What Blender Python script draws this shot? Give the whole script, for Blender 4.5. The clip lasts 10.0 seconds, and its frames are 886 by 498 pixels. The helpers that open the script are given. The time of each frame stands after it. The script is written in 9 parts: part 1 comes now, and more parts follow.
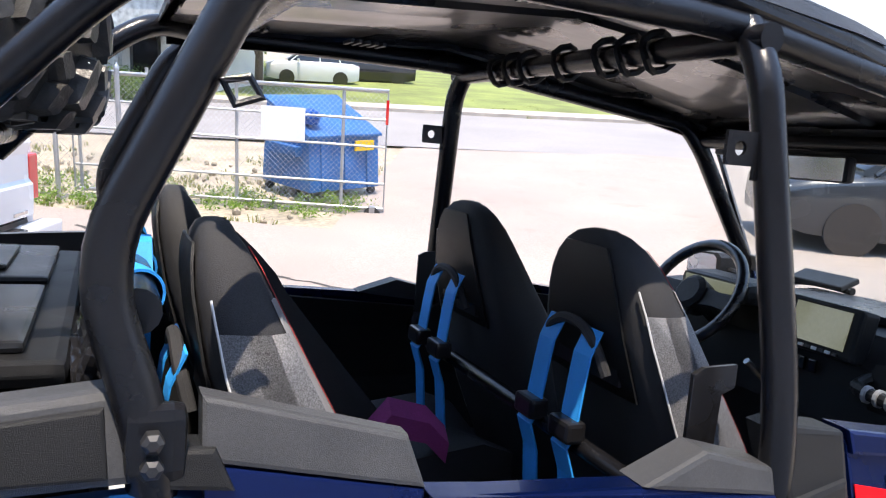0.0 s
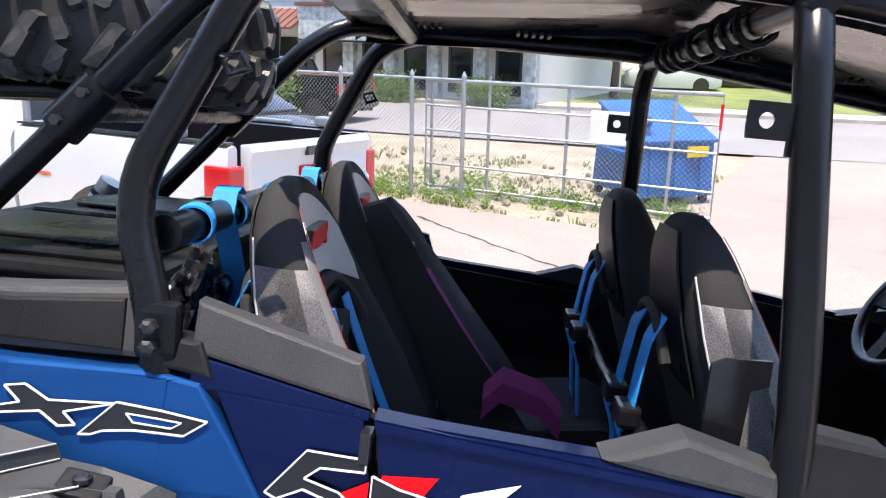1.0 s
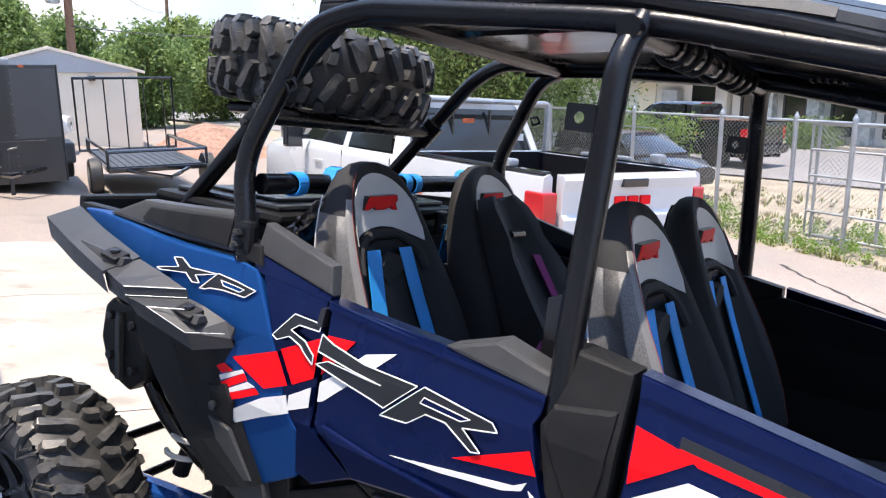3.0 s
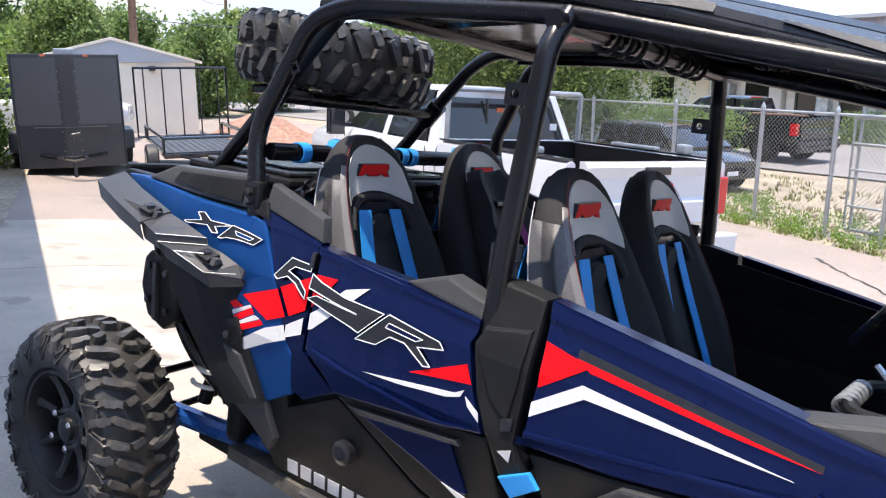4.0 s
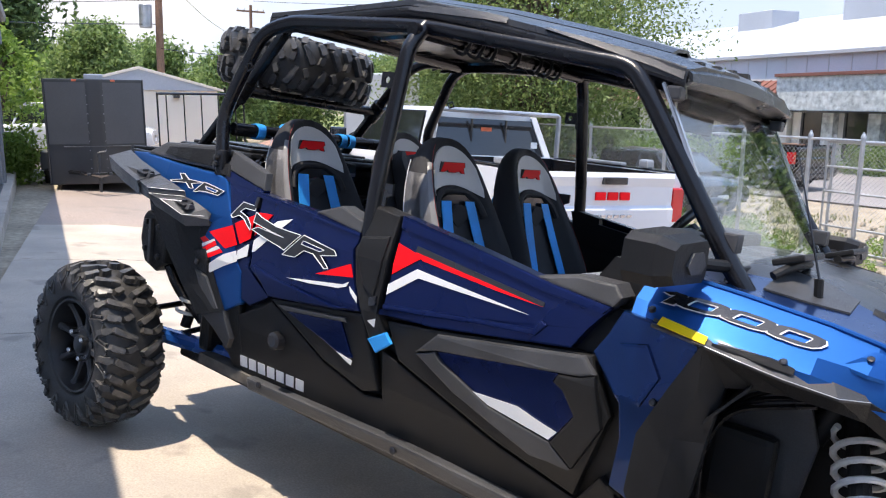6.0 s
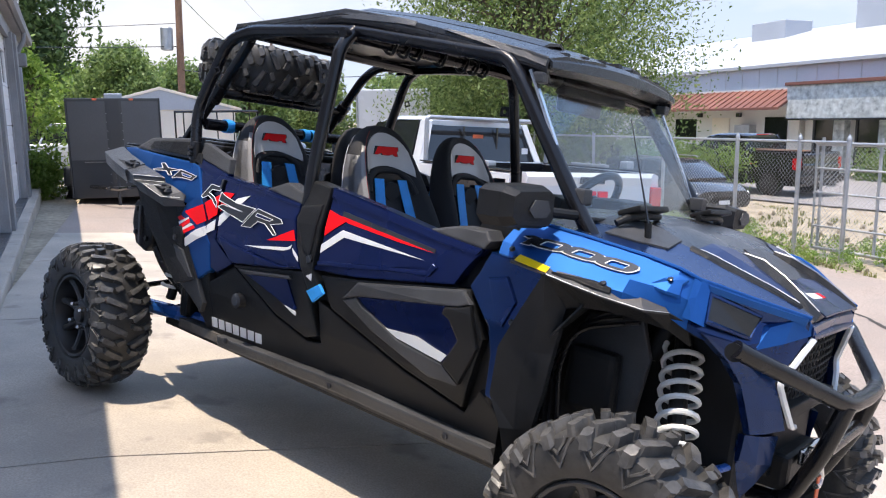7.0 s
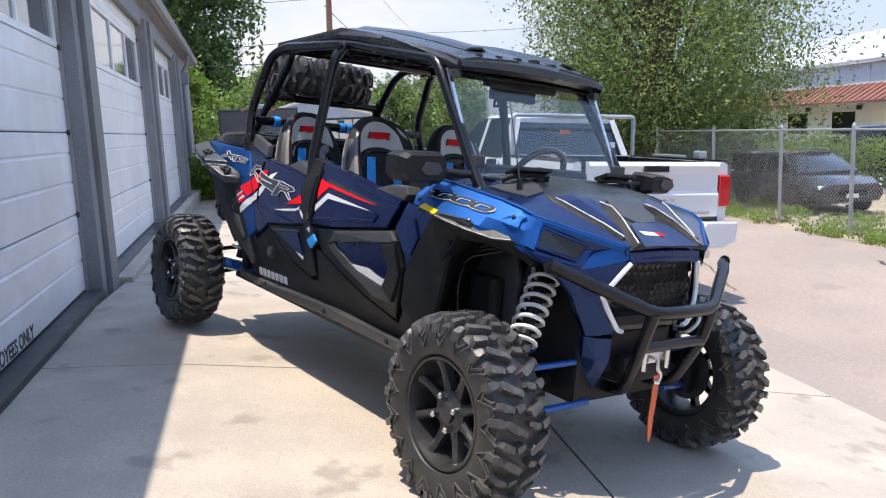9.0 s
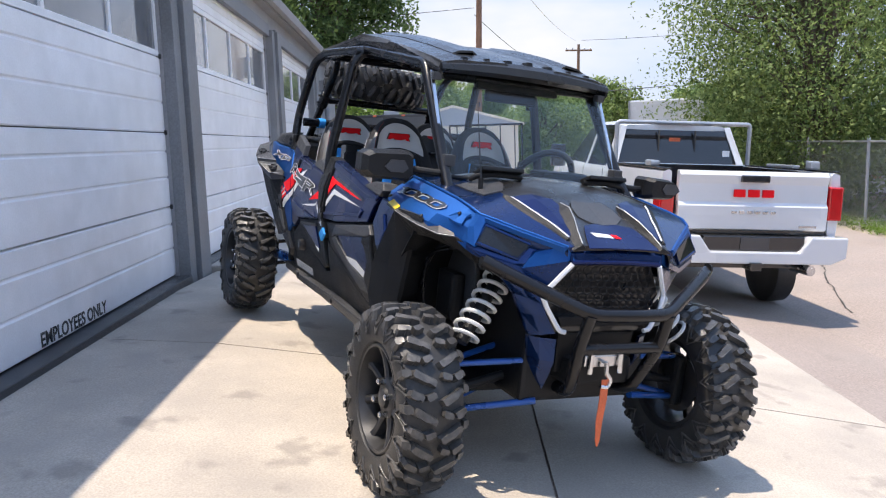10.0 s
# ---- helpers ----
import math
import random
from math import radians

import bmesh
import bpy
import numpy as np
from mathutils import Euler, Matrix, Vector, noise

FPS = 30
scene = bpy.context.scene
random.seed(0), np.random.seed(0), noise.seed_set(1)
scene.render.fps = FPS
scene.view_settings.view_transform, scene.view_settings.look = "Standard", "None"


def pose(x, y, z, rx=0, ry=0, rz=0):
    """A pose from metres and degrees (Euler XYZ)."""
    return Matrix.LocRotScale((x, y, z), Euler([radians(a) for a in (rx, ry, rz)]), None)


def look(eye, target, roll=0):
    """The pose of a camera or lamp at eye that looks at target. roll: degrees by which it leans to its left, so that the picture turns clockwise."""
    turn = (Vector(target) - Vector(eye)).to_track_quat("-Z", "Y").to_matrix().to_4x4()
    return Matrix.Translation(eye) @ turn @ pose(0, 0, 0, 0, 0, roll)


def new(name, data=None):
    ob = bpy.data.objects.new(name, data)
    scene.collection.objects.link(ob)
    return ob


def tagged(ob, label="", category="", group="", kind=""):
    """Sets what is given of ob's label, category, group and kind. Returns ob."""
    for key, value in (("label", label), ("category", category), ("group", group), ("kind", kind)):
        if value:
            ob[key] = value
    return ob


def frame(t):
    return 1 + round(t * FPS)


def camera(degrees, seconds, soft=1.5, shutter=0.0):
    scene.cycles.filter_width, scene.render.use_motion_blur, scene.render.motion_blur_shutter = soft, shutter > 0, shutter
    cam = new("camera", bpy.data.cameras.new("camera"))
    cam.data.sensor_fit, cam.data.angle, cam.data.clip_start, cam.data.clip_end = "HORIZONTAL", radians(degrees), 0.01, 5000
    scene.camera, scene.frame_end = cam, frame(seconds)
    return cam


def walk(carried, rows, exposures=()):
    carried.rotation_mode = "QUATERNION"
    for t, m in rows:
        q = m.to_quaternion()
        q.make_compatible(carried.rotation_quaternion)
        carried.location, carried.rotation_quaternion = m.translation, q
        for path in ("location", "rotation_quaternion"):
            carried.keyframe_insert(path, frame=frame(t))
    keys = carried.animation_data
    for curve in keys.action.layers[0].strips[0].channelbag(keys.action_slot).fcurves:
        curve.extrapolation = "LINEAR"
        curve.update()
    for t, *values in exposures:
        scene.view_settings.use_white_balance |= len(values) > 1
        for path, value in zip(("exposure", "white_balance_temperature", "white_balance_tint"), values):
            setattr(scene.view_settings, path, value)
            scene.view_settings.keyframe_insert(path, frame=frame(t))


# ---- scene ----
# ---- camera ----
cam = camera(60.0, 10.0, 1.15)
PATH = [
    (0, (-0.312, -1.431, 1.569), (-0.395, 0.498, 1.044), 4.0),
    (0.5, (-0.07, -1.393, 1.548), (-0.594, 0.457, 0.997), 2.5),
    (1, (0.191, -1.4, 1.551), (-0.755, 0.275, 1.006), 1.3),
    (1.5, (0.462, -1.429, 1.561), (-0.832, 0.012, 1.063), 0.5),
    (2, (0.652, -1.324, 1.518), (-0.864, -0.101, 1.064), 0.2),
    (2.5, (0.918, -1.239, 1.518), (-0.717, -0.172, 1.083), -0.0),
    (2.7, (1.025, -1.221, 1.525), (-0.641, -0.204, 1.09), -0.2),
    (3.8, (1.473, -1.183, 1.503), (-0.283, -0.342, 1.048), -0.1),
    (4, (1.551, -1.183, 1.5), (-0.209, -0.351, 1.044), -0.0),
    (4.5, (1.746, -1.181, 1.468), (-0.035, -0.386, 1.029), 0.1),
    (5, (1.941, -1.192, 1.466), (0.15, -0.408, 1.048), 0.4),
    (5.5, (2.212, -1.141, 1.41), (0.416, -0.358, 1.009), 0.2),
    (5.7, (2.302, -1.164, 1.403), (0.51, -0.365, 1.014), 0.4),
    (6.8, (2.915, -1.043, 1.281), (1.086, -0.305, 0.953), -0.4),
    (7, (3.035, -1.011, 1.277), (1.205, -0.276, 0.944), -0.7),
    (7.5, (3.341, -0.937, 1.257), (1.494, -0.246, 0.925), -1.2),
    (8, (3.661, -0.879, 1.235), (1.791, -0.252, 0.905), -1.7),
    (8.5, (3.962, -0.708, 1.213), (2.056, -0.194, 0.889), -2.2),
    (9, (4.108, -0.448, 1.177), (2.164, -0.1, 0.866), -2.4),
    (9.5, (4.18, -0.08, 1.146), (2.207, 0.069, 0.856), -2.2),
    (10, (4.289, 0.327, 1.114), (2.309, 0.269, 0.838), -1.7),
]
# the phone darkens its picture a little as it comes out in front
EXPOSURE = [(t, stops, 7300, 13) for t, stops in ((0, 2.06), (2, 1.92), (4.5, 1.88), (7.5, 1.64), (10, 1.58))]
walk(cam, [(t, look(eye, target, roll)) for t, eye, target, roll in PATH], EXPOSURE)

# ---- light ----
SUN_EL, SUN_AZ = 80.0, -80.0   # degrees; azimuth counted from +x towards +y
sun_data = bpy.data.lights.new("sun", "SUN")
sun_data.energy, sun_data.angle, sun_data.color = 2.0, radians(0.53), (1.0, 0.95, 0.88)
sun = new("sun", sun_data)
to_sun = Vector((math.cos(radians(SUN_EL)) * math.cos(radians(SUN_AZ)), math.cos(radians(SUN_EL)) * math.sin(radians(SUN_AZ)), math.sin(radians(SUN_EL))))
sun.matrix_world = look(to_sun * 60, (0, 0, 0))
world = bpy.data.worlds.new("world")
scene.world = world
world.use_nodes = True
wn = world.node_tree
wn.nodes.clear()
sky = wn.nodes.new("ShaderNodeTexSky")
sky.sky_type, sky.sun_disc = "NISHITA", False
sky.sun_elevation, sky.sun_rotation = radians(SUN_EL), radians(90 - SUN_AZ)
sky.air_density, sky.dust_density, sky.ozone_density = 1.0, 0.2, 2.2
bg = wn.nodes.new("ShaderNodeBackground")
bg.inputs["Strength"].default_value = 0.15
# thin high cloud over the blue
tc = wn.nodes.new("ShaderNodeTexCoord")
mp = wn.nodes.new("ShaderNodeMapping")
mp.inputs["Scale"].default_value = (1.6, 1.6, 5.0)
cl = wn.nodes.new("ShaderNodeTexNoise")
cl.inputs["Scale"].default_value, cl.inputs["Detail"].default_value = 2.2, 6.0
rp = wn.nodes.new("ShaderNodeValToRGB")
rp.color_ramp.elements[0].position, rp.color_ramp.elements[1].position = 0.53, 0.82
mx = wn.nodes.new("ShaderNodeMixRGB")
mx.inputs["Color2"].default_value = (2.5, 2.9, 3.5, 1)
wn.links.new(tc.outputs["Generated"], mp.inputs["Vector"])
wn.links.new(mp.outputs["Vector"], cl.inputs["Vector"])
wn.links.new(cl.outputs["Fac"], rp.inputs["Fac"])
wn.links.new(rp.outputs["Color"], mx.inputs["Fac"])
wn.links.new(sky.outputs["Color"], mx.inputs["Color1"])
wn.links.new(mx.outputs["Color"], bg.inputs["Color"])
wn.links.new(bg.outputs["Background"], wn.nodes.new("ShaderNodeOutputWorld").inputs["Surface"])


# ---- materials ----
def mat(name, color, rough=0.5, metal=0.0, grain=0.1, gscale=60.0, stain=0.1, sscale=3.0, bump=0.0, bscale=200.0, coat=0.0, dirt=None, spots=None, spec=0.5):
    """A painted, woven or bare surface: base colour with fine grain, broad stains and relief."""
    m = bpy.data.materials.new(name)
    m.use_nodes = True
    t = m.node_tree
    p = t.nodes["Principled BSDF"]
    p.inputs["Roughness"].default_value, p.inputs["Metallic"].default_value = rough, metal
    p.inputs["Coat Weight"].default_value, p.inputs["Coat Roughness"].default_value = coat, 0.06
    p.inputs["Specular IOR Level"].default_value = spec
    co = t.nodes.new("ShaderNodeTexCoord")

    def noise_at(scale, detail=4.0):
        n = t.nodes.new("ShaderNodeTexNoise")
        n.inputs["Scale"].default_value, n.inputs["Detail"].default_value = scale, detail
        t.links.new(co.outputs["Object"], n.inputs["Vector"])
        return n

    def scaled(fac, lo, hi):
        r = t.nodes.new("ShaderNodeMapRange")
        r.inputs["From Min"].default_value, r.inputs["From Max"].default_value = 0.3, 0.7
        r.inputs["To Min"].default_value, r.inputs["To Max"].default_value = lo, hi
        t.links.new(fac, r.inputs["Value"])
        return r.outputs["Result"]

    def times(a, b):
        x = t.nodes.new("ShaderNodeMath")
        x.operation = "MULTIPLY"
        t.links.new(a, x.inputs[0])
        t.links.new(b, x.inputs[1])
        return x.outputs[0]

    g1, g2 = noise_at(gscale), noise_at(sscale, 6.0)
    level = times(scaled(g1.outputs["Fac"], 1 - grain, 1 + grain), scaled(g2.outputs["Fac"], 1 - stain, 1 + stain))
    mul = t.nodes.new("ShaderNodeVectorMath")
    mul.operation = "SCALE"
    mul.inputs[0].default_value = color[:3]
    t.links.new(level, mul.inputs["Scale"])
    out = mul.outputs["Vector"]
    if dirt:
        mixn = t.nodes.new("ShaderNodeMixRGB")
        mixn.inputs["Color2"].default_value = (*dirt, 1)
        d = noise_at(sscale * 2.3, 8.0)
        t.links.new(scaled(d.outputs["Fac"], -0.25, 0.55), mixn.inputs["Fac"])
        t.links.new(out, mixn.inputs["Color1"])
        out = mixn.outputs["Color"]
    if spots:
        colour, scale, cut, depth = spots
        mixs, ramp = t.nodes.new("ShaderNodeMixRGB"), t.nodes.new("ShaderNodeMapRange")
        mixs.inputs["Color2"].default_value = (*colour, 1)
        ramp.inputs["From Min"].default_value, ramp.inputs["From Max"].default_value = cut, cut + 0.08
        ramp.inputs["To Max"].default_value = depth
        t.links.new(noise_at(scale, 9.0).outputs["Fac"], ramp.inputs["Value"])
        t.links.new(ramp.outputs["Result"], mixs.inputs["Fac"])
        t.links.new(out, mixs.inputs["Color1"])
        out = mixs.outputs["Color"]
    t.links.new(out, p.inputs["Base Color"])
    t.links.new(scaled(g2.outputs["Fac"], max(rough - 0.08, 0.02), min(rough + 0.08, 1)), p.inputs["Roughness"])
    if bump:
        b = t.nodes.new("ShaderNodeBump")
        b.inputs["Strength"].default_value, b.inputs["Distance"].default_value = bump, 0.002
        t.links.new(noise_at(bscale, 3.0).outputs["Fac"], b.inputs["Height"])
        t.links.new(b.outputs["Normal"], p.inputs["Normal"])
    return m


def glass(name, tint=(0.9, 0.95, 0.95), rough=0.0, alpha=0.035):
    """Clear sheet: mostly straight through, with a gloss that grows at a slant."""
    m = bpy.data.materials.new(name)
    m.use_nodes = True
    t = m.node_tree
    t.nodes.clear()
    tr, gl = t.nodes.new("ShaderNodeBsdfTransparent"), t.nodes.new("ShaderNodeBsdfGlossy")
    tr.inputs["Color"].default_value = (*tint, 1)
    gl.inputs["Roughness"].default_value = rough
    lw, mix, out = t.nodes.new("ShaderNodeLayerWeight"), t.nodes.new("ShaderNodeMixShader"), t.nodes.new("ShaderNodeOutputMaterial")
    lw.inputs["Blend"].default_value = 0.5
    pw, ma = t.nodes.new("ShaderNodeMath"), t.nodes.new("ShaderNodeMath")
    pw.operation, ma.operation = "POWER", "MULTIPLY_ADD"
    pw.inputs[1].default_value, ma.inputs[1].default_value, ma.inputs[2].default_value = 4.0, 0.7, alpha
    t.links.new(lw.outputs["Facing"], pw.inputs[0])
    t.links.new(pw.outputs[0], ma.inputs[0])
    t.links.new(ma.outputs[0], mix.inputs["Fac"])
    t.links.new(tr.outputs[0], mix.inputs[1])
    t.links.new(gl.outputs[0], mix.inputs[2])
    t.links.new(mix.outputs[0], out.inputs["Surface"])
    return m


# one metallic blue in three tones, each panel's light put into its colour
BLUE = mat("navy_metallic_paint", (0.002, 0.012, 0.080), 0.28, 0.7, 0.12, 900, 0.06, 4, 0.04, 900, coat=0.22)
MIDBLUE = mat("shaded_blue_metallic_paint", (0.002, 0.024, 0.105), 0.27, 0.75, 0.12, 900, 0.06, 4, 0.04, 900, coat=0.35)
LITBLUE = mat("sunlit_blue_metallic_paint", (0.0025, 0.076, 0.285), 0.50, 0.72, 0.12, 900, 0.06, 4, 0.04, 900, coat=0.1)
PLASTIC = mat("black_moulded_plastic", (0.012, 0.0123, 0.013), 0.42, 0, 0.15, 300, 0.3, 6, 0.45, 900, spec=0.24)
GREYPL = mat("charcoal_moulded_plastic", (0.048, 0.0495, 0.053), 0.40, 0, 0.15, 300, 0.25, 6, 0.4, 900, spec=0.4)
ROOFPL = mat("black_roof_plastic", (0.015, 0.0153, 0.0165), 0.30, 0, 0.15, 300, 0.25, 6, 0.25, 900, coat=0.15)
TUBE = mat("black_powder_coat", (0.007, 0.007, 0.0085), 0.24, 0, 0.1, 400, 0.15, 5, 0.12, 1500, spec=0.38)
RUBBER = mat("tyre_rubber", (0.028, 0.0272, 0.0265), 0.5, 0, 0.25, 90, 0.3, 8, 0.3, 350, dirt=(0.04, 0.037, 0.033))
# tread paler than the carcass: dust, plus sky light put into its colour
TREAD = mat("dusty_skylit_tread_rubber", (0.058, 0.0565, 0.055), 0.36, 0, 0.3, 70, 0.35, 9, 0.4, 260, dirt=(0.13, 0.12, 0.108))
RIMBLACK = mat("satin_black_alloy", (0.05, 0.05, 0.052), 0.36, 0.5, 0.1, 200, 0.2, 9)
CHROME = mat("bright_steel", (0.62, 0.62, 0.63), 0.22, 1.0, 0.05, 200, 0.1, 8)
FABRIC = mat("black_seat_fabric", (0.020, 0.020, 0.0225), 0.78, 0, 0.3, 500, 0.2, 8, 0.5, 700)
CARBON = mat("grey_carbon_weave_vinyl", (0.12, 0.12, 0.125), 0.38, 0, 0.5, 420, 0.1, 8, 0.5, 600)
SILVERV = mat("silver_grey_vinyl", (0.17, 0.168, 0.168), 0.42, 0, 0.08, 300, 0.08, 8, 0.3, 500)
WHITEV = mat("white_vinyl", (0.60, 0.59, 0.58), 0.45, 0, 0.05, 300, 0.06, 8, 0.25, 500)
WEB = mat("bright_blue_webbing", (0.006, 0.31, 0.80), 0.6, 0, 0.2, 600, 0.1, 10, 0.4, 800)
REDDEC = mat("red_decal", (0.84, 0.004, 0.010), 0.5, 0, 0.03, 200, 0.05, 5, spec=0.2)
STITCH = mat("dull_red_thread", (0.34, 0.03, 0.03), 0.7, 0, 0.3, 500, 0.1, 8)
WHITEDEC = mat("white_decal", (0.72, 0.73, 0.74), 0.32, 0, 0.03, 200, 0.05, 5, coat=0.4)
BLACKDEC = mat("black_decal", (0.012, 0.012, 0.014), 0.3, 0, 0.03, 200, 0.05, 5, coat=0.4)
YELLOW = mat("yellow_decal", (0.80, 0.52, 0.01), 0.35, 0, 0.03, 200, 0.05, 5)
ORANGE = mat("faded_orange_strap", (0.62, 0.13, 0.05), 0.7, 0, 0.2, 300, 0.15, 12)
PURPLE = mat("purple_fabric", (0.32, 0.045, 0.20), 0.8, 0, 0.2, 400, 0.15, 9)
SPRING = mat("white_coil_paint", (0.66, 0.66, 0.64), 0.4, 0, 0.06, 200, 0.12, 12)
LENS = mat("smoked_lens", (0.012, 0.012, 0.0135), 0.10, 0, 0.1, 100, 0.3, 6, coat=0.15, spec=0.35)
LAMPW = mat("clear_white_lamp_strip", (0.85, 0.87, 0.88), 0.15, 0, 0.02, 100, 0.02, 6, coat=0.6)
ARMBLUE = mat("bright_blue_powder_coat", (0.008, 0.075, 0.30), 0.3, 0.3, 0.08, 300, 0.1, 8, coat=0.3)
BAGBLACK = mat("black_plastic_film", (0.012, 0.012, 0.014), 0.16, 0, 0.1, 60, 0.2, 9, 0.6, 60, coat=0.4)
FLOORMAT = mat("dusty_floor_plastic", (0.05, 0.048, 0.045), 0.7, 0, 0.2, 200, 0.35, 6, 0.4, 300, dirt=(0.16, 0.14, 0.12))
SCREEN = mat("display_glass", (0.20, 0.21, 0.20), 0.12, 0, 0.05, 100, 0.08, 6)
SCREEN.node_tree.nodes["Principled BSDF"].inputs["Emission Color"].default_value = (0.30, 0.33, 0.22, 1)
SCREEN.node_tree.nodes["Principled BSDF"].inputs["Emission Strength"].default_value = 0.12
CLEAR = glass("clear_polycarbonate", (0.93, 0.96, 0.96), 0.02, 0.035)
DARKGLASS = mat("privacy_glass", (0.012, 0.013, 0.015), 0.05, 0, 0.05, 100, 0.1, 3, coat=0.5)
WINDOWG = mat("window_glass", (0.16, 0.17, 0.185), 0.05, 0, 0.05, 100, 0.3, 1.2, coat=0.6)
WHITECAR = mat("white_car_paint", (0.62, 0.63, 0.64), 0.25, 0, 0.02, 300, 0.03, 1.5, coat=0.8)
BLACKCAR = mat("black_car_paint", (0.012, 0.012, 0.014), 0.2, 0, 0.05, 300, 0.05, 1.5, coat=0.8)
GREYCAR = mat("dark_grey_car_paint", (0.045, 0.049, 0.056), 0.25, 0.4, 0.05, 500, 0.05, 1.5, coat=0.8)
REDLENS = mat("red_lamp_lens", (0.55, 0.01, 0.012), 0.12, 0, 0.05, 100, 0.1, 6, coat=0.8)
DOORWHITE = mat("white_door_enamel", (0.85, 0.855, 0.87), 0.42, 0, 0.04, 90, 0.07, 2.2, 0.12, 160, dirt=(0.76, 0.765, 0.77))
FRAMEGREY = mat("grey_painted_timber", (0.20, 0.205, 0.215), 0.6, 0, 0.12, 70, 0.15, 3, 0.4, 90)
TRIMGREY = mat("light_grey_painted_wall", (0.30, 0.30, 0.31), 0.7, 0, 0.1, 40, 0.15, 1.6, 0.3, 120)
CONCRETE = mat("pale_concrete", (0.42, 0.370, 0.312), 0.85, 0, 0.16, 110, 0.18, 1.1, 0.6, 110, dirt=(0.30, 0.272, 0.24), spots=((0.20, 0.18, 0.155), 3.3, 0.60, 0.55))
ASPHALT = mat("worn_pale_asphalt", (0.30, 0.245, 0.212), 0.9, 0, 0.24, 60, 0.12, 0.5, 0.6, 60, dirt=(0.26, 0.228, 0.204), spots=((0.20, 0.175, 0.155), 1.7, 0.62, 0.4))
ROADM = mat("grey_street_asphalt", (0.24, 0.225, 0.22), 0.9, 0, 0.15, 30, 0.12, 0.4, 0.4, 40)
CRACK = mat("dark_joint_filler", (0.05, 0.045, 0.04), 0.9, 0, 0.3, 40, 0.3, 3)
DIRT = mat("dry_gravelly_soil", (0.32, 0.27, 0.20), 0.95, 0, 0.3, 14, 0.25, 1.1, 0.8, 22)
REDSOIL = mat("loose_red_brown_soil", (0.33, 0.19, 0.14), 0.95, 0, 0.3, 8, 0.25, 0.9, 0.8, 14)
LAWN = mat("dry_lawn", (0.16, 0.19, 0.05), 0.95, 0, 0.3, 14, 0.35, 0.5, 0.8, 22)
GALV = mat("galvanised_steel", (0.42, 0.43, 0.44), 0.45, 0.7, 0.1, 60, 0.15, 4)
DUMPBLUE = mat("blue_skip_paint", (0.012, 0.10, 0.30), 0.5, 0, 0.1, 40, 0.25, 2.5)
TRAILERBLK = mat("black_trailer_skin", (0.035, 0.036, 0.038), 0.38, 0, 0.06, 40, 0.12, 1.2, coat=0.2)
TRAILERGRY = mat("dark_grey_trailer_panel", (0.075, 0.077, 0.08), 0.4, 0, 0.06, 40, 0.12, 1.2)
BEIGE = mat("beige_stucco", (0.78, 0.70, 0.58), 0.9, 0, 0.06, 30, 0.08, 0.6, 0.3, 40)
WHITEWALL = mat("white_painted_block", (0.66, 0.64, 0.60), 0.85, 0, 0.06, 20, 0.08, 0.5, 0.3, 30)
REDROOF = mat("rust_red_metal_roof", (0.20, 0.078, 0.055), 0.55, 0, 0.1, 20, 0.15, 0.6)
PALEROOF = mat("pale_metal_roof", (0.40, 0.42, 0.45), 0.5, 0.0, 0.05, 20, 0.08, 0.3)
BLUEGREYW = mat("pale_blue_grey_siding", (0.42, 0.46, 0.52), 0.6, 0, 0.06, 20, 0.08, 0.5)
STONE = mat("grey_split_stone", (0.42, 0.45, 0.45), 0.9, 0, 0.45, 5.0, 0.15, 1.7, 0.9, 9, dirt=(0.62, 0.63, 0.60))
BARK = mat("rough_bark", (0.12, 0.09, 0.065), 0.95, 0, 0.3, 18, 0.25, 2, 0.9, 30)
POLEWOOD = mat("weathered_pole_timber", (0.22, 0.12, 0.075), 0.9, 0, 0.2, 20, 0.2, 1.5, 0.6, 40)
SIGNW = mat("white_sheet", (0.75, 0.76, 0.75), 0.5, 0, 0.03, 20, 0.08, 2)


def leafmat(name, dark, light):
    m = bpy.data.materials.new(name)
    m.use_nodes = True
    t = m.node_tree
    p = t.nodes["Principled BSDF"]
    geo, ramp = t.nodes.new("ShaderNodeNewGeometry"), t.nodes.new("ShaderNodeValToRGB")
    ramp.color_ramp.elements[0].color, ramp.color_ramp.elements[1].color = (*dark, 1), (*light, 1)
    t.links.new(geo.outputs["Random Per Island"], ramp.inputs["Fac"])
    t.links.new(ramp.outputs["Color"], p.inputs["Base Color"])
    p.inputs["Roughness"].default_value = 0.55
    tl, add = t.nodes.new("ShaderNodeBsdfTranslucent"), t.nodes.new("ShaderNodeMixShader")
    t.links.new(ramp.outputs["Color"], tl.inputs["Color"])
    add.inputs["Fac"].default_value = 0.5
    t.links.new(p.outputs[0], add.inputs[1])
    t.links.new(tl.outputs[0], add.inputs[2])
    t.links.new(add.outputs[0], t.nodes["Material Output"].inputs["Surface"])
    return m


LEAF = leafmat("birch_leaves", (0.065, 0.115, 0.025), (0.29, 0.37, 0.125))
LEAFDARK = leafmat("dark_leaves", (0.08, 0.14, 0.04), (0.29, 0.40, 0.14))
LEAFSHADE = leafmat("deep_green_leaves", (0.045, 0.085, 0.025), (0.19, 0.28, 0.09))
LEAFBRIGHT = leafmat("bright_leaves", (0.12, 0.22, 0.03), (0.28, 0.40, 0.09))
WEED = leafmat("weeds_and_dry_grass", (0.09, 0.13, 0.03), (0.36, 0.33, 0.13))


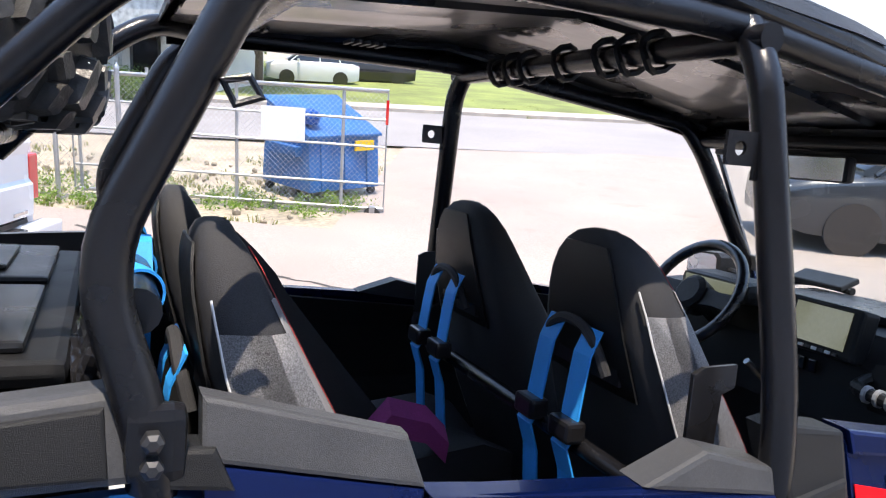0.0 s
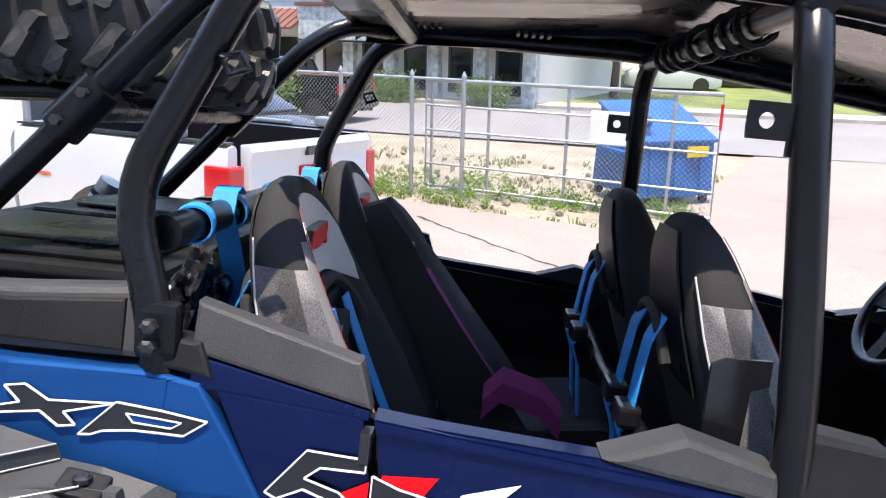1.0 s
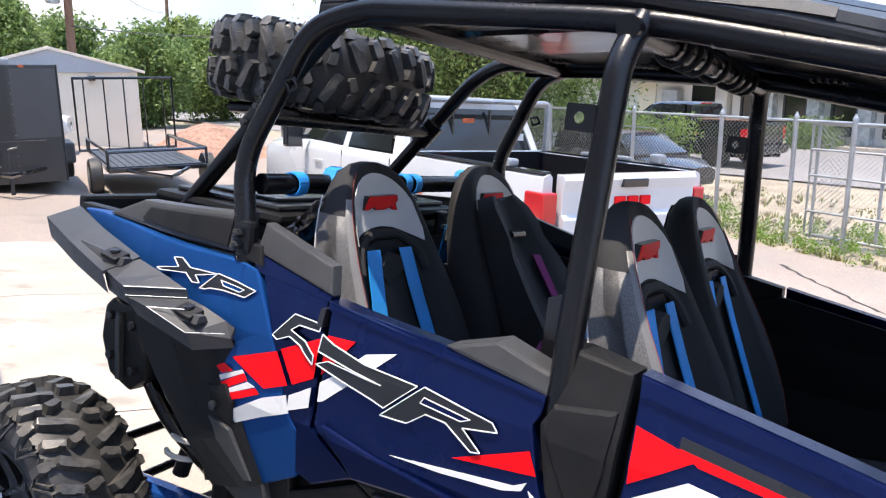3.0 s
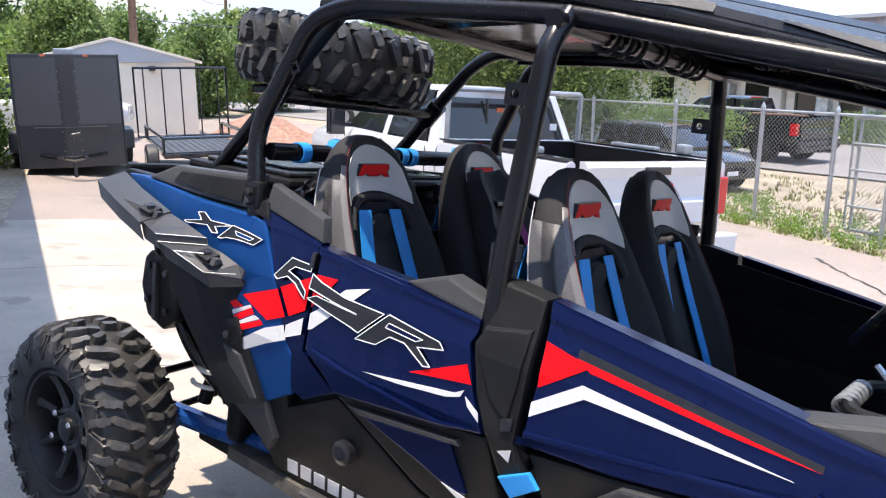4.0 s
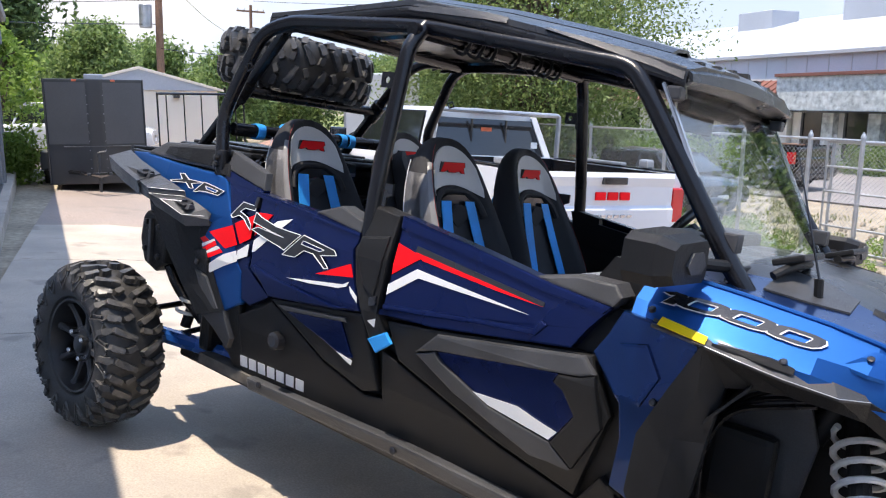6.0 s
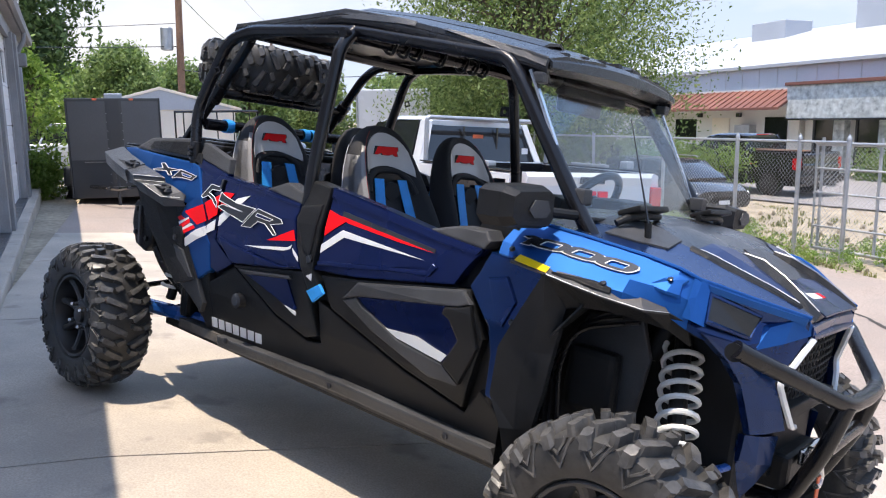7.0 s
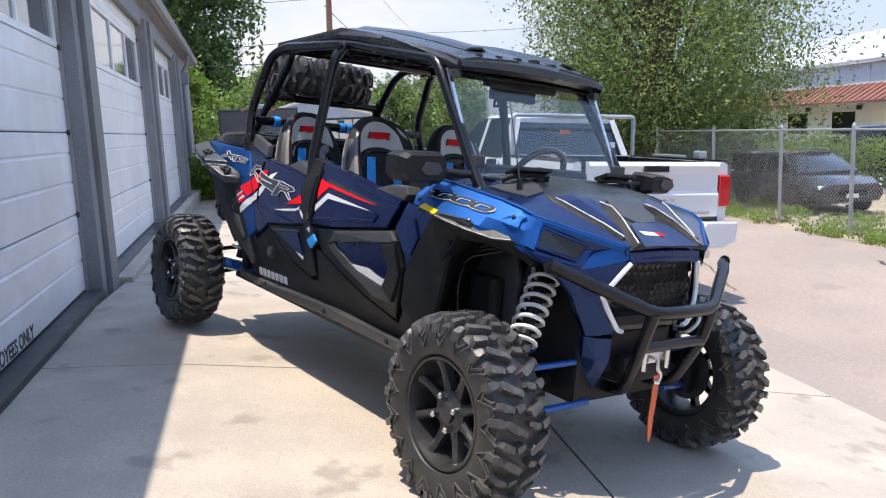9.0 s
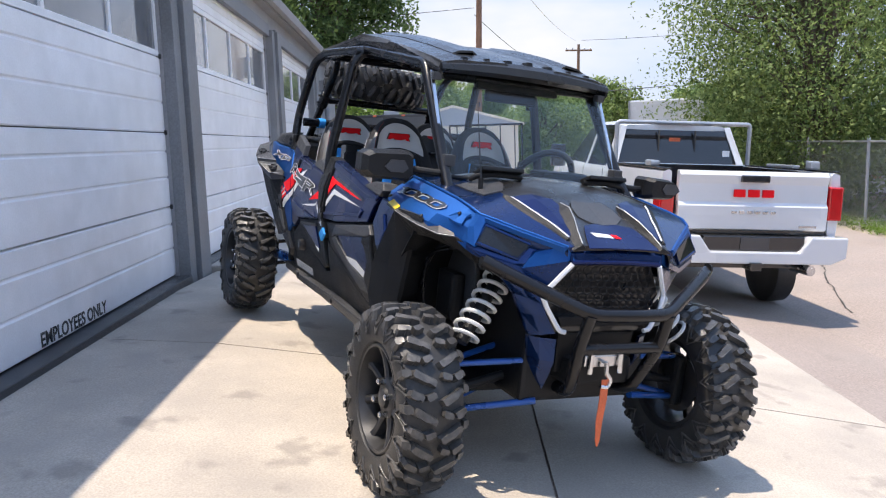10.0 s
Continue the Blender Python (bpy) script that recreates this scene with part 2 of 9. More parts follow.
# ---- mesh helpers ----
def mesh_of(name, bm, material, smooth=False):
    bmesh.ops.recalc_face_normals(bm, faces=bm.faces)
    me = bpy.data.meshes.new(name)
    bm.to_mesh(me)
    bm.free()
    me.materials.append(material)
    if smooth:
        me.polygons.foreach_set("use_smooth", [True] * len(me.polygons))
        me.set_sharp_from_angle(angle=radians(38 if smooth is True else smooth))
    return me


def part(name, bm, material, parent=None, label="", smooth=False):
    ob = new(name, mesh_of(name, bm, material, smooth))
    ob.parent = parent
    if label:
        tagged(ob, label)
    return ob


def thing(name, label, category, m=None, group="", kind=""):
    ob = new(name)
    ob.empty_display_size = 0.2
    if m is not None:
        ob.matrix_world = m
    return tagged(ob, label, category, group, kind)


def box(bm, lo, hi, bev=0.0, m=None):
    r = bmesh.ops.create_cube(bm, size=1)
    vs = r["verts"]
    for v in vs:
        v.co = Vector([(lo[i] + hi[i]) / 2 + v.co[i] * (hi[i] - lo[i]) for i in range(3)])
    if bev:
        es = list({e for v in vs for e in v.link_edges})
        r2 = bmesh.ops.bevel(bm, geom=es, offset=bev, segments=2, affect="EDGES", profile=0.6)
        vs = list({v for f in r2["faces"] for v in f.verts} | {v for v in vs if v.is_valid})
    if m is not None:
        bmesh.ops.transform(bm, matrix=m, verts=[v for v in vs if v.is_valid])
    return bm


def boxbm(lo, hi, bev=0.0, m=None):
    return box(bmesh.new(), lo, hi, bev, m)


def tube(bm, pts, r, seg=10, closed=False, r_end=None, cap=True):
    """A round bar swept along points."""
    pts = [Vector(p) for p in pts]
    n = len(pts)
    rings = []
    ref = None
    for i, p in enumerate(pts):
        a = pts[(i - 1) % n] if (i or closed) else p
        b = pts[(i + 1) % n] if (i < n - 1 or closed) else p
        d = (b - a).normalized()
        if ref is None:
            ref = d.orthogonal().normalized()
        ref = (ref - d * ref.dot(d)).normalized()
        s = d.cross(ref)
        k = 1.0
        if 0 < i < n - 1 or closed:
            c = (p - a).normalized().dot((b - p).normalized())
            k = 1 / max(math.sqrt((1 + c) / 2), 0.6)
        rr = r if r_end is None else r + (r_end - r) * i / (n - 1)
        rings.append([bm.verts.new(p + (ref * math.cos(2 * math.pi * j / seg) + s * math.sin(2 * math.pi * j / seg) * k) * rr) for j in range(seg)])
    for i in range(n if closed else n - 1):
        a, b = rings[i], rings[(i + 1) % n]
        for j in range(seg):
            bm.faces.new((a[j], a[(j + 1) % seg], b[(j + 1) % seg], b[j]))
    if not closed and cap:
        bm.faces.new(rings[0][::-1])
        bm.faces.new(rings[-1])
    return bm


def bend(pts, r=0.08, n=5):
    """Rounds the corners of a path."""
    pts = [Vector(p) for p in pts]
    out = [pts[0]]
    for a, p, b in zip(pts, pts[1:], pts[2:]):
        u, v = a - p, b - p
        k = min(r, u.length * 0.45, v.length * 0.45)
        s, e = p + u.normalized() * k, p + v.normalized() * k
        for i in range(n + 1):
            t = i / n
            out.append((s * (1 - t) + p * t) * (1 - t) + (p * (1 - t) + e * t) * t)
    out.append(pts[-1])
    return out


def bar(pts, r, round_r=0.0, seg=10, **k):
    return tube(bmesh.new(), bend(pts, round_r) if round_r else pts, r, seg, **k)


def lathe(bm, prof, seg=32, axis="y", m=None):
    """Turns a profile of (along, radius) about an axis."""
    rings = []
    for a, r in prof:
        ring = []
        for j in range(seg):
            c, s = math.cos(2 * math.pi * j / seg) * r, math.sin(2 * math.pi * j / seg) * r
            co = {"y": (c, a, s), "z": (c, s, a), "x": (a, c, s)}[axis]
            ring.append(bm.verts.new(Vector(co) if m is None else m @ Vector(co)))
        rings.append(ring)
    for a, b in zip(rings, rings[1:]):
        for j in range(seg):
            bm.faces.new((a[j], a[(j + 1) % seg], b[(j + 1) % seg], b[j]))
    return bm


def capped(bm, prof, seg=24, axis="y", m=None):
    return lathe(bm, [(prof[0][0], 0.0004)] + list(prof) + [(prof[-1][0], 0.0004)], seg, axis, m)


def prism(poly, axis, lo, hi, bev=0.0, m=None):
    """A polygon given in the two other axes (in x, y, z order), thickened along axis."""
    bm = bmesh.new()
    ax = "xyz".index(axis)

    def at(p, k):
        c = list(p)
        c.insert(ax, k)
        return c
    f = bm.faces.new([bm.verts.new(at(p, lo)) for p in poly])
    r = bmesh.ops.extrude_face_region(bm, geom=[f])
    for v in r["geom"]:
        if isinstance(v, bmesh.types.BMVert):
            v.co[ax] = hi
    if bev:
        bmesh.ops.recalc_face_normals(bm, faces=bm.faces)
        bmesh.ops.bevel(bm, geom=list(bm.edges), offset=bev, segments=2, affect="EDGES", profile=0.6)
    if m is not None:
        bmesh.ops.transform(bm, matrix=m, verts=bm.verts)
    return bm


def loft(rings, closed=True, cap=True):
    """Skin over rings of equally many points."""
    bm = bmesh.new()
    rv = [[bm.verts.new(p) for p in r] for r in rings]
    n = len(rv[0])
    for a, b in zip(rv, rv[1:]):
        for j in range(n if closed else n - 1):
            bm.faces.new((a[j], a[(j + 1) % n], b[(j + 1) % n], b[j]))
    if closed and cap:
        bm.faces.new(rv[0][::-1])
        bm.faces.new(rv[-1])
    return bm


def sheet(rings, thick, inward=(0, 0, -1)):
    """An open skin over rings, thickened."""
    bm = loft(rings, closed=False, cap=False)
    bmesh.ops.recalc_face_normals(bm, faces=bm.faces)
    d = Vector(inward) * thick
    top = list(bm.faces)
    edge = [e for e in bm.edges if e.is_boundary]
    r = bmesh.ops.duplicate(bm, geom=top)
    vm = {k: v for k, v in r["vert_map"].items() if isinstance(k, bmesh.types.BMVert)}
    for v in {x for x in r["geom"] if isinstance(x, bmesh.types.BMVert)}:
        v.co += d
    for e in edge:
        a, b = e.verts
        bm.faces.new((a, b, vm[b], vm[a]))
    return bm


def text_mesh(body, size, material, name, shear=0.0, extrude=0.001, swell=0.0):
    cu = bpy.data.curves.new(name, "FONT")
    cu.body, cu.size, cu.shear, cu.extrude, cu.align_x = body, size, shear, extrude, "LEFT"
    cu.offset = swell
    tmp = new(name, cu)
    me = bpy.data.meshes.new_from_object(tmp.evaluated_get(bpy.context.evaluated_depsgraph_get()))
    bpy.data.objects.remove(tmp)
    bpy.data.curves.remove(cu)
    me.materials.clear()
    me.materials.append(material)
    return me


# ---- ground ----
def fall(y):
    y = max(y, -2.3)
    if y < -1.2:
        return 0.1693 - 0.06 * (y + 1.2)
    if y < 1.2:
        return -0.1350 * (y - 0.0539)
    if y < 4:
        return -0.1548 - 0.18 * (y - 1.2)
    if y < 9:
        return -0.6588 - 0.0004 * (y - 4)
    return -0.6608 - 0.01 * (min(y, 18) - 9)


def gz(x, y):
    """Height of the lot, which falls away from the building towards the street."""
    dip = 0.018 * min(max(-3.1 - x, 0), 9) * min(max((2.5 - y) / 2.5, 0), 1)
    return -0.2196 + 0.010 * min(max(x + 0.1162, -3), 5) + fall(y) - dip


def patch(xs, ys, lift, skirt=0.0):
    bm = bmesh.new()
    grid = [[bm.verts.new((x, y, gz(x, y) + lift)) for x in xs] for y in ys]
    for a, b in zip(grid, grid[1:]):
        for j in range(len(xs) - 1):
            bm.faces.new((a[j], a[j + 1], b[j + 1], b[j]))
    if skirt:
        for e in [e for e in bm.edges if e.is_boundary]:
            a, b = e.verts
            c, d = bm.verts.new(b.co - Vector((0, 0, skirt))), bm.verts.new(a.co - Vector((0, 0, skirt)))
            bm.faces.new((a, b, c, d))
    return bm


def span(a, b, n):
    return [a + (b - a) * i / n for i in range(n + 1)]


far_x = [-900, -300, -120, -60] + span(-40, 40, 40) + [60, 120, 300, 900]
far_y = [-900, -300, -60, -20, -8, -2.3, -1.2, 0, 1.2, 2, 3, 4, 5, 6, 7, 8, 9, 12, 15, 18, 30, 60, 120, 300, 900]
tagged(part("ground", patch(far_x, far_y, -0.03), DIRT), "dry gravelly soil round the lot, reaching the horizon", "ground", kind="structure")
tagged(part("pavement_lot", patch(span(-40, 14, 36), [-2.0, -1.2, 0, 1.2, 2.6, 4, 5.5, 7, 8.2], 0.0, 0.05), ASPHALT), "worn pale asphalt lot with patches and cracks", "pavement", kind="structure")
tagged(part("pavement_entry", patch(span(-2.2, 14, 14), [8.2, 9, 12, 15, 18.5], 0.0, 0.05), ASPHALT), "sun-bleached asphalt driveway out to the street", "pavement", kind="structure")


def street_y(x):
    return 15.6 + 0.22 * (x + 8)


bm = bmesh.new()
cols = [(x, street_y(x), street_y(x) + 9.0) for x in (-200, -80, -40, -20, -10, 0, 10, 20, 60, 200)]
rv = [[bm.verts.new((x, y, gz(x, min(y, 18)) + 0.012)) for y in (a, (a + b) / 2, b)] for x, a, b in cols]
for a, b in zip(rv, rv[1:]):
    for j in range(2):
        bm.faces.new((a[j], b[j], b[j + 1], a[j + 1]))
tagged(part("road", bm, ROADM), "sunlit grey asphalt street beyond the fence", "road", kind="structure")
bm = bmesh.new()
prof = [(9.0, 0.0), (9.0, 0.13), (9.15, 0.14), (10.6, 0.15), (10.62, 0.0)]
rv = [[bm.verts.new((x, street_y(x) + d, gz(x, 18) + h)) for d, h in prof] for x, _, _ in cols]
for a, b in zip(rv, rv[1:]):
    for j in range(len(prof) - 1):
        bm.faces.new((a[j], b[j], b[j + 1], a[j + 1]))
tagged(part("pavement_kerb", bm, CONCRETE), "pale concrete kerb and footway across the street", "kerb", kind="structure")
bm = bmesh.new()
rv = [[bm.verts.new((x, street_y(x) + d, gz(x, 18) + 0.1)) for d in (10.6, 45.0)] for x, _, _ in cols]
for a, b in zip(rv, rv[1:]):
    bm.faces.new((a[0], b[0], b[1], a[1]))
tagged(part("ground_lawn", bm, LAWN), "sunburnt lawn strip in front of the buildings", "lawn", kind="structure")

# concrete apron in front of the doors, cast in slabs with open joints
apron = thing("pavement_apron", "pale concrete apron in cast slabs with open joints and tyre marks", "concrete apron", kind="structure")
jx = [-7.95, -5.4, -2.75, -0.16, 2.45, 5.1, 7.7]
jy = [-2.0, 0.66, 2.86]
for x0, x1 in zip(jx, jx[1:]):
    for y0, y1 in zip(jy, jy[1:]):
        ys = [y0 + 0.006] + [y for y in (-1.2, 0.0, 1.2) if y0 + 0.1 < y < y1 - 0.1] + [y1 - 0.006]
        part("slab", patch(span(x0 + 0.006, x1 - 0.006, 3), ys, 0.012, 0.03), CONCRETE, apron)


def crack(pts, w, seed):
    rng = random.Random(seed)
    bm = bmesh.new()
    last = None
    for a, b in zip(pts, pts[1:]):
        n = max(2, int(math.dist(a, b) / 0.12))
        for i in range(n + 1):
            t = i / n
            x, y = a[0] + (b[0] - a[0]) * t + rng.uniform(-0.02, 0.02), a[1] + (b[1] - a[1]) * t + rng.uniform(-0.02, 0.02)
            k = w * rng.uniform(0.4, 1.2)
            dx, dy = b[1] - a[1], a[0] - b[0]
            s = math.hypot(dx, dy)
            pair = [bm.verts.new((x + dx / s * k * q, y + dy / s * k * q, gz(x, y) + 0.004)) for q in (-1, 1)]
            if last:
                bm.faces.new((last[0], last[1], pair[1], pair[0]))
            last = pair
    return bm


for i, (pts, w) in enumerate([([(-5.2, 7.4), (-4.4, 7.0), (-3.3, 6.5), (-2.2, 6.0), (0.2, 5.2)], 0.025), ([(-8.5, 6.2), (-6.0, 5.2), (-4.2, 4.6)], 0.012), ([(-1.0, 4.2), (1.8, 3.8), (4.0, 4.1)], 0.012)]):
    tagged(part("pavement_crack", crack(pts, w, 5 + i), CRACK), "dark filled crack in the asphalt", "crack", kind="structure")

# ---- far sky over the skyline ----
skym = bpy.data.materials.new("pale_summer_sky")
skym.use_nodes = True
st_ = skym.node_tree
st_.nodes.clear()
s_co, s_sep, s_ramp = st_.nodes.new("ShaderNodeTexCoord"), st_.nodes.new("ShaderNodeSeparateXYZ"), st_.nodes.new("ShaderNodeValToRGB")
s_map, s_noise, s_cut, s_mix = st_.nodes.new("ShaderNodeMapping"), st_.nodes.new("ShaderNodeTexNoise"), st_.nodes.new("ShaderNodeMapRange"), st_.nodes.new("ShaderNodeMixRGB")
s_em, s_out = st_.nodes.new("ShaderNodeEmission"), st_.nodes.new("ShaderNodeOutputMaterial")
s_ramp.color_ramp.elements[0].color, s_ramp.color_ramp.elements[1].color = (0.25, 0.30, 0.385, 1), (0.145, 0.235, 0.42, 1)
s_map.inputs["Scale"].default_value = (1, 1, 2.6)
s_noise.inputs["Scale"].default_value, s_noise.inputs["Detail"].default_value = 0.0042, 7.0
s_cut.inputs["From Min"].default_value, s_cut.inputs["From Max"].default_value, s_cut.inputs["To Max"].default_value = 0.47, 0.68, 0.85
s_mix.inputs["Color2"].default_value = (0.33, 0.35, 0.385, 1)
s_z = st_.nodes.new("ShaderNodeMapRange")
s_z.inputs["From Max"].default_value = 230
for a, b in ((s_co.outputs["Object"], s_sep.inputs[0]), (s_sep.outputs["Z"], s_z.inputs["Value"]), (s_z.outputs["Result"], s_ramp.inputs["Fac"]), (s_co.outputs["Object"], s_map.inputs["Vector"]), (s_map.outputs["Vector"], s_noise.inputs["Vector"]), (s_noise.outputs["Fac"], s_cut.inputs["Value"]), (s_cut.outputs["Result"], s_mix.inputs["Fac"]), (s_ramp.outputs["Color"], s_mix.inputs["Color1"]), (s_mix.outputs["Color"], s_em.inputs["Color"]), (s_em.outputs[0], s_out.inputs["Surface"])):
    st_.links.new(a, b)
bm = loft([[(650 * math.cos(k * math.pi / 36), 650 * math.sin(k * math.pi / 36), z) for k in range(72)] for z in (-60, 260)], True, False)
tagged(part("backdrop", bm, skym, None, "", True), "pale blue summer sky with thin white cloud", "sky", kind="structure")

# ---- garage building ----
# built along x at WY, then turned a little so that its front runs with the lot
WY = -1.98
built_before = set(bpy.data.objects)
DOORS = [(3.9, -2.15, 1), (-2.68, -7.0, 2), (-7.55, -11.7, 3)]
SILLZ, DTOP, EAVE = 0.03, 2.72, 3.05
WEST = -17.0
wall = bmesh.new()
for a, b in ((-2.15, -2.68), (-7.0, -7.55), (-11.7, WEST)):
    box(wall, (b, WY - 0.3, -0.6), (a, WY + 0.02, DTOP))
box(wall, (WEST, WY - 0.3, DTOP), (12, WY + 0.02, EAVE))
box(wall, (3.9, WY - 0.3, -0.6), (12, WY + 0.02, DTOP))
tagged(part("wall_garage", wall, TRIMGREY), "light grey painted garage wall with three door openings", "wall", kind="structure")
for k, (a, b) in enumerate(((WEST, WEST - 0.3), (12, 12.3))):
    tagged(part(f"wall_side_{k + 1}", boxbm((min(a, b), -9, -0.6), (max(a, b), WY + 0.02, EAVE)), TRIMGREY), "light grey painted side wall of the garage", "wall", kind="structure")
tagged(part("wall_back", boxbm((WEST, -9.3, -0.6), (12, -9, EAVE)), TRIMGREY), "plain back wall inside the garage", "wall", kind="structure")
tagged(part("floor", boxbm((WEST, -9, -0.1), (12, WY - 0.3, 0.05)), CONCRETE), "bare concrete floor inside the garage", "floor", kind="structure")
roofp = prism([(-9.6, EAVE + 0.9), (-9.6, EAVE + 0.78), (WY + 0.03, EAVE), (WY + 0.15, EAVE), (WY + 0.15, EAVE + 0.14)], "x", WEST - 0.6, 12.6)
tagged(part("ceiling_roof", roofp, TRIMGREY), "shallow pitched garage roof with a painted fascia", "roof", kind="structure")
gut = loft([[(x, WY + 0.15 + dy, EAVE + 0.14 + dz) for dy, dz in ((0, 0), (0.0, -0.11), (0.04, -0.13), (0.10, -0.11), (0.125, 0.0), (0.115, 0.0), (0.092, -0.1), (0.04, -0.118), (0.01, -0.1), (0.01, 0))] for x in (WEST - 0.6, 12.6)])
tagged(part("trim_gutter", gut, TRIMGREY), "grey painted metal gutter along the eave", "gutter", kind="structure")
tagged(part("trim_downspout", bar([(-14.6, WY + 0.21, EAVE + 0.02), (-14.6, WY + 0.19, EAVE - 0.15), (-14.6, WY + 0.07, EAVE - 0.36), (-14.6, WY + 0.07, 0.0), (-14.6, WY + 0.22, -0.16)], 0.045, 0.06), TRIMGREY), "grey painted downspout on the garage wall", "downspout", kind="structure")
tagged(part("trim_lamp", boxbm((-13.4, WY + 0.02, 2.32), (-13.15, WY + 0.26, 2.56), 0.03), FRAMEGREY), "small grey wall lamp under the eave", "wall lamp", kind="structure")
tagged(part("trim_ledge", boxbm((WEST, WY + 0.02, -0.5), (-2.72, WY + 0.26, 0.035), 0.02), CONCRETE), "low painted concrete ledge at the wall foot", "ledge", kind="structure")
# timber posts between the doors
for a, b, d in ((-2.15, -2.34, 0.10), (-2.36, -2.68, 0.14), (-7.0, -7.2, 0.10), (-7.22, -7.55, 0.14), (-11.7, -11.9, 0.10), (-11.92, -12.4, 0.14), (3.9, 4.3, 0.1)):
    tagged(part("trim_post", boxbm((b, WY + 0.02, -0.30), (a, WY + 0.02 + d, DTOP + 0.06), 0.008), FRAMEGREY), "grey painted timber door post, scuffed and split", "post", kind="structure")
for a, b in ((-2.15, 3.9), (-7.0, -2.68), (-11.7, -7.55)):
    tagged(part("trim_header", boxbm((a, WY + 0.02, DTOP - 0.03), (b, WY + 0.08, DTOP + 0.14), 0.008), FRAMEGREY), "grey painted timber beam over the door", "beam", kind="structure")
    tagged(part("trim_threshold", boxbm((a, WY - 0.12, -0.12), (b, WY + 0.13, 0.046), 0.01), GREYPL), "dark worn threshold strip under the door", "threshold", kind="structure")


def door(x0, x1, n, win):
    """A sectional door: ribbed panels, one row of them glazed."""
    d = thing(f"door_{n}", "closed white ribbed sectional garage door with a glazed row", "garage door", kind="structure")
    edges = [SILLZ + 0.02, 0.64, 1.26, 1.88, 2.50, DTOP]
    for i, (z0, z1) in enumerate(zip(edges, edges[1:])):
        if i == 3:
            frame_bm = bmesh.new()
            for lo, hi in ((1.88, 1.93), (2.45, 2.50)):
                box(frame_bm, (x1, WY - 0.05, lo + 0.002), (x0, WY - 0.008, hi), 0.004)
            w = 1.06
            k = max(2, round((x0 - x1) / w))
            for j in range(k + 1):
                xx = x0 + (x1 - x0) * j / k
                box(frame_bm, (xx - 0.022, WY - 0.05, 1.931), (xx + 0.022, WY - 0.012, 2.449), 0.003)
            fr = part("glazed_section", frame_bm, DOORWHITE, d)
            for j in range(k):
                xa, xb = x0 + (x1 - x0) * j / k, x0 + (x1 - x0) * (j + 1) / k
                part("pane", boxbm((xb + 0.02, WY - 0.035, 1.925), (xa - 0.02, WY - 0.03, 2.455)), WINDOWG, fr)
            continue
        rings = []
        prof = [(z0 + 0.004, -0.012), (z0 + 0.012, 0.0)]
        for r in (0.40, 0.75):
            zz = z0 + (z1 - z0) * r
            prof += [(zz - 0.014, 0.0), (zz - 0.004, -0.010), (zz + 0.004, -0.010), (zz + 0.014, 0.0)]
        prof += [(z1 - 0.012, 0.0), (z1 - 0.004, -0.012)]
        for x in (x1, x0):
            rings.append([(x, WY - 0.008 + dy, z) for z, dy in prof] + [(x, WY - 0.05, z1 - 0.004), (x, WY - 0.05, z0 + 0.004)])
        part("panel", loft(rings), DOORWHITE, d)
    for z in edges[1:-1]:
        part("hinge", boxbm((x1 + 0.0, WY - 0.008, z - 0.02), (x1 + 0.02, WY + 0.012, z + 0.02), 0.004), BLACKDEC, d)
    return d


for a, b, n in DOORS:
    door(a - 0.005, b + 0.005, n, 4)
sign = new("lettering_sign", text_mesh("EMPLOYEES ONLY", 0.112, BLACKDEC, "lettering_sign", swell=0.0022))
sign.matrix_world = Matrix.Translation((0.295, WY - 0.006, 0.072)) @ Matrix(((-1, 0, 0, 0), (0, 0, 1, 0), (0, 1, 0, 0), (0, 0, 0, 1)))
sign.scale = (0.845 / max(v.co.x for v in sign.data.vertices), 1, 1)
tagged(sign, "black stencilled words low on the white garage door", "lettering")
TURN = Matrix.Translation((0, -2.0, 0)) @ Matrix.Rotation(radians(4.0), 4, "Z") @ Matrix.Translation((0, -WY, 0))
for ob in set(bpy.data.objects) - built_before:
    if ob.parent is None:
        ob.matrix_world = TURN @ ob.matrix_world

# ---- the off-road vehicle ----
VM = Matrix(((0.8958, -0.4444, 0.00662, -0.1162), (0.43962, 0.88816, 0.13382, 0.0539), (-0.06535, -0.11697, 0.99098, -0.1906), (0, 0, 0, 1)))
utv = thing("side_by_side_vehicle", "navy blue four-seat off-road side-by-side with black roll cage", "off-road vehicle", VM)

LEVELS = [(0.36, 0.60), (0.62, 0.665), (0.86, 0.70), (1.02, 0.687), (1.16, 0.650), (1.30, 0.606)]


def flank(z):
    """Half width of the body at height z."""
    if z <= LEVELS[0][0]:
        return LEVELS[0][1]
    for (a, p), (b, q) in zip(LEVELS, LEVELS[1:]):
        if z <= b:
            return p + (q - p) * (z - a) / (b - a)
    return LEVELS[-1][1]


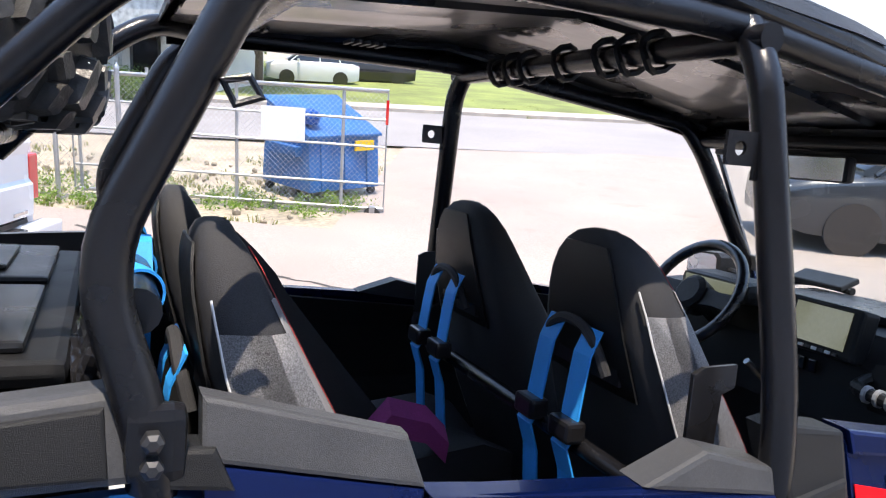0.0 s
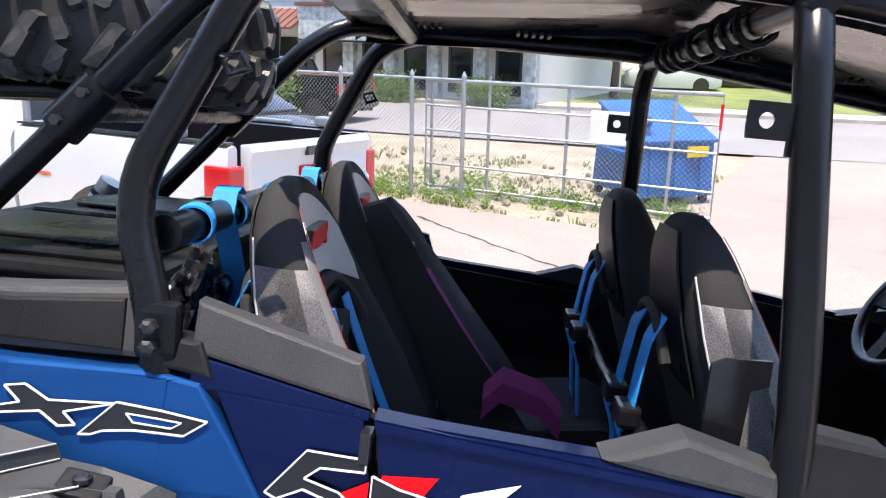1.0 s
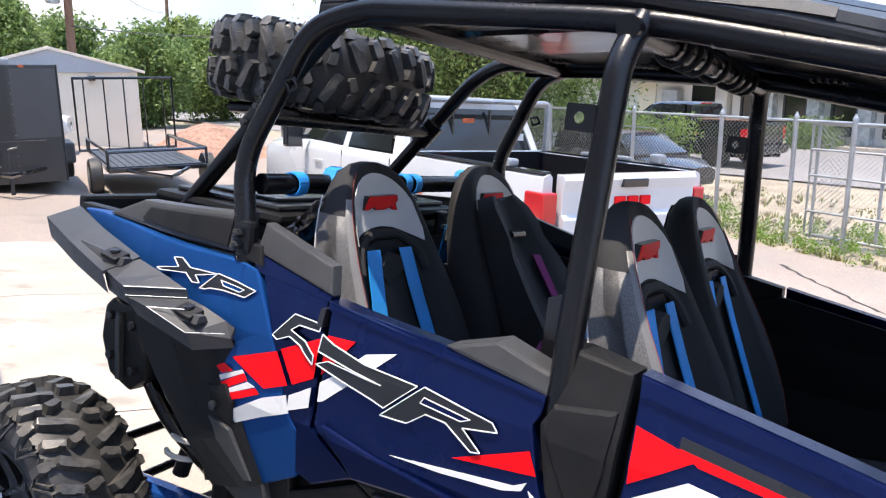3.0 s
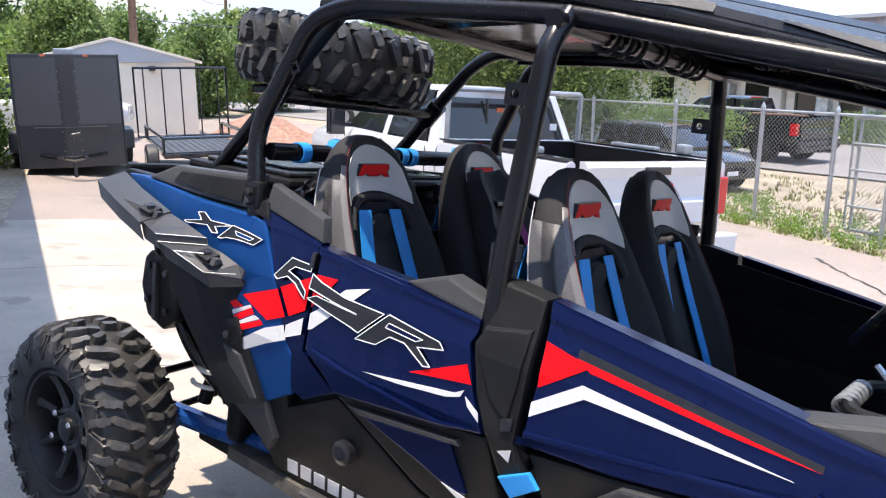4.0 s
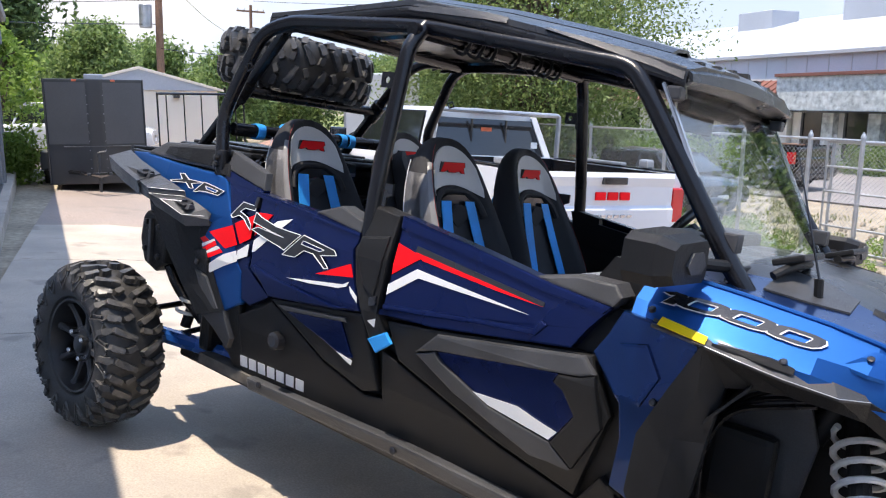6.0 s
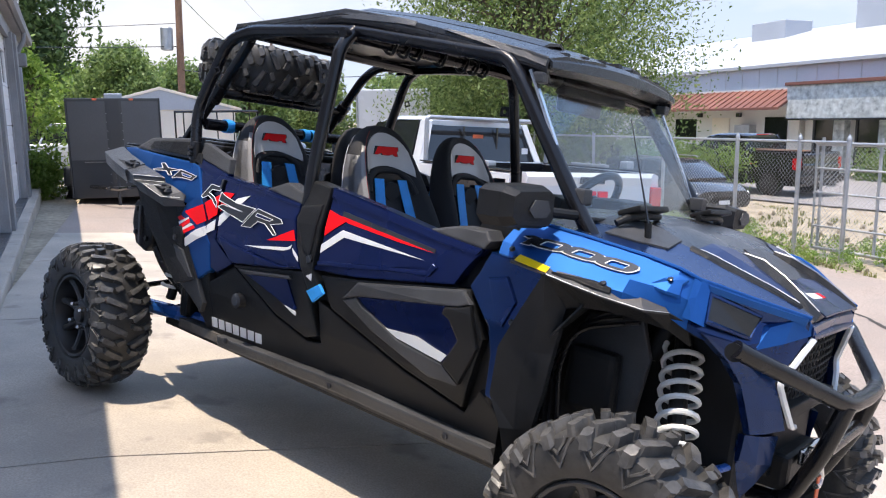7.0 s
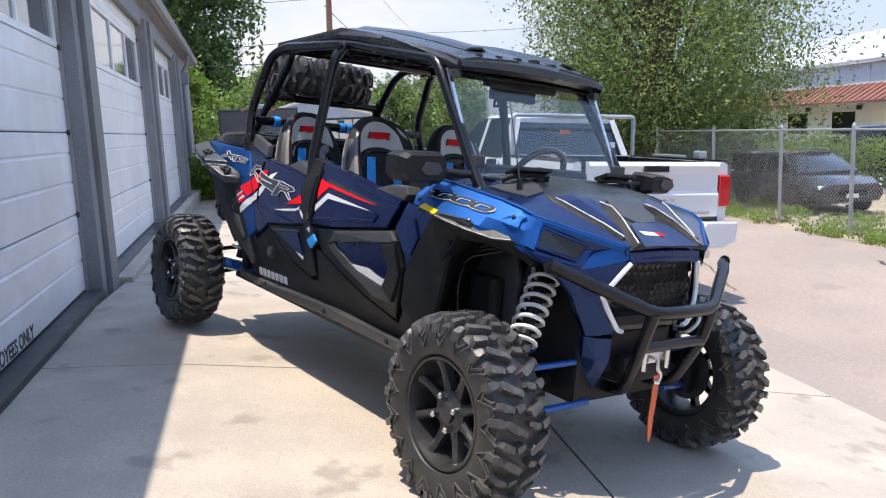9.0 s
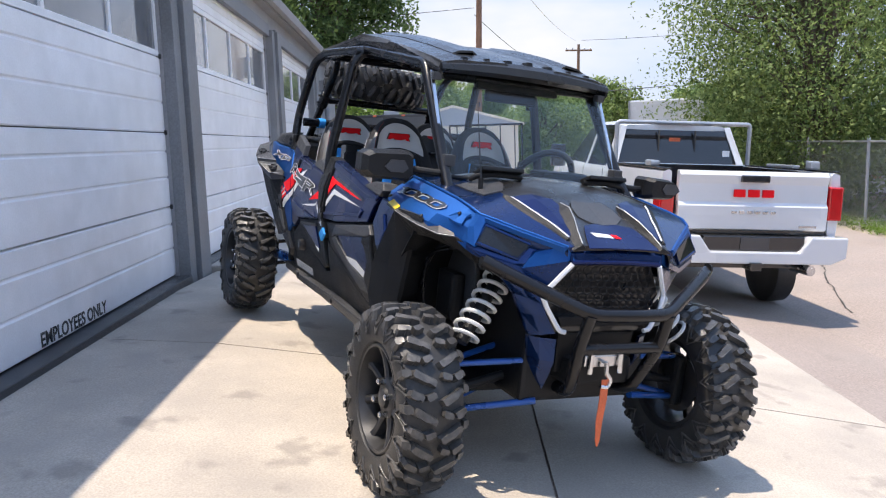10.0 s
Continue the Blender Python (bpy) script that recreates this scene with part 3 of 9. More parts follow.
def side(name, poly, material, s, off=0.0, thick=0.03, bev=0.005, label="", parent=None, taper=None):
    """A body panel outlined in (x, z), folded over the flank of side s (-1 right, 1 left)."""
    bm = bmesh.new()
    bm.faces.new([bm.verts.new((x, 0, z)) for x, z in poly])
    for z, _ in LEVELS:
        bmesh.ops.bisect_plane(bm, geom=list(bm.verts) + list(bm.edges) + list(bm.faces), plane_co=(0, 0, z), plane_no=(0, 0, 1))
    if taper:
        for k in range(-17, 17):
            bmesh.ops.bisect_plane(bm, geom=list(bm.verts) + list(bm.edges) + list(bm.faces), plane_co=(k * 0.1 + 0.03, 0, 0), plane_no=(1, 0, 0))
    rim = [v for v in bm.verts]
    faces = list(bm.faces)
    outline = [e for e in bm.edges if e.is_boundary]
    r = bmesh.ops.duplicate(bm, geom=faces)
    vm = {k: v for k, v in r["vert_map"].items() if isinstance(k, bmesh.types.BMVert)}
    for v in rim:
        y = flank(v.co.z) + off + (taper(v.co.x, v.co.z) if taper else 0.0)
        w = vm[v]
        w.co.y = s * (y - thick)
        v.co.y = s * y
    side_faces = []
    edge_keep = []
    for e in outline:
        a, b = e.verts
        side_faces.append(bm.faces.new((a, b, vm[b], vm[a])))
        edge_keep.append(e)
    if bev:
        bmesh.ops.recalc_face_normals(bm, faces=bm.faces)
        bmesh.ops.bevel(bm, geom=edge_keep, offset=bev, segments=2, affect="EDGES", profile=0.6)
    return part(name, bm, material, parent or utv, label)


def stripe(poly, material, s, parent, name="decal", off=0.003, taper=None):
    return side(name, poly, material, s, off + 0.0065, 0.002, 0.0, "", parent, taper)


def line_poly(pts, w):
    """A thin closed outline along points in (x, z)."""
    out = []
    n = len(pts)
    for i in range(n):
        a, b = pts[i], pts[(i + 1) % n]
        dx, dz = b[0] - a[0], b[1] - a[1]
        k = math.hypot(dx, dz) or 1
        nx, nz = -dz / k * w, dx / k * w
        out.append([(a[0] - nx, a[1] - nz), (b[0] - nx, b[1] - nz), (b[0] + nx, b[1] + nz), (a[0] + nx, a[1] + nz)])
    return out


def emblem(pts, s, parent, w=0.0011, fill=BLACKDEC, rim=WHITEDEC, off=0.003, taper=None):
    stripe(pts, fill, s, parent, "emblem", off, taper)
    for q in line_poly(pts, w):
        stripe(q, rim, s, parent, "emblem_outline", off + 0.002, taper)


REAR_BLUE = [(-1.60, 1.18), (-1.486, 1.188), (-1.291, 1.184), (-0.904, 1.169), (-0.826, 1.156), (-0.772, 1.085), (-0.70, 0.985), (-0.665, 0.90), (-0.62, 0.84), (-0.627, 0.721), (-0.758, 0.647), (-0.84, 0.797), (-0.88, 0.915), (-0.84, 0.985), (-0.90, 1.0), (-1.0, 1.03), (-1.20, 1.085), (-1.45, 1.13)]
SEAM = [(-0.805, 1.150), (-0.60, 1.135), (-0.575, 1.02), (-0.58, 0.86), (-0.46, 0.78), (-0.58, 0.72), (-0.645, 0.74), (-0.69, 0.90), (-0.735, 1.03)]
RDOOR = [(-0.585, 1.135), (-0.25, 1.115), (-0.05, 1.085), (-0.055, 1.05), (-0.065, 1.03), (-0.035, 0.93), (0.005, 0.845), (-0.10, 0.825), (-0.45, 0.785), (-0.565, 0.87), (-0.56, 1.02)]
FDOOR = [(0.105, 1.165), (0.42, 1.12), (0.67, 1.08), (0.845, 1.06), (0.79, 0.99), (0.755, 0.935), (0.31, 0.872), (0.105, 0.86), (0.115, 1.0)]


def flank_parts(s):
    P = REAR_BLUE
    def swell_q(x, z):
        if x > -1.1:
            return 0.043 * min(max((-0.85 - x) / 0.25, 0), 1)
        return 0.043 - 0.166 * max(-x - 1.13, 0)
    q = side("rear_quarter", P, LITBLUE, s, 0.004, 0.035, 0.006, "metallic blue rear quarter in its sunlit tone", taper=swell_q)
    emblem([(-1.112, 1.112), (-1.046, 1.124), (-1.067, 1.144), (-1.042, 1.147), (-1.011, 1.128), (-0.928, 1.127), (-0.991, 1.114), (-0.974, 1.098), (-0.995, 1.096), (-1.02, 1.114), (-1.099, 1.108)], s, q, taper=swell_q)
    emblem([(-0.969, 1.087), (-0.927, 1.129), (-0.806, 1.111), (-0.836, 1.09), (-0.902, 1.094), (-0.94, 1.092), (-0.954, 1.087)], s, q, taper=swell_q)
    emblem([(-0.912, 1.116), (-0.84, 1.107), (-0.853, 1.099), (-0.902, 1.105)], s, q, 0.0008, LITBLUE, WHITEDEC, 0.0055, swell_q)
    stripe([(-0.837, 0.951), (-0.70, 1.0), (-0.655, 0.934), (-0.723, 0.907), (-0.784, 0.93)], REDDEC, s, q)
    stripe([(-0.821, 0.792), (-0.835, 0.82), (-0.726, 0.885), (-0.655, 0.912), (-0.64, 0.875), (-0.721, 0.841)], WHITEDEC, s, q)
    stripe([(-0.887, 0.917), (-0.861, 0.93), (-0.829, 0.919), (-0.864, 0.905)], REDDEC, s, q)
    stripe([(-0.872, 0.898), (-0.80, 0.93), (-0.792, 0.924), (-0.864, 0.888)], WHITEDEC, s, q)
    stripe([(-0.864, 0.884), (-0.792, 0.924), (-0.779, 0.91), (-0.851, 0.871)], REDDEC, s, q)
    stripe([(-0.850, 0.868), (-0.778, 0.907), (-0.752, 0.902), (-0.842, 0.862)], WHITEDEC, s, q)
    stripe([(-0.844, 0.862), (-0.75, 0.90), (-0.736, 0.89), (-0.829, 0.848)], REDDEC, s, q)

    # black bolted flare: a faceted ledge over the rear wheel and a wide face under it
    def leaf(name, rings, material, parent=None, label="", t=0.012, down=0.7):
        return part(name, sheet([[(x, s * y, z) for x, y, z in r] for r in rings], t, (0, -s * (1 - down), -down)), material, parent or utv, label)
    fl = leaf("rear_flare", [[(-1.12, 0.790, 1.035), (-1.0, 0.765, 1.0), (-0.90, 0.705, 0.972), (-0.815, 0.69, 0.975)], [(-1.045, 0.755, 0.86), (-0.95, 0.735, 0.85), (-0.885, 0.708, 0.84), (-0.805, 0.697, 0.83)], [(-0.965, 0.722, 0.725), (-0.91, 0.716, 0.73), (-0.85, 0.706, 0.745), (-0.775, 0.697, 0.76)], [(-0.877, 0.70, 0.616), (-0.83, 0.70, 0.63), (-0.78, 0.70, 0.645), (-0.73, 0.69, 0.664)]], PLASTIC, None, "charcoal plastic wheel-arch flare with bolts", 0.02, 0.0)
    # ledge plates in paler plastic: the light on them is put into the colour
    leaf("flare_plate", [[(-1.62, 0.615, 1.183), (-1.66, 0.692, 1.147), (-1.65, 0.684, 1.095)], [(-1.40, 0.680, 1.158), (-1.43, 0.756, 1.121), (-1.42, 0.746, 1.068)], [(-1.155, 0.735, 1.130), (-1.188, 0.814, 1.094), (-1.185, 0.80, 1.045)]], GREYPL, fl)
    leaf("flare_plate", [[(-1.165, 0.735, 1.126), (-1.205, 0.800, 1.098), (-1.20, 0.79, 1.05)], [(-1.06, 0.733, 1.105), (-1.13, 0.818, 1.088), (-1.125, 0.805, 1.045)], [(-0.980, 0.728, 1.083), (-1.079, 0.826, 1.080), (-1.075, 0.812, 1.042)], [(-0.976, 0.726, 1.062), (-1.074, 0.824, 1.059), (-1.072, 0.81, 1.03)]], GREYPL, fl)
    leaf("flare_plate", [[(-0.978, 0.722, 1.062), (-1.074, 0.822, 1.058), (-1.07, 0.80, 1.02)], [(-0.925, 0.718, 1.054), (-0.999, 0.818, 1.048), (-0.995, 0.80, 1.008)], [(-0.855, 0.712, 1.034), (-0.905, 0.782, 1.004), (-0.90, 0.768, 0.970)], [(-0.832, 0.705, 1.022), (-0.832, 0.714, 0.998), (-0.832, 0.705, 0.982)]], GREYPL, fl)
    # pale lines that paint the highlights along the plate edges
    for line in ([(-1.080, 0.828, 1.0815), (-0.981, 0.730, 1.0845)], [(-1.075, 0.826, 1.0605), (-0.977, 0.728, 1.0635)], [(-1.000, 0.820, 1.0495), (-0.930, 0.770, 1.0520)], [(-1.000, 0.820, 1.0495), (-0.906, 0.784, 1.0055), (-0.838, 0.728, 1.010)]):
        part("flare_highlight", tube(bmesh.new(), [(x, s * y, z) for x, y, z in line], 0.0014, 6), GALV, fl)
    for (xa, ya, za), (xb, yb, zb) in (((-1.40, 0.742, 1.128), (-1.212, 0.768, 1.122)), ((-1.02, 0.800, 1.052), (-0.936, 0.758, 1.040))):
        # tapering rib that runs into the bolt boss
        part("flare_rib", loft([[(x + dx, s * (y + dy), z + dz) for dx, dy, dz in ((0, -w, -0.008), (0, -w * 0.5, h), (0, w * 0.5, h), (0, w, -0.012))] for x, y, z, w, h in ((xa, ya, za, 0.003, 0.001), (xb, yb, zb, 0.020, 0.010), (xb + 0.05, yb - 0.004, zb - 0.002, 0.016, 0.006))]), GREYPL, fl)
    side("flare_foot", [(-0.877, 0.616), (-0.73, 0.664), (-0.70, 0.56), (-0.735, 0.51), (-0.812, 0.575)], GREYPL, s, 0.012, 0.03, 0.005, "", fl)
    side("flare_foot_rib", [(-0.97, 0.73), (-0.90, 0.80), (-0.82, 0.78), (-0.75, 0.67), (-0.87, 0.625)], GREYPL, s, 0.026, 0.02, 0.005, "", fl)
    for x, y, z in ((-1.208, 0.768, 1.126), (-0.932, 0.757, 1.044)):
        part("bolt_tab", boxbm((-0.03, -0.022, -0.006), (0.03, 0.022, 0.008), 0.004, Matrix.Translation((x, s * y, z)) @ Matrix.Rotation(-0.3 * s, 4, "X") @ Matrix.Rotation(0.15, 4, "Y")), PLASTIC, fl)
        part("bolt", capped(bmesh.new(), [(0, 0.012), (0.006, 0.012), (0.008, 0.007)], 12, "z", Matrix.Translation((x, s * y, z + 0.008))), BLACKDEC, fl)
    part("bolt", capped(bmesh.new(), [(0, 0.012), (0.006, 0.012), (0.008, 0.007)], 12, "y", Matrix.Translation((-0.865, s * 0.722, 0.829)) @ Matrix.Diagonal((1, s, 1, 1))), BLACKDEC, fl)
    side("flare_tab", [(-0.90, 0.87), (-0.84, 0.885), (-0.815, 0.845), (-0.82, 0.79), (-0.885, 0.80)], PLASTIC, s, 0.018, 0.03, 0.004, "", fl)
    # mud guard sheet behind the rear door
    side("arch_liner", [(-0.86, 0.80), (-0.66, 0.72), (-0.66, 0.45), (-0.74, 0.43), (-0.80, 0.60)], PLASTIC, s, -0.01, 0.03, 0.006)
    side("bed_side", [(-1.45, 1.19), (-1.30, 1.25), (-0.91, 1.275), (-0.905, 1.18)], GREYPL, s, 0.0, 0.04, 0.01, "charcoal plastic bed side", taper=lambda x, z: 0.6 * swell_q(x, z))
    side("bed_side_inset", [(-1.27, 1.205), (-1.25, 1.238), (-0.94, 1.258), (-0.935, 1.19)], PLASTIC, s, 0.006, 0.01, 0.004, taper=lambda x, z: 0.6 * swell_q(x, z))
    side("pillar_base", [(-0.90, 1.175), (-0.90, 1.215), (-0.83, 1.21), (-0.81, 1.165)], PLASTIC, s, 0.008, 0.04, 0.006)
    side("corner_cover", [(-0.845, 1.195), (-0.845, 1.262), (-0.61, 1.205), (-0.59, 1.145)], GREYPL, s, 0.002, 0.03, 0.006, "charcoal plastic corner cover")
    side("jamb_top", [(-0.842, 1.15), (-0.842, 1.192), (-0.592, 1.144), (-0.592, 1.13)], BLUE, s, 0.0, 0.03, 0.004)
    jd = side("door_jamb_panel", SEAM, BLUE, s, 0.0, 0.03)
    stripe([(-0.688, 1.008), (-0.582, 1.058), (-0.582, 0.97), (-0.64, 0.94)], REDDEC, s, jd)
    stripe([(-0.645, 0.88), (-0.645, 0.915), (-0.585, 0.95), (-0.585, 0.905)], WHITEDEC, s, jd)
    rd = side("rear_door", RDOOR, BLUE, s, 0.006, 0.04, 0.006, "navy blue rear door with red, white and black graphics")
    stripe([(-0.562, 0.925), (-0.562, 0.968), (-0.53, 0.99), (-0.457, 1.055), (-0.382, 1.075), (-0.456, 1.008), (-0.548, 0.93)], WHITEDEC, s, rd)
    stripe([(-0.562, 0.985), (-0.566, 1.068), (-0.491, 1.072), (-0.536, 1.011)], REDDEC, s, rd, off=0.0035)
    stripe([(-0.215, 0.92), (-0.06, 0.985), (-0.04, 0.945)], REDDEC, s, rd)
    stripe([(-0.355, 0.877), (-0.08, 0.914), (-0.055, 0.928), (-0.063, 0.91), (-0.101, 0.898), (-0.235, 0.883)], WHITEDEC, s, rd)
    stripe([(-0.05, 0.915), (-0.01, 0.89), (-0.005, 0.87), (-0.04, 0.895)], WHITEDEC, s, rd)
    emblem([(-0.718, 1.034), (-0.668, 1.091), (-0.588, 1.087), (-0.588, 1.071), (-0.648, 1.071), (-0.668, 1.056), (-0.62, 1.043), (-0.600, 1.028), (-0.588, 1.020), (-0.588, 1.000), (-0.606, 1.012), (-0.632, 1.031), (-0.668, 1.042), (-0.702, 1.027)], s, jd, off=0.006)
    emblem([(-0.578, 1.068), (-0.541, 1.055), (-0.45, 1.037), (-0.314, 1.031), (-0.36, 0.990), (-0.386, 0.966), (-0.42, 0.974), (-0.50, 0.988), (-0.578, 1.005), (-0.545, 1.019), (-0.45, 1.011), (-0.40, 1.008), (-0.47, 1.016), (-0.578, 1.032)], s, rd, off=0.006)
    emblem([(-0.392, 0.950), (-0.298, 1.034), (-0.14, 1.013), (-0.126, 0.998), (-0.20, 0.984), (-0.155, 0.950), (-0.175, 0.946), (-0.238, 0.982), (-0.285, 0.984), (-0.325, 0.954), (-0.352, 0.952)], s, rd, off=0.006)
    emblem([(-0.292, 1.016), (-0.185, 1.005), (-0.205, 0.996), (-0.30, 1.003)], s, rd, 0.0009, BLUE, WHITEDEC, 0.0085)
    side("door_top_trim", [(-0.28, 1.118), (-0.17, 1.155), (-0.05, 1.125), (-0.05, 1.085), (-0.25, 1.112)], GREYPL, s, 0.012, 0.06, 0.008, "", rd)
    side("door_crease", [(-0.54, 0.885), (-0.40, 0.862), (-0.12, 0.838), (-0.02, 0.85), (-0.10, 0.828), (-0.45, 0.788)], BLUE, s, 0.016, 0.02, 0.006, "", rd)
    side("door_latch", [(-0.60, 1.08), (-0.60, 1.12), (-0.585, 1.12), (-0.585, 1.08)], BLACKDEC, s, 0.016, 0.03, 0.003, "", rd)
    side("door_edge", [(-0.585, 1.137), (-0.05, 1.087), (-0.05, 1.072), (-0.58, 1.118)], BLUE, s, 0.014, 0.05, 0.006, "", rd)
    lr = side("rear_door_lower", [(-0.46, 0.778), (-0.06, 0.828), (0.01, 0.838), (0.05, 0.72), (0.08, 0.60), (0.01, 0.575), (-0.18, 0.63)], PLASTIC, s, -0.004, 0.03, 0.008, "black plastic lower door panel with blue inset")
    side("door_inset", [(-0.36, 0.755), (-0.08, 0.79), (-0.03, 0.68), (-0.06, 0.665), (-0.16, 0.70)], BLUE, s, 0.004, 0.01, 0.004, "", lr)
    side("inset_rib", [(-0.40, 0.772), (-0.06, 0.808), (-0.05, 0.795), (-0.36, 0.757)], GREYPL, s, 0.012, 0.02, 0.005, "", lr)
    stripe([(-0.06, 0.665), (-0.10, 0.683), (-0.025, 0.672), (-0.03, 0.655)], WHITEDEC, s, lr, off=0.0)
    # plastic post between the doors
    bp = side("door_post_cover", [(-0.045, 1.175), (-0.01, 1.18), (0.095, 1.165), (0.095, 1.0), (0.09, 0.86), (0.12, 0.80), (0.07, 0.75), (0.02, 0.85), (-0.02, 0.93), (-0.05, 1.04), (-0.03, 1.08)], PLASTIC, s, 0.016, 0.06, 0.01, "black plastic cover of the centre post")
    side("cover_step", [(-0.03, 1.08), (0.085, 1.10), (0.08, 0.99), (0.07, 0.90), (0.02, 0.93), (-0.035, 1.03)], PLASTIC, s, 0.024, 0.02, 0.008, "", bp)
    side("latch_slot", [(0.055, 0.905), (0.085, 0.915), (0.085, 0.885), (0.06, 0.875)], BLACKDEC, s, 0.024, 0.008, 0.003, "", bp)
    side("tie_strap", [(0.065, 0.775), (0.14, 0.815), (0.165, 0.785), (0.10, 0.738)], WEB, s, 0.028, 0.012, 0.004, "bright blue strap round the post", bp)
    stripe([(0.055, 0.83), (0.09, 0.845), (0.085, 0.815)], WHITEDEC, s, bp, off=0.012)
    fd = side("front_door", FDOOR, BLUE, s, 0.006, 0.04, 0.006, "navy blue front door with red and white graphics")
    side("door_edge", [(0.105, 1.167), (0.42, 1.122), (0.67, 1.082), (0.845, 1.062), (0.825, 1.04), (0.66, 1.055), (0.42, 1.09), (0.11, 1.13)], BLUE, s, 0.016, 0.05, 0.006, "", fd)
    stripe([(0.115, 1.085), (0.225, 1.062), (0.12, 0.99)], REDDEC, s, fd)
    stripe([(0.19, 1.072), (0.66, 1.018), (0.50, 1.027), (0.225, 1.052)], REDDEC, s, fd, off=0.0035)
    stripe([(0.19, 1.09), (0.66, 1.03), (0.66, 1.018), (0.19, 1.072)], BLACKDEC, s, fd)
    stripe([(0.112, 0.925), (0.112, 0.957), (0.215, 1.025), (0.62, 0.988), (0.225, 1.0)], WHITEDEC, s, fd)
    side("door_crease", [(0.108, 0.895), (0.27, 0.915), (0.48, 0.94), (0.64, 0.957), (0.66, 0.985), (0.68, 0.975), (0.65, 0.94), (0.48, 0.925), (0.27, 0.897), (0.108, 0.88)], BLUE, s, 0.014, 0.02, 0.005, "", fd)
    side("door_top_trim", [(0.60, 1.088), (0.73, 1.118), (0.84, 1.118), (0.865, 1.09), (0.845, 1.062)], GREYPL, s, 0.012, 0.07, 0.008, "", fd)
    lf = side("front_door_lower", [(0.12, 0.845), (0.31, 0.865), (0.75, 0.928), (0.815, 0.93), (0.885, 0.79), (0.80, 0.54), (0.55, 0.60), (0.17, 0.73)], PLASTIC, s, -0.002, 0.03, 0.008, "black plastic lower door panel with blue and white inset")
    side("door_inset", [(0.327, 0.806), (0.736, 0.864), (0.722, 0.838), (0.752, 0.822), (0.791, 0.765), (0.727, 0.673), (0.524, 0.704), (0.357, 0.779)], BLUE, s, 0.004, 0.01, 0.003, "navy inset of the lower door", lf)
    # frame bands that catch the light are put in paler plastic
    side("inset_frame", [(0.25, 0.783), (0.333, 0.859), (0.80, 0.928), (0.838, 0.890), (0.796, 0.874), (0.738, 0.866), (0.327, 0.808)], GREYPL, s, 0.014, 0.02, 0.007, "", lf)
    side("inset_frame", [(0.840, 0.888), (0.872, 0.757), (0.80, 0.622), (0.73, 0.671), (0.794, 0.765), (0.756, 0.824), (0.727, 0.838), (0.740, 0.864), (0.798, 0.872)], PLASTIC, s, 0.014, 0.02, 0.007, "", lf)
    side("inset_frame", [(0.25, 0.779), (0.325, 0.804), (0.355, 0.777), (0.524, 0.702), (0.726, 0.670), (0.796, 0.620), (0.67, 0.609), (0.40, 0.70)], GREYPL, s, 0.012, 0.02, 0.007, "", lf)
    stripe([(0.47, 0.728), (0.524, 0.706), (0.724, 0.676), (0.748, 0.705), (0.70, 0.715), (0.62, 0.735)], WHITEDEC, s, lf, off=0.0025)
    # rocker
    rk = side("rocker_panel", [(-0.80, 0.50), (-0.74, 0.63), (-0.59, 0.70), (-0.46, 0.765), (-0.18, 0.615), (0.01, 0.56), (0.09, 0.575), (0.09, 0.74), (0.17, 0.715), (0.55, 0.585), (0.80, 0.525), (0.87, 0.62), (0.95, 0.55), (0.96, 0.40), (0.75, 0.415), (0.17, 0.415), (-0.52, 0.39), (-0.66, 0.41)], PLASTIC, s, -0.012, 0.05, 0.008, "black plastic rocker panel")
    side("rocker_rail", [(-0.60, 0.385), (-0.60, 0.435), (0.17, 0.462), (0.94, 0.455), (0.96, 0.40), (0.17, 0.408)], GREYPL, s, 0.03, 0.07, 0.012, "", rk)
    for k in range(7):
        x = -0.683 + k * 0.0555
        stripe([(x, 0.453 + 0.0016 * k), (x + 0.007, 0.499 + 0.0014 * k), (x + 0.050, 0.501 + 0.0014 * k), (x + 0.043, 0.455 + 0.0016 * k)], WHITEDEC, s, rk, "badge_bar", -0.016)
    for x in (-0.52, 0.17, 0.75):
        part("bolt", capped(bmesh.new(), [(0, 0.013), (0.007, 0.013), (0.009, 0.008)], 12, "y", Matrix.Translation((x, s * (flank(0.43) + 0.028), 0.43)) @ Matrix.Diagonal((1, s, 1, 1))), BLACKDEC, rk)
    part("knob", capped(bmesh.new(), [(0, 0.035), (0.03, 0.032), (0.035, 0.02)], 16, "y", Matrix.Translation((-0.42, s * (flank(0.62) - 0.012), 0.63)) @ Matrix.Diagonal((1, s, 1, 1))), BLACKDEC, rk)
    # cowl side between front door and arch
    cs = side("cowl_side", [(0.872, 1.060), (1.00, 1.050), (1.078, 1.028), (1.040, 0.935), (1.0, 0.85), (0.965, 0.77), (0.952, 0.60), (0.905, 0.62), (0.918, 0.75), (0.908, 0.84), (0.818, 0.945), (0.850, 1.0)], MIDBLUE, s, 0.004, 0.03, 0.006)
    side("cowl_fold", [(0.885, 0.985), (0.955, 1.0), (1.0, 0.93), (0.965, 0.85), (0.945, 0.86)], MIDBLUE, s, 0.014, 0.02, 0.008, "", cs)
    part("bolt", capped(bmesh.new(), [(0, 0.009), (0.007, 0.009), (0.009, 0.005)], 12, "y", Matrix.Translation((0.995, s * 0.704, 0.872)) @ Matrix.Diagonal((1, s, 1, 1))), BLACKDEC, cs)

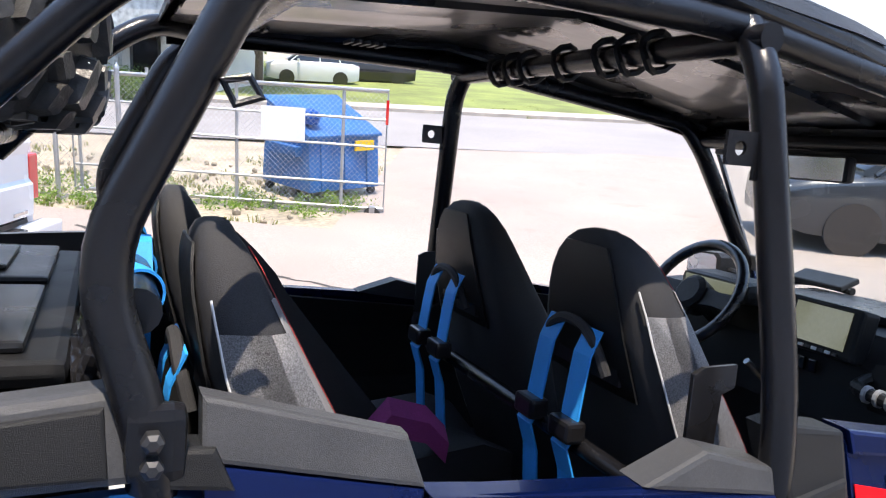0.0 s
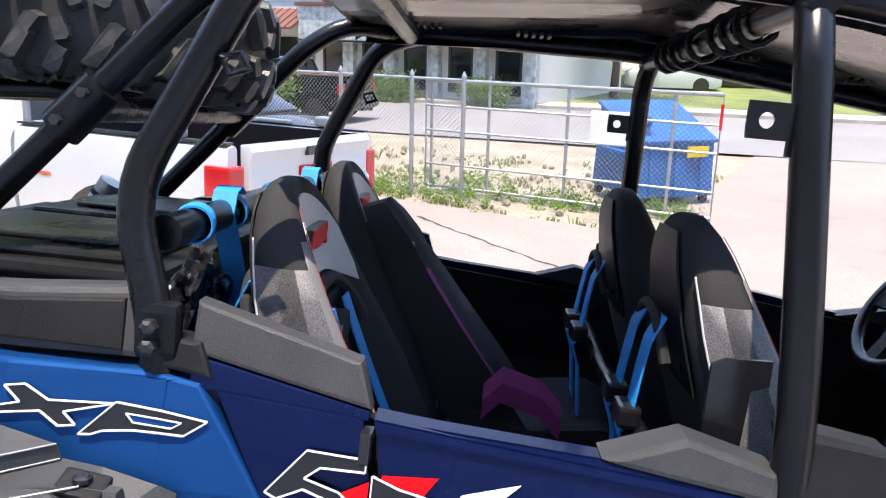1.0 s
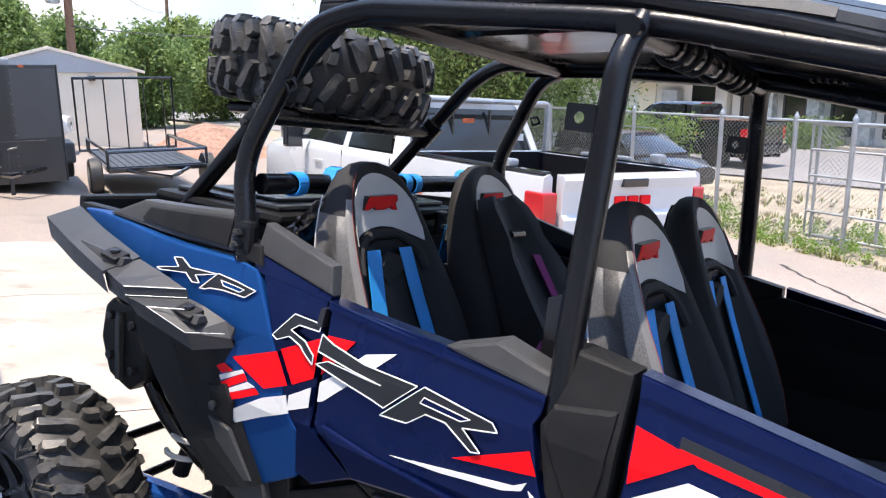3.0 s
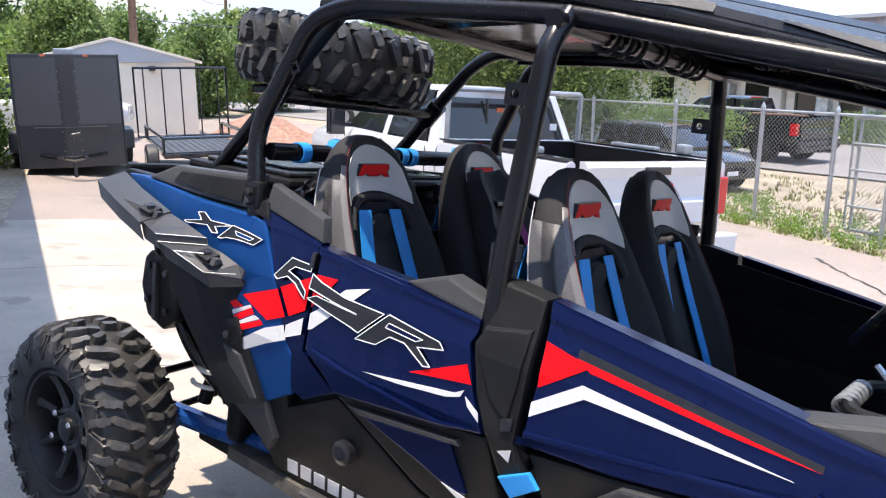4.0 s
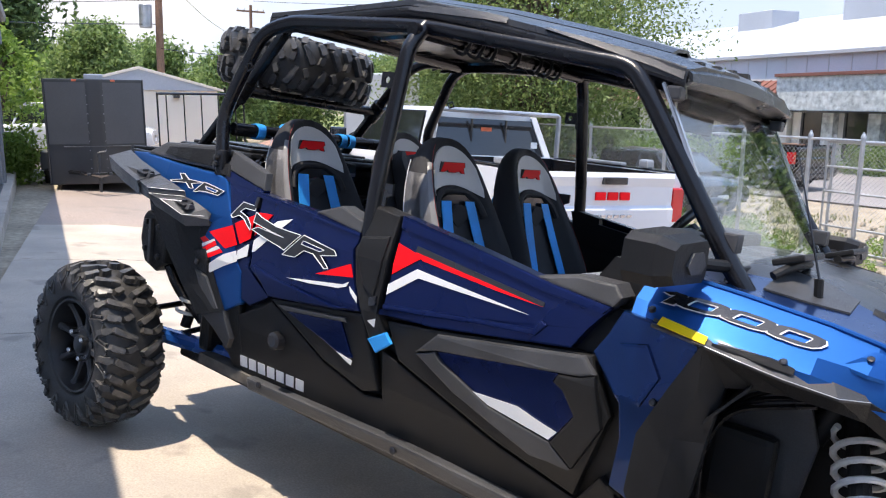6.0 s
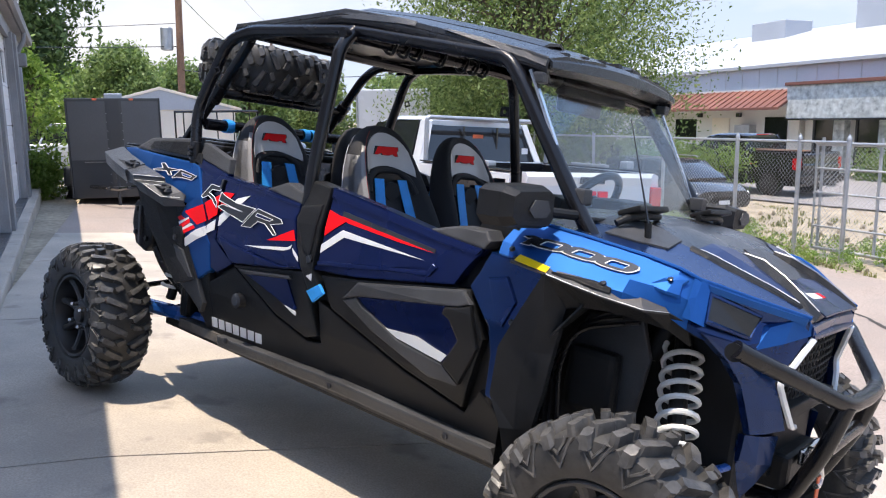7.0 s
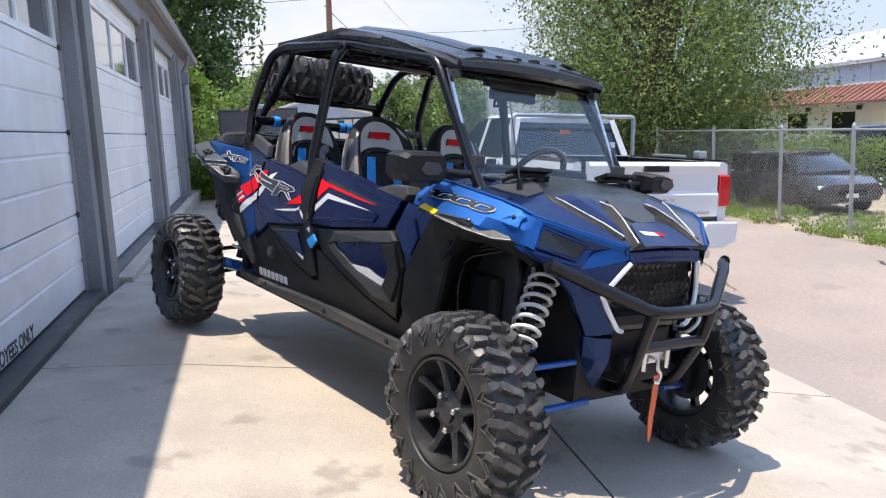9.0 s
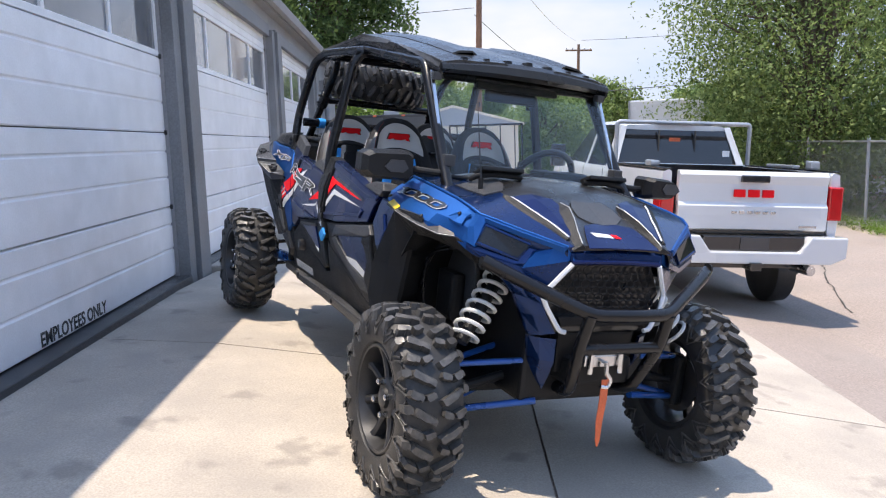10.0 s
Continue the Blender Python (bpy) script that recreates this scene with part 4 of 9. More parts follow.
    ff = leaf("front_flare", [[(1.082, 0.705, 1.034), (1.030, 0.722, 0.92), (0.982, 0.742, 0.80), (0.977, 0.746, 0.658), (1.020, 0.735, 0.565), (1.035, 0.705, 0.44)], [(1.087, 0.706, 1.033), (1.085, 0.690, 0.935), (1.055, 0.700, 0.80), (1.045, 0.708, 0.67), (1.050, 0.705, 0.565), (1.055, 0.690, 0.44)], [(1.09, 0.703, 1.030), (1.13, 0.640, 0.94), (1.112, 0.650, 0.80), (1.102, 0.662, 0.68), (1.085, 0.672, 0.565), (1.075, 0.665, 0.44)]], PLASTIC, None, "black plastic front wheel-arch flare", 0.02, 0.0)
    # sun on the ledge is painted by a greyer plastic than the face
    leaf("flare_top", [[(0.945, 0.655, 1.066), (0.95, 0.690, 1.046)], [(1.09, 0.680, 1.046), (1.09, 0.706, 1.033)], [(1.17, 0.668, 1.042), (1.17, 0.696, 1.018)], [(1.25, 0.648, 1.034), (1.25, 0.674, 1.002)], [(1.34, 0.618, 1.014), (1.36, 0.632, 0.984)], [(1.398, 0.582, 0.996), (1.412, 0.584, 0.984)]], GREYPL, ff, "top ledge of the flare, in a sunlit grey", 0.008)
    leaf("arch_lip", [[(1.07, 0.704, 1.033), (1.09, 0.680, 0.935)], [(1.09, 0.704, 1.031), (1.13, 0.640, 0.938)], [(1.17, 0.694, 1.016), (1.19, 0.634, 0.952)], [(1.25, 0.672, 1.0), (1.26, 0.622, 0.956)], [(1.36, 0.630, 0.982), (1.355, 0.590, 0.944)], [(1.412, 0.582, 0.982), (1.405, 0.552, 0.930)], [(1.452, 0.550, 0.962), (1.448, 0.505, 0.892)]], PLASTIC, ff, "", 0.014, 0.0)
    # pale hairline painting the highlight on the ledge's lower edge
    part("lip_highlight", tube(bmesh.new(), [(x, s * y, z) for x, y, z in ((1.09, 0.707, 1.034), (1.17, 0.697, 1.019), (1.25, 0.675, 1.003), (1.36, 0.633, 0.985), (1.412, 0.585, 0.985))], 0.0011, 6), GALV, ff)
    part("flare_rib", loft([[(x, s * (y + dy), z + dz) for dy, dz in ((-w, -0.006), (-w * 0.4, h), (w * 0.4, h), (w, -0.008))] for x, y, z, w, h in ((1.10, 0.692, 1.042, 0.003, 0.001), (1.22, 0.664, 1.030, 0.013, 0.009), (1.27, 0.652, 1.022, 0.010, 0.005))]), PLASTIC, ff)
    leaf("warning_label", [[(0.965, 0.664, 1.068), (0.965, 0.690, 1.052)], [(1.085, 0.681, 1.052), (1.088, 0.705, 1.038)]], YELLOW, ff, "yellow warning label", 0.002)
    for x, y, z in ((0.94, 0.672, 1.080), (1.245, 0.657, 1.036)):
        part("bolt", capped(bmesh.new(), [(-0.004, 0.009), (0.003, 0.009), (0.005, 0.005)], 12, "z", Matrix.Translation((x, s * y, z)) @ Matrix.Rotation(-0.6 * s, 4, "X")), BLACKDEC, ff)


flank_parts(-1)
flank_parts(1)

# hood, fenders and nose: stations along x, points outward from the middle
STN = [
    (0.885, [(0, 1.205), (0.16, 1.205), (0.28, 1.20), (0.40, 1.178), (0.47, 1.170), (0.555, 1.165), (0.648, 1.095), (0.664, 1.050)]),
    (1.10, [(0, 1.205), (0.16, 1.205), (0.26, 1.20), (0.37, 1.175), (0.45, 1.157), (0.545, 1.143), (0.650, 1.068), (0.686, 1.040)]),
    (1.30, [(0, 1.172), (0.15, 1.178), (0.25, 1.176), (0.352, 1.158), (0.43, 1.136), (0.530, 1.117), (0.615, 1.056), (0.648, 1.022)]),
    (1.40, [(0, 1.138), (0.145, 1.146), (0.24, 1.142), (0.338, 1.124), (0.42, 1.110), (0.525, 1.098), (0.573, 1.042), (0.578, 0.994)]),
    (1.452, [(0, 1.112), (0.14, 1.122), (0.225, 1.118), (0.315, 1.101), (0.40, 1.089), (0.508, 1.077), (0.538, 1.018), (0.552, 0.963)]),
    (1.485, [(0, 1.095), (0.138, 1.106), (0.212, 1.102), (0.298, 1.088), (0.375, 1.077), (0.468, 1.066), (0.470, 1.000), (0.530, 0.946)]),
    (1.56, [(0, 1.060), (0.132, 1.072), (0.20, 1.068), (0.262, 1.058), (0.315, 1.047), (0.377, 1.037), (0.345, 0.985), (0.400, 0.912)]),
    (1.672, [(0, 1.008), (0.12, 1.01), (0.185, 1.006), (0.222, 1.003), (0.232, 1.001), (0.245, 0.998), (0.242, 0.975), (0.240, 0.950)]),
]


def strip(name, i, j, k0, k1, material, s, lift=0.0, label="", parent=None):
    rings = []
    for x, pr in STN[k0:k1 + 1]:
        rings.append([(x, s * y, z + lift) for y, z in pr[i:j + 1]])
    return part(name, sheet(rings, 0.02), material, parent or utv, label, 16)


def fender_z(x, y):
    """Height of the fender skin over (x, y)."""
    for (xa, pa), (xb, pb) in zip(STN, STN[1:]):
        if xa <= x <= xb or xb == STN[-1][0]:
            t = (x - xa) / (xb - xa)
            pr = [(a[0] + (b[0] - a[0]) * t, a[1] + (b[1] - a[1]) * t) for a, b in zip(pa, pb)]
            for (ya, za), (yb, zb) in zip(pr, pr[1:]):
                if ya <= y <= yb:
                    return za + (zb - za) * (y - ya) / (yb - ya)
            return pr[-1][1]


hood = part("hood", sheet([[(x, y, z) for y, z in [(-a, b) for a, b in pr[3:0:-1]] + [(0, pr[0][1])] + pr[1:4]] for x, pr in STN], 0.02), ROOFPL, utv, "black plastic hood with blue panels", 16)
for s in (-1, 1):
    fe = strip("front_fender", 5, 7, 0, 4, LITBLUE, s, 0.0, "metallic blue front fender in its sunlit tone")
    # inner face darker: it mirrors dimmer sky, put into the paint tone
    strip("fender_inner", 3, 5, 0, 7, MIDBLUE, s, 0.0, "blue inner face of the fender in a shaded tone", fe)
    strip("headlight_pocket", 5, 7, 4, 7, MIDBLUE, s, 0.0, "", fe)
    # rounded crest of the fender, and the fold, coloured as sunlit, that frames the headlight
    part("crest", tube(bmesh.new(), [(x, s * pr[5][0], pr[5][1] + 0.001) for x, pr in STN], 0.0065, 8), LITBLUE, fe, "", True)
    part("eyelid", sheet([[(1.440, s * 0.520, 1.081), (1.458, s * 0.508, 1.079), (1.476, s * 0.487, 1.070)], [(1.444, s * 0.548, 1.028), (1.458, s * 0.532, 1.034), (1.480, s * 0.506, 1.034)], [(1.440, s * 0.566, 0.978), (1.462, s * 0.556, 0.972), (1.492, s * 0.538, 0.960)]], 0.012, (0, -s, 0)), LITBLUE, fe, "blue fold round the headlight in its sunlit tone")
    part("headlight_brow", sheet([[(x + dx, s * (y + dy), z + dz) for dx, dy, dz in ((0, 0, 0.002), (0.006, 0.012, -0.004), (0.004, 0.010, -0.022))] for x, y, z in ((1.470, 0.487, 1.071), (1.56, 0.377, 1.037), (1.664, 0.250, 1.002))], 0.006, (0, -s, 0)), LITBLUE, fe)
    part("bolt_boss", sheet([[(1.345, s * 0.592, 1.050), (1.395, s * 0.585, 1.040), (1.425, s * 0.566, 1.034)], [(1.375, s * 0.568, 1.072), (1.400, s * 0.556, 1.070), (1.420, s * 0.548, 1.062)], [(1.395, s * 0.544, 1.086), (1.410, s * 0.538, 1.084), (1.430, s * 0.532, 1.076)]], 0.008), LITBLUE, fe)
    part("fastener", capped(bmesh.new(), [(0, 0.008), (0.004, 0.008), (0.005, 0.005)], 12, "z", Matrix.Translation((1.392, s * 0.563, 1.070)) @ Matrix.Rotation(-0.6 * s, 4, "X")), BLACKDEC, fe)
    # blue hood panel between the bright edge line and the raised black blade
    part("hood_panel", sheet([[(x, s * y, fender_z(x, y) + 0.004) for y in (y0, (y0 + y1) / 2, y1)] for x, y0, y1 in ((1.36, 0.235, 0.325), (1.40, 0.165, 0.312), (1.452, 0.15, 0.29), (1.485, 0.15, 0.275), (1.56, 0.17, 0.243), (1.62, 0.19, 0.222))], 0.004), BLUE, hood, "navy hood panel")
    part("hood_blade", loft([[(x, s * y, fender_z(x, y) + h) for y, h in ((y0, -0.006), (y1, top), (y1 + 0.006, top), (y2, -0.006))] for x, y0, y1, y2, top in ((1.425, 0.130, 0.138, 0.160, 0.004), (1.485, 0.120, 0.134, 0.200, 0.022), (1.56, 0.140, 0.156, 0.215, 0.022), (1.62, 0.158, 0.175, 0.220, 0.018), (1.682, 0.170, 0.186, 0.232, 0.010))]), PLASTIC, hood, "raised black blade on the hood")
    # pale line that paints the glint on the blade's top edge
    part("blade_highlight", tube(bmesh.new(), [(x, s * y, fender_z(x, y) + h) for x, y, h in ((1.425, 0.138, 0.005), (1.485, 0.135, 0.023), (1.56, 0.157, 0.023), (1.62, 0.176, 0.019), (1.675, 0.187, 0.011))], 0.0022, 6), GALV, hood)
    part("hood_line", sheet([[(x, s * (y + d), fender_z(x, y) + 0.009) for d in (-0.005, 0.003)] for x, y in ((1.368, 0.334), (1.40, 0.322), (1.485, 0.282), (1.56, 0.250), (1.63, 0.222))], 0.003), WHITEDEC, hood)
    part("hood_ridge", sheet([[(x, s * (y + d), fender_z(x, y + d) + h) for d, h in ((-0.002, 0.004), (0.004, 0.010), (0.022 * k, 0.006), (0.036 * k, -0.004))] for x, y, k in ((1.345, 0.342, 0.6), (1.40, 0.324, 1), (1.485, 0.284, 1), (1.56, 0.252, 0.8), (1.64, 0.222, 0.5))], 0.008), PLASTIC, hood)
    # paler cowl panel beside the hood with a bright front edge
    part("cowl_panel", sheet([[(x, s * y, fender_z(x, y) + 0.006) for y in (y0, (y0 + y1) / 2, y1)] for x, y0, y1 in ((1.12, 0.28, 0.46), (1.22, 0.29, 0.45), (1.31, 0.34, 0.425))], 0.005), GREYPL, hood, "grey plastic cowl panel")
    # number on the fender top, laid over its curve
    for nm_name, material, half, lift in (("number_outline", WHITEDEC, 0.145, 0.007), ("number", BLACKDEC, 0.112, 0.009)):
        bm = bmesh.new()
        for k in range(4):
            if k == 0:
                path, closed = [(0.02, 0.80), (0.10, 0.90), (0.25, 0.90), (0.25, 0.5), (0.25, 0.08)], False
            else:
                x0, x1 = 0.46 + (k - 1) * 1.02, 1.28 + (k - 1) * 1.02
                path, closed = [(x0 + 0.2, 0.1), (x1 - 0.2, 0.1), (x1 - 0.05, 0.16), (x1, 0.32), (x1, 0.68), (x1 - 0.05, 0.84), (x1 - 0.2, 0.9), (x0 + 0.2, 0.9), (x0 + 0.05, 0.84), (x0, 0.68), (x0, 0.32), (x0 + 0.05, 0.16)], True
            rows = []
            n = len(path)
            for q, (u, w_) in enumerate(path):
                a = path[q - 1] if (q or closed) else path[q]
                b = path[(q + 1) % n] if (q < n - 1 or closed) else path[q]
                dx, dy = b[0] - a[0], b[1] - a[1]
                h = half / math.hypot(dx, dy)
                ex = 0.0 if closed or 0 < q < n - 1 else (half if q else -half)
                kx, ky = u + dx / math.hypot(dx, dy) * ex, w_ + dy / math.hypot(dx, dy) * ex
                pair = []
                for sg in (-1, 0, 1):
                    uu, ww = kx - dy * h * sg * 1.15, ky + dx * h * sg
                    uu = (uu + 0.22 * (ww - 0.5)) / 3.55
                    x = 0.950 + 0.362 * uu if s < 0 else 1.312 - 0.362 * uu
                    y = 0.644 - 0.036 * (x - 0.950) / 0.362 - 0.034 * ww
                    pair.append(bm.verts.new((x, s * y, fender_z(x, y) + lift)))
                rows.append(pair)
            for q in range(n if closed else n - 1):
                for c in (0, 1):
                    bm.faces.new((rows[q][c], rows[q][c + 1], rows[(q + 1) % n][c + 1], rows[(q + 1) % n][c]))
        bmesh.ops.recalc_face_normals(bm, faces=bm.faces)
        part(nm_name, bm, material, fe)
    # headlight in its pocket
    quad = [(1.474, 0.484, 1.038), (1.566, 0.335, 0.986), (1.556, 0.378, 0.926), (1.486, 0.522, 0.970)]
    hl = part("headlight", loft([[(x - 0.012, s * (y - 0.018), z - 0.008) for x, y, z in quad], [(x + 0.009, s * (y + 0.012), z + 0.006) for x, y, z in quad]]), LENS, utv, "smoked headlight lens")
    part("headlight_rim", tube(bmesh.new(), [(x + 0.007, s * (y + 0.010), z + 0.005) for x, y, z in quad], 0.006, 6, True), MIDBLUE, hl)
    # cheek panels round the grille
    def skin(name, pts, material, label="", t=0.02):
        return part(name, sheet([[Vector((x, s * y - 0.022, z)) for x, y, z in r] for r in pts], t, (-1, 0, 0)), material, utv, label)
    skin("brow", [[(1.598, 0.315, 0.965), (1.64, 0.265, 0.988), (1.670, 0.226, 0.998)], [(1.580, 0.355, 0.900), (1.635, 0.288, 0.925), (1.688, 0.198, 0.955)]], LITBLUE)
    ck = skin("cheek", [[(1.492, 0.515, 0.942), (1.575, 0.362, 0.905), (1.672, 0.212, 0.940)], [(1.535, 0.425, 0.868), (1.582, 0.365, 0.85), (1.628, 0.296, 0.812)], [(1.560, 0.365, 0.80), (1.60, 0.322, 0.79), (1.640, 0.282, 0.775)], [(1.575, 0.335, 0.73), (1.612, 0.302, 0.73), (1.650, 0.262, 0.73)], [(1.585, 0.290, 0.645), (1.615, 0.262, 0.652), (1.655, 0.22, 0.668)]], MIDBLUE, "blue nose cheek in a shaded tone")
    skin("chin", [[(1.57, 0.285, 0.640), (1.60, 0.255, 0.638), (1.635, 0.20, 0.640)], [(1.56, 0.270, 0.56), (1.60, 0.238, 0.55), (1.625, 0.19, 0.545)], [(1.53, 0.255, 0.50), (1.565, 0.225, 0.485), (1.59, 0.185, 0.475)], [(1.49, 0.235, 0.43), (1.52, 0.21, 0.42), (1.55, 0.18, 0.41)]], MIDBLUE, "blue chin panel in a shaded tone")
    part("running_light", bar([(1.684, s * 0.203 - 0.022, 0.940), (1.640, s * 0.287 - 0.025, 0.812), (1.652, s * 0.268 - 0.024, 0.765), (1.668, s * 0.212 - 0.024, 0.682), (1.668, s * 0.185 - 0.024, 0.677)], 0.010, 0.012, 6), LAMPW, ck, "white daytime light strip")
part("centre_panel", sheet([[(x, y, fender_z(x, abs(y)) + 0.005) for y in (-w, -w / 2, 0, w / 2, w)] for x, w in ((1.545, 0.05), (1.57, 0.115), (1.62, 0.14), (1.69, 0.165))], 0.004), BLUE, hood, "navy centre panel", True)
part("hood_plate", sheet([[(x, y, fender_z(x, abs(y)) + 0.006) for y in (-w, -w / 2, 0, w / 2, w)] for x, w in ((1.40, 0.075), (1.45, 0.10), (1.51, 0.105), (1.545, 0.06))], 0.005), GREYPL, hood, "charcoal plate on the hood")
for y, mt in ((-0.095, WHITEDEC), (-0.065, WHITEDEC), (-0.035, WHITEDEC), (0.0, REDDEC)):
    part("emblem", sheet([[(x + 0.25 * d, y + d + (x - 1.62) * 0.5, fender_z(x, abs(y + d)) + 0.0085) for d in (-0.011, 0.011)] for x in (1.612, 1.634)], 0.002), mt, hood)
part("nose_lip", sheet([[(1.664, y, 1.004 - 0.25 * y * y), (1.682, y, 0.985 - 0.2 * y * y), (1.684, y, 0.950)] for y in (-0.236, -0.16, -0.022, 0.11, 0.19)], 0.012, (-1, 0, 0)), MIDBLUE, hood, "blue lip over the grille in a shaded tone")
# grille
gr = part("grille", sheet([[(1.635, -0.225, 0.935), (1.645, -0.022, 0.935), (1.635, 0.181, 0.935)], [(1.612, -0.30, 0.812), (1.63, -0.022, 0.812), (1.612, 0.256, 0.812)], [(1.60, -0.23, 0.66), (1.61, -0.022, 0.66), (1.60, 0.186, 0.66)]], 0.02, (-1, 0, 0)), BLACKDEC, utv, "black honeycomb grille")
honey = bmesh.new()
for r in range(7):
    for c in range(-6, 7):
        z, y = 0.912 - r * 0.027, c * 0.036 + (0.018 if r % 2 else 0)
        if abs(y) > min(0.195 + (0.935 - z) * 0.65, 0.265 - max(0.80 - z, 0) * 0.5):
            continue
        x = 1.655 - (0.93 - z) * 0.12 - 0.25 * y * y
        y -= 0.022
        tube(honey, [(x, y + 0.019 * math.sin(a), z + 0.0165 * math.cos(a)) for a in [math.pi / 3 * q for q in range(6)]], 0.0026, 4, True)
part("honeycomb", honey, PLASTIC, gr)
part("grille_bar", prism([(-0.245, 0.735), (0.20, 0.735), (0.18, 0.695), (-0.225, 0.695)], "x", 1.61, 1.662, 0.006), PLASTIC, gr)
part("grille_frame", bar([(1.676, -0.228, 0.945), (1.686, -0.022, 0.952), (1.676, 0.184, 0.945)], 0.012, 0.05), BLUE, gr)
part("lower_intake", boxbm((1.56, -0.20, 0.50), (1.615, 0.16, 0.66), 0.01), PLASTIC, gr)
# front bumper of bent tube
bump = part("front_bumper", bar([(1.585, -0.545, 0.925), (1.625, -0.485, 0.897), (1.79, -0.185, 0.772), (1.80, -0.01, 0.772), (1.79, 0.165, 0.772), (1.62, 0.475, 0.885), (1.58, 0.53, 0.905)], 0.025, 0.05, 14), TUBE, utv, "black tube front bumper", True)
part("lower_bar", bar([(1.757, -0.20, 0.635), (1.757, 0.17, 0.635)], 0.022, seg=12), TUBE, bump, "", True)
for s in (-1, 1):
    part("upright", bar([(1.79, s * 0.180 - 0.012, 0.772), (1.757, s * 0.187 - 0.015, 0.635), (1.668, s * 0.145 - 0.012, 0.435), (1.54, s * 0.13, 0.42)], 0.024, 0.06, 12), TUBE, bump, "", True)
    part("end_cap", capped(bmesh.new(), [(-0.004, 0.025), (0.004, 0.024)], 12, "y", Matrix.Translation((1.584, s * 0.540 - 0.006, 0.916))), PLASTIC, bump)
wn_ = part("winch", boxbm((1.54, -0.17, 0.46), (1.665, 0.13, 0.57), 0.02), PLASTIC, utv, "black winch behind the bumper")
part("fairlead", boxbm((1.668, -0.115, 0.54), (1.688, 0.065, 0.59), 0.008), CHROME, wn_)
for y in (-0.07, 0.07):
    part("roller", capped(bmesh.new(), [(0.50, 0.012), (0.58, 0.012)], 10, "z", Matrix.Translation((1.698, y - 0.025, 0.02))), CHROME, wn_)
part("hook", bar([(1.712, -0.03, 0.565), (1.717, -0.03, 0.525), (1.717, -0.004, 0.498), (1.717, -0.016, 0.468), (1.717, -0.05, 0.474)], 0.009, 0.012, 8), CHROME, wn_, "steel winch hook")
part("rope", bar([(1.67, -0.03, 0.56), (1.712, -0.03, 0.565)], 0.007, seg=6), SPRING, wn_)
part("pull_strap", loft([[(1.717 + dx, y0 - 0.03 + y, z) for dx, y in ((-0.002, -w), (-0.002, w), (0.002, w), (0.002, -w))] for z, w, y0 in ((0.50, 0.016, 0), (0.42, 0.017, 0.002), (0.33, 0.015, -0.002), (0.26, 0.010, 0.002), (0.23, 0.003, 0.003))]), ORANGE, wn_, "faded orange pull strap")

# ---- wheels ----
def lug(bm, a, y, ln, wd, rot, h, R, bow):
    """A rubber block on the tread at angle a and offset y: length, width, turn, height; bow drops its outer edge."""
    c, s_ = math.cos(rot), math.sin(rot)
    low, top = [], []
    k = 0.26
    outline = [(-ln / 2, -wd * (0.5 - k)), (-ln / 2 + wd * k, -wd / 2), (ln * 0.12, -wd / 2), (ln * 0.16, -wd * 0.36), (ln / 2, -wd * 0.40), (ln / 2, wd * (0.5 - k)), (ln / 2 - wd * k, wd / 2), (-ln / 2, wd / 2)]
    for u, v in outline:
        for hh, sc, store in ((-0.012, 1.06, low), (h, 0.86, top)):
            uu, vv = u * (sc + 0.06), v * sc
            yy, arc = y + uu * c - vv * s_, uu * s_ + vv * c
            r = R + hh - bow * max(abs(yy) - 0.05, 0) ** 2
            t = a + arc / R
            store.append(bm.verts.new((math.cos(t) * r, yy, math.sin(t) * r)))
    bm.faces.new(top)
    n = len(low)
    for i in range(n):
        bm.faces.new((low[i], low[(i + 1) % n], top[(i + 1) % n], top[i]))


RIM_R, TYRE_R = 0.203, 0.338


def tyre_bm(w, R=TYRE_R, rim=RIM_R):
    h = w / 2
    prof = [(-h * 0.72, rim), (-h * 0.90, rim + 0.012), (-h * 0.97, rim + 0.035), (-h, rim + 0.065), (-h * 0.985, rim + 0.09), (-h * 0.92, R - 0.022), (-h * 0.74, R - 0.010), (-h * 0.35, R - 0.002), (0, R), (h * 0.35, R - 0.002), (h * 0.74, R - 0.010), (h * 0.92, R - 0.022), (h * 0.985, rim + 0.09), (h, rim + 0.065), (h * 0.97, rim + 0.035), (h * 0.90, rim + 0.012), (h * 0.72, rim)]
    return lathe(bmesh.new(), prof, 64)


def side_rib(bm, sg, h, pts, wd):
    """A thin raised rib on the sidewall through points (angle, radius)."""
    rows = []
    for k, (t, r) in enumerate(pts):
        p = Vector((math.cos(t) * r, 0, math.sin(t) * r))
        t0, r0 = pts[max(k - 1, 0)]
        t1, r1 = pts[min(k + 1, len(pts) - 1)]
        d = (Vector((math.cos(t1) * r1, 0, math.sin(t1) * r1)) - Vector((math.cos(t0) * r0, 0, math.sin(t0) * r0))).normalized()
        q = Vector((-d.z, 0, d.x)) * wd / 2
        up = 0.007 if r < TYRE_R - 0.04 else -0.002
        rows.append([bm.verts.new(p + q * f + Vector((0, sg * y, 0))) for f, y in ((-1.4, h * 0.90), (-0.7, h + up), (0.7, h + up), (1.4, h * 0.90))])
    for a, b in zip(rows, rows[1:]):
        for j in range(3):
            bm.faces.new((a[j], a[j + 1], b[j + 1], b[j]))


